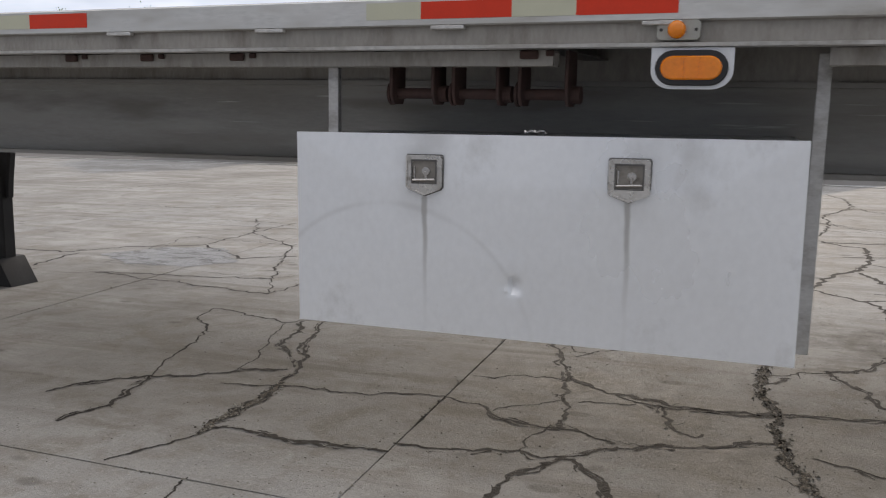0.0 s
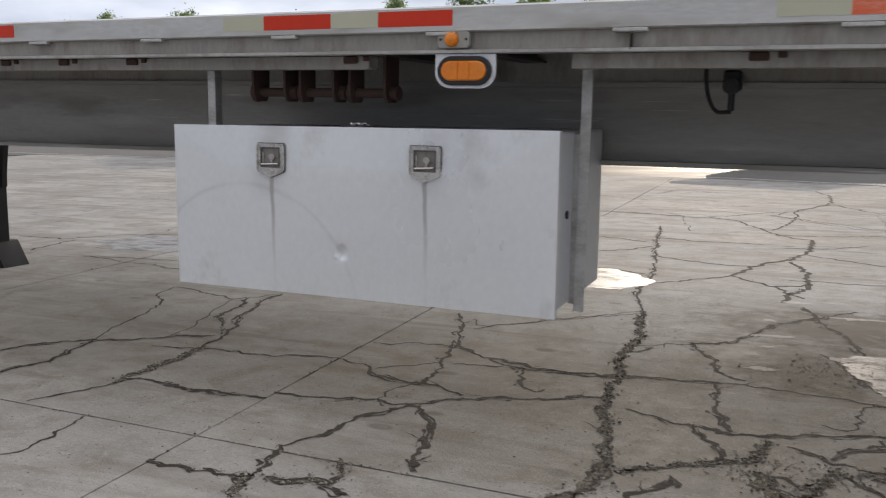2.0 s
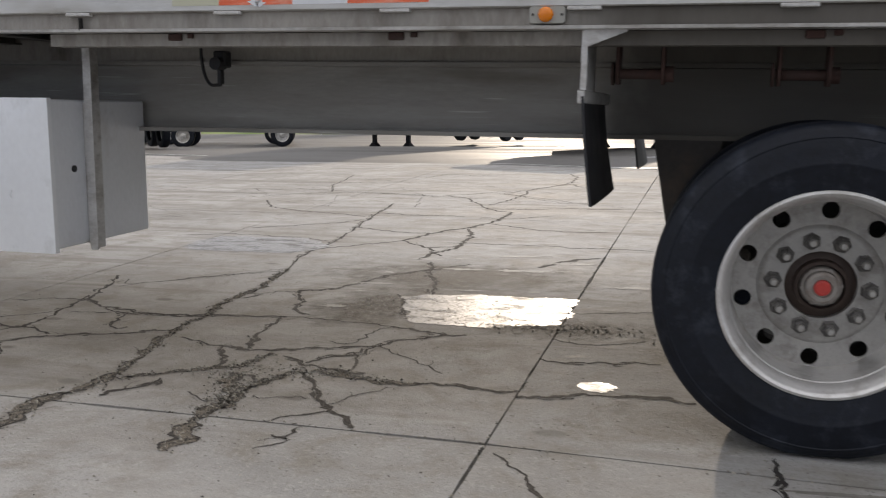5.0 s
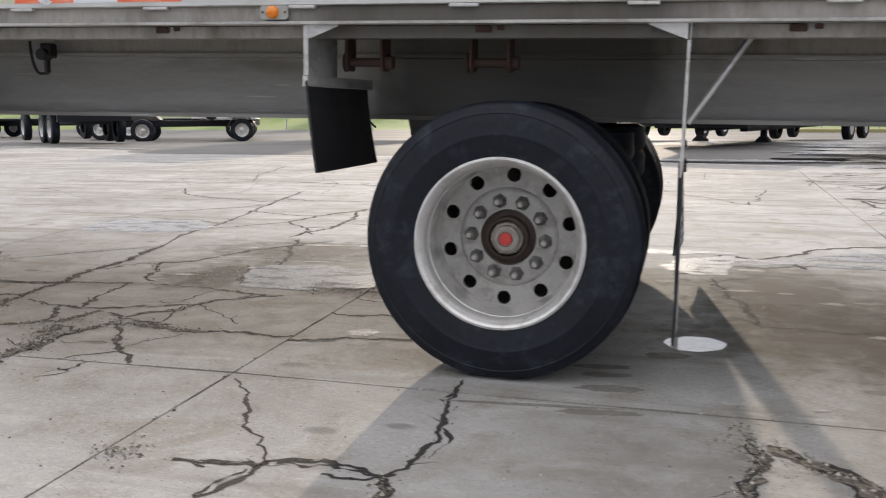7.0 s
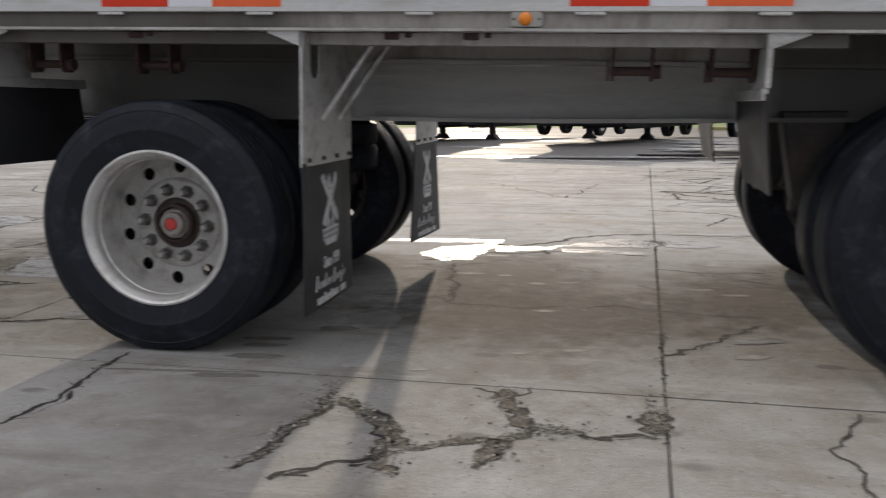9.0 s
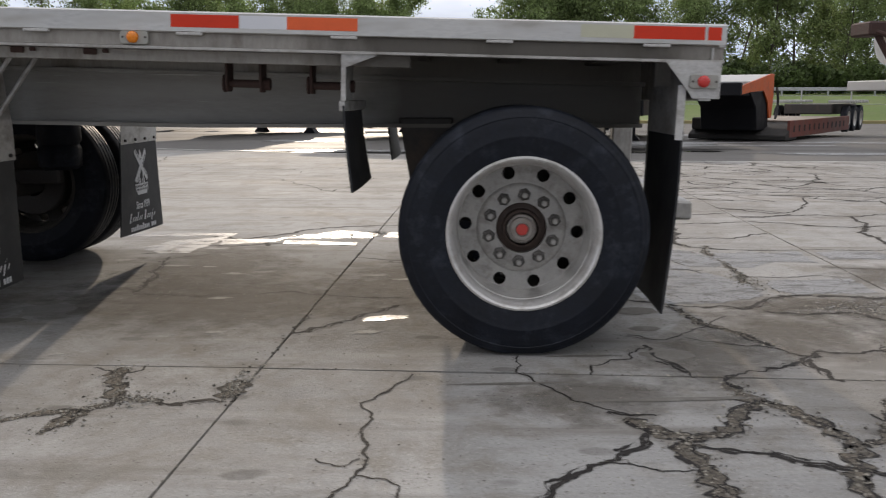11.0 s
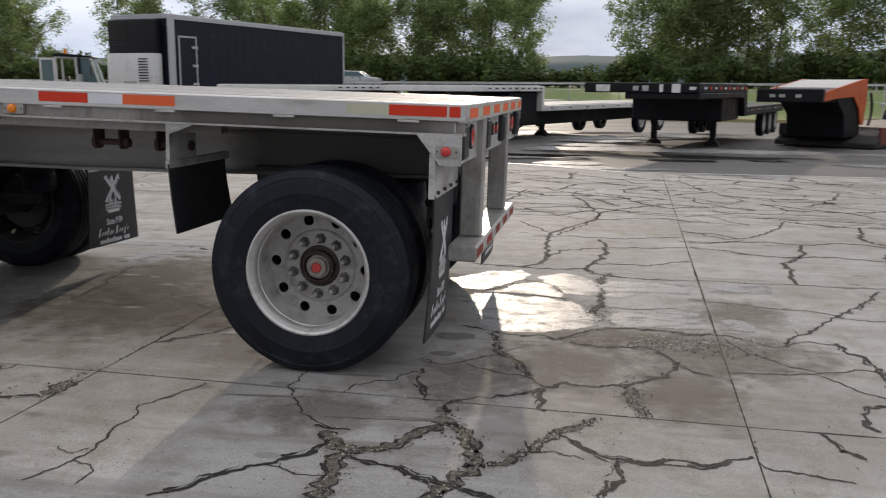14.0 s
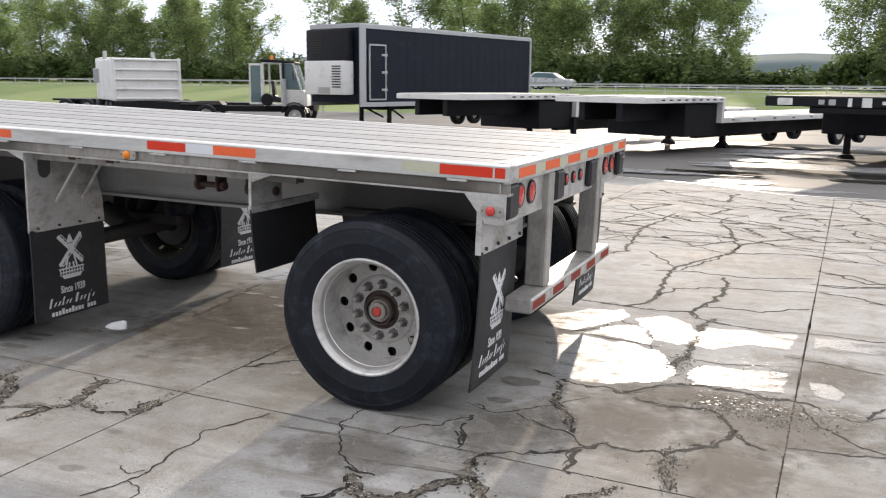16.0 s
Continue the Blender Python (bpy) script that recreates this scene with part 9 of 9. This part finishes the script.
def tree_meshes(seed, height, spread, leaves):
    """Tapered trunk, limbs from low down to the top, and small leaf clumps along the limbs, with gaps."""
    r = random.Random(seed)
    tb = bmesh.new()
    verts, faces = [], []

    def clump(q, n, rad):
        for _ in range(n):
            c = q + Vector((r.gauss(0, 1), r.gauss(0, 1), r.gauss(0, 0.9))) * rad
            s = r.uniform(0.08, 0.18)
            a = Vector((r.uniform(-1, 1), r.uniform(-1, 1), r.uniform(-1, 1))).normalized()
            b2 = a.cross(Vector((r.uniform(-1, 1), r.uniform(-1, 1), r.uniform(-1, 1)))).normalized()
            n0 = len(verts)
            verts.extend([tuple(c - a * s), tuple(c + b2 * s * 0.7), tuple(c + a * s * 1.1), tuple(c - b2 * s * 0.7)])
            faces.append((n0, n0 + 1, n0 + 2, n0 + 3))

    for stem in range(r.choice((1, 2, 2))):
        p = Vector((r.uniform(-0.5, 0.5) * stem, r.uniform(-0.5, 0.5) * stem, 0))
        d = Vector((r.uniform(-0.1, 0.1), r.uniform(-0.1, 0.1), 1)).normalized()
        h = height * (1.0 if stem == 0 else r.uniform(0.7, 0.95))
        n = 14
        r0 = 0.011 * height
        for k in range(n):
            d = (d + Vector((r.uniform(-0.09, 0.09), r.uniform(-0.09, 0.09), 0.06))).normalized()
            q = p + d * h / n
            rod(tb, p, q, r0 * (1 - 0.85 * k / n), 7, r0 * (1 - 0.85 * (k + 1) / n))
            p = q
            f = (k + 1) / n
            reach = spread * (0.45 + 1.1 * f if f < 0.45 else 1.25 - 0.95 * (f - 0.45) / 0.55) * r.uniform(0.7, 1.2)
            for _ in range(2 if f > 0.12 else 1):
                a = r.uniform(0, 6.283)
                ld = Vector((math.cos(a), math.sin(a), r.uniform(0.35, 1.1))).normalized()
                lp = p.copy()
                for e in range(4):
                    ld = (ld + Vector((r.uniform(-0.25, 0.25), r.uniform(-0.25, 0.25), r.uniform(-0.08, 0.2)))).normalized()
                    lq = lp + ld * reach * 0.32
                    rod(tb, lp, lq, 0.0035 * height * (1 - 0.22 * e) * (1.1 - f * 0.6), 5, 0.0035 * height * (1 - 0.22 * (e + 1)) * (1.1 - f * 0.6))
                    lp = lq
                    if e >= 1 or f > 0.6:
                        for _ in range(2):
                            off = Vector((r.gauss(0, 1), r.gauss(0, 1), r.gauss(0, 0.8))) * 0.42
                            clump(lp + off, int(2.3 * leaves * r.uniform(0.4, 1.5)), r.uniform(0.30, 0.56))
    me = bpy.data.meshes.new("crown")
    me.from_pydata(verts, [], faces)
    me.materials.append(LEAF)
    return mesh_of(tb, "trunk", BARK), me


def plant(name, label, trunk, crown, x, y, z, turn, scale, group, category="tree"):
    e = anchor(name, label, category, group=group)
    if trunk:
        put("trunk", trunk, e, Matrix())
    put("crown", crown, e, Matrix())
    e.matrix_world = pose(x, y, z, 0, 0, turn) @ Matrix.Diagonal((*scale, 1))
    return e


kinds = [tree_meshes(s, h, sp, lv) for s, h, sp, lv in ((1, 13.0, 3.3, 19), (2, 14.5, 3.0, 18), (3, 12.0, 3.6, 19), (4, 15.0, 3.1, 18), (7, 11.0, 3.4, 20))]
tr = random.Random(21)
x = -165.0
while x < 120:
    near_gap = -6.2 < x < 3.6 or -76.5 < x < -65.0 or -57.5 < x < -48.0
    if not near_gap:
        for row, y0 in ((0, 106.0), (1, 114.0)):
            if row == 1 and tr.random() < 0.35:
                continue
            k = tr.randrange(5)
            s = tr.uniform(0.80, 1.12) * (1.12 if x > 1 else 1.0)
            plant("poplar_tree", "tall broadleaf tree with airy green foliage", *kinds[k], x + tr.uniform(-1, 1), y0 + tr.uniform(-2, 3), 1.4, tr.uniform(0, 360),
                  (s * 1.05, s * 1.05, s), "trees behind the highway")
    x += tr.uniform(3.0, 4.8)


def shrub_mesh(seed, n=1500):
    r = random.Random(seed)
    verts, faces = [], []
    lobes = [(Vector((r.uniform(-1.8, 1.8), r.uniform(-0.9, 0.9), r.uniform(0.5, 1.7))), r.uniform(0.5, 1.0)) for _ in range(12)]
    for _ in range(n):
        c0, rad = r.choice(lobes)
        v = Vector((r.gauss(0, 1), r.gauss(0, 1), r.gauss(0, 1))).normalized() * rad * r.uniform(0.6, 1.12)
        c = c0 + v
        if c.z < 0:
            continue
        s = r.uniform(0.09, 0.2)
        a = Vector((r.uniform(-1, 1), r.uniform(-1, 1), r.uniform(-1, 1))).normalized()
        b2 = a.cross(Vector((r.uniform(-1, 1), r.uniform(-1, 1), r.uniform(-1, 1)))).normalized()
        n0 = len(verts)
        verts.extend([tuple(c - a * s), tuple(c + b2 * s * 0.8), tuple(c + a * s), tuple(c - b2 * s * 0.8)])
        faces.append((n0, n0 + 1, n0 + 2, n0 + 3))
    me = bpy.data.meshes.new("crown")
    me.from_pydata(verts, [], faces)
    me.materials.append(LEAF_DARK)
    return me


shrubs = [shrub_mesh(k) for k in (31, 32, 33)]
x = -160.0
while x < 120:
    s = tr.uniform(1.0, 1.9)
    plant("shrub", "dense dark green shrub at the foot of the trees", None, tr.choice(shrubs), x, 100 + tr.uniform(-1.5, 3), 1.35, tr.uniform(0, 360), (s * 1.2, s, s * (0.55 if -6 < x < 4 else 1.0)), "shrubs behind the highway", "shrub")
    x += tr.uniform(2.6, 4.6)

# far wooded ridge
HILL = material("hazy_wooded_ridge", (0.060, 0.092, 0.094), 1.0, 0, 0.2, 0.05, 0.01, 0.0)
bm = bmesh.new()
rows = []
for i in range(121):
    x = -1500 + 25 * i
    top = 35 + 10 * noise.noise(Vector((x * 0.0022, 1.0, 0))) + 5 * noise.noise(Vector((x * 0.012, 2.0, 0))) + 1.5 * noise.noise(Vector((x * 0.06, 3.0, 0)))
    rows.append([bm.verts.new((x, 900, -2)), bm.verts.new((x, 940, top * 0.55)), bm.verts.new((x, 1000, top)), bm.verts.new((x, 1150, -2))])
for a, b in zip(rows, rows[1:]):
    for j in range(3):
        bm.faces.new((a[j], b[j], b[j + 1], a[j + 1]))
tagged(finish(bm, "backdrop_ridge", HILL), "hazy blue-green wooded ridge in the distance", "hills", kind="structure")
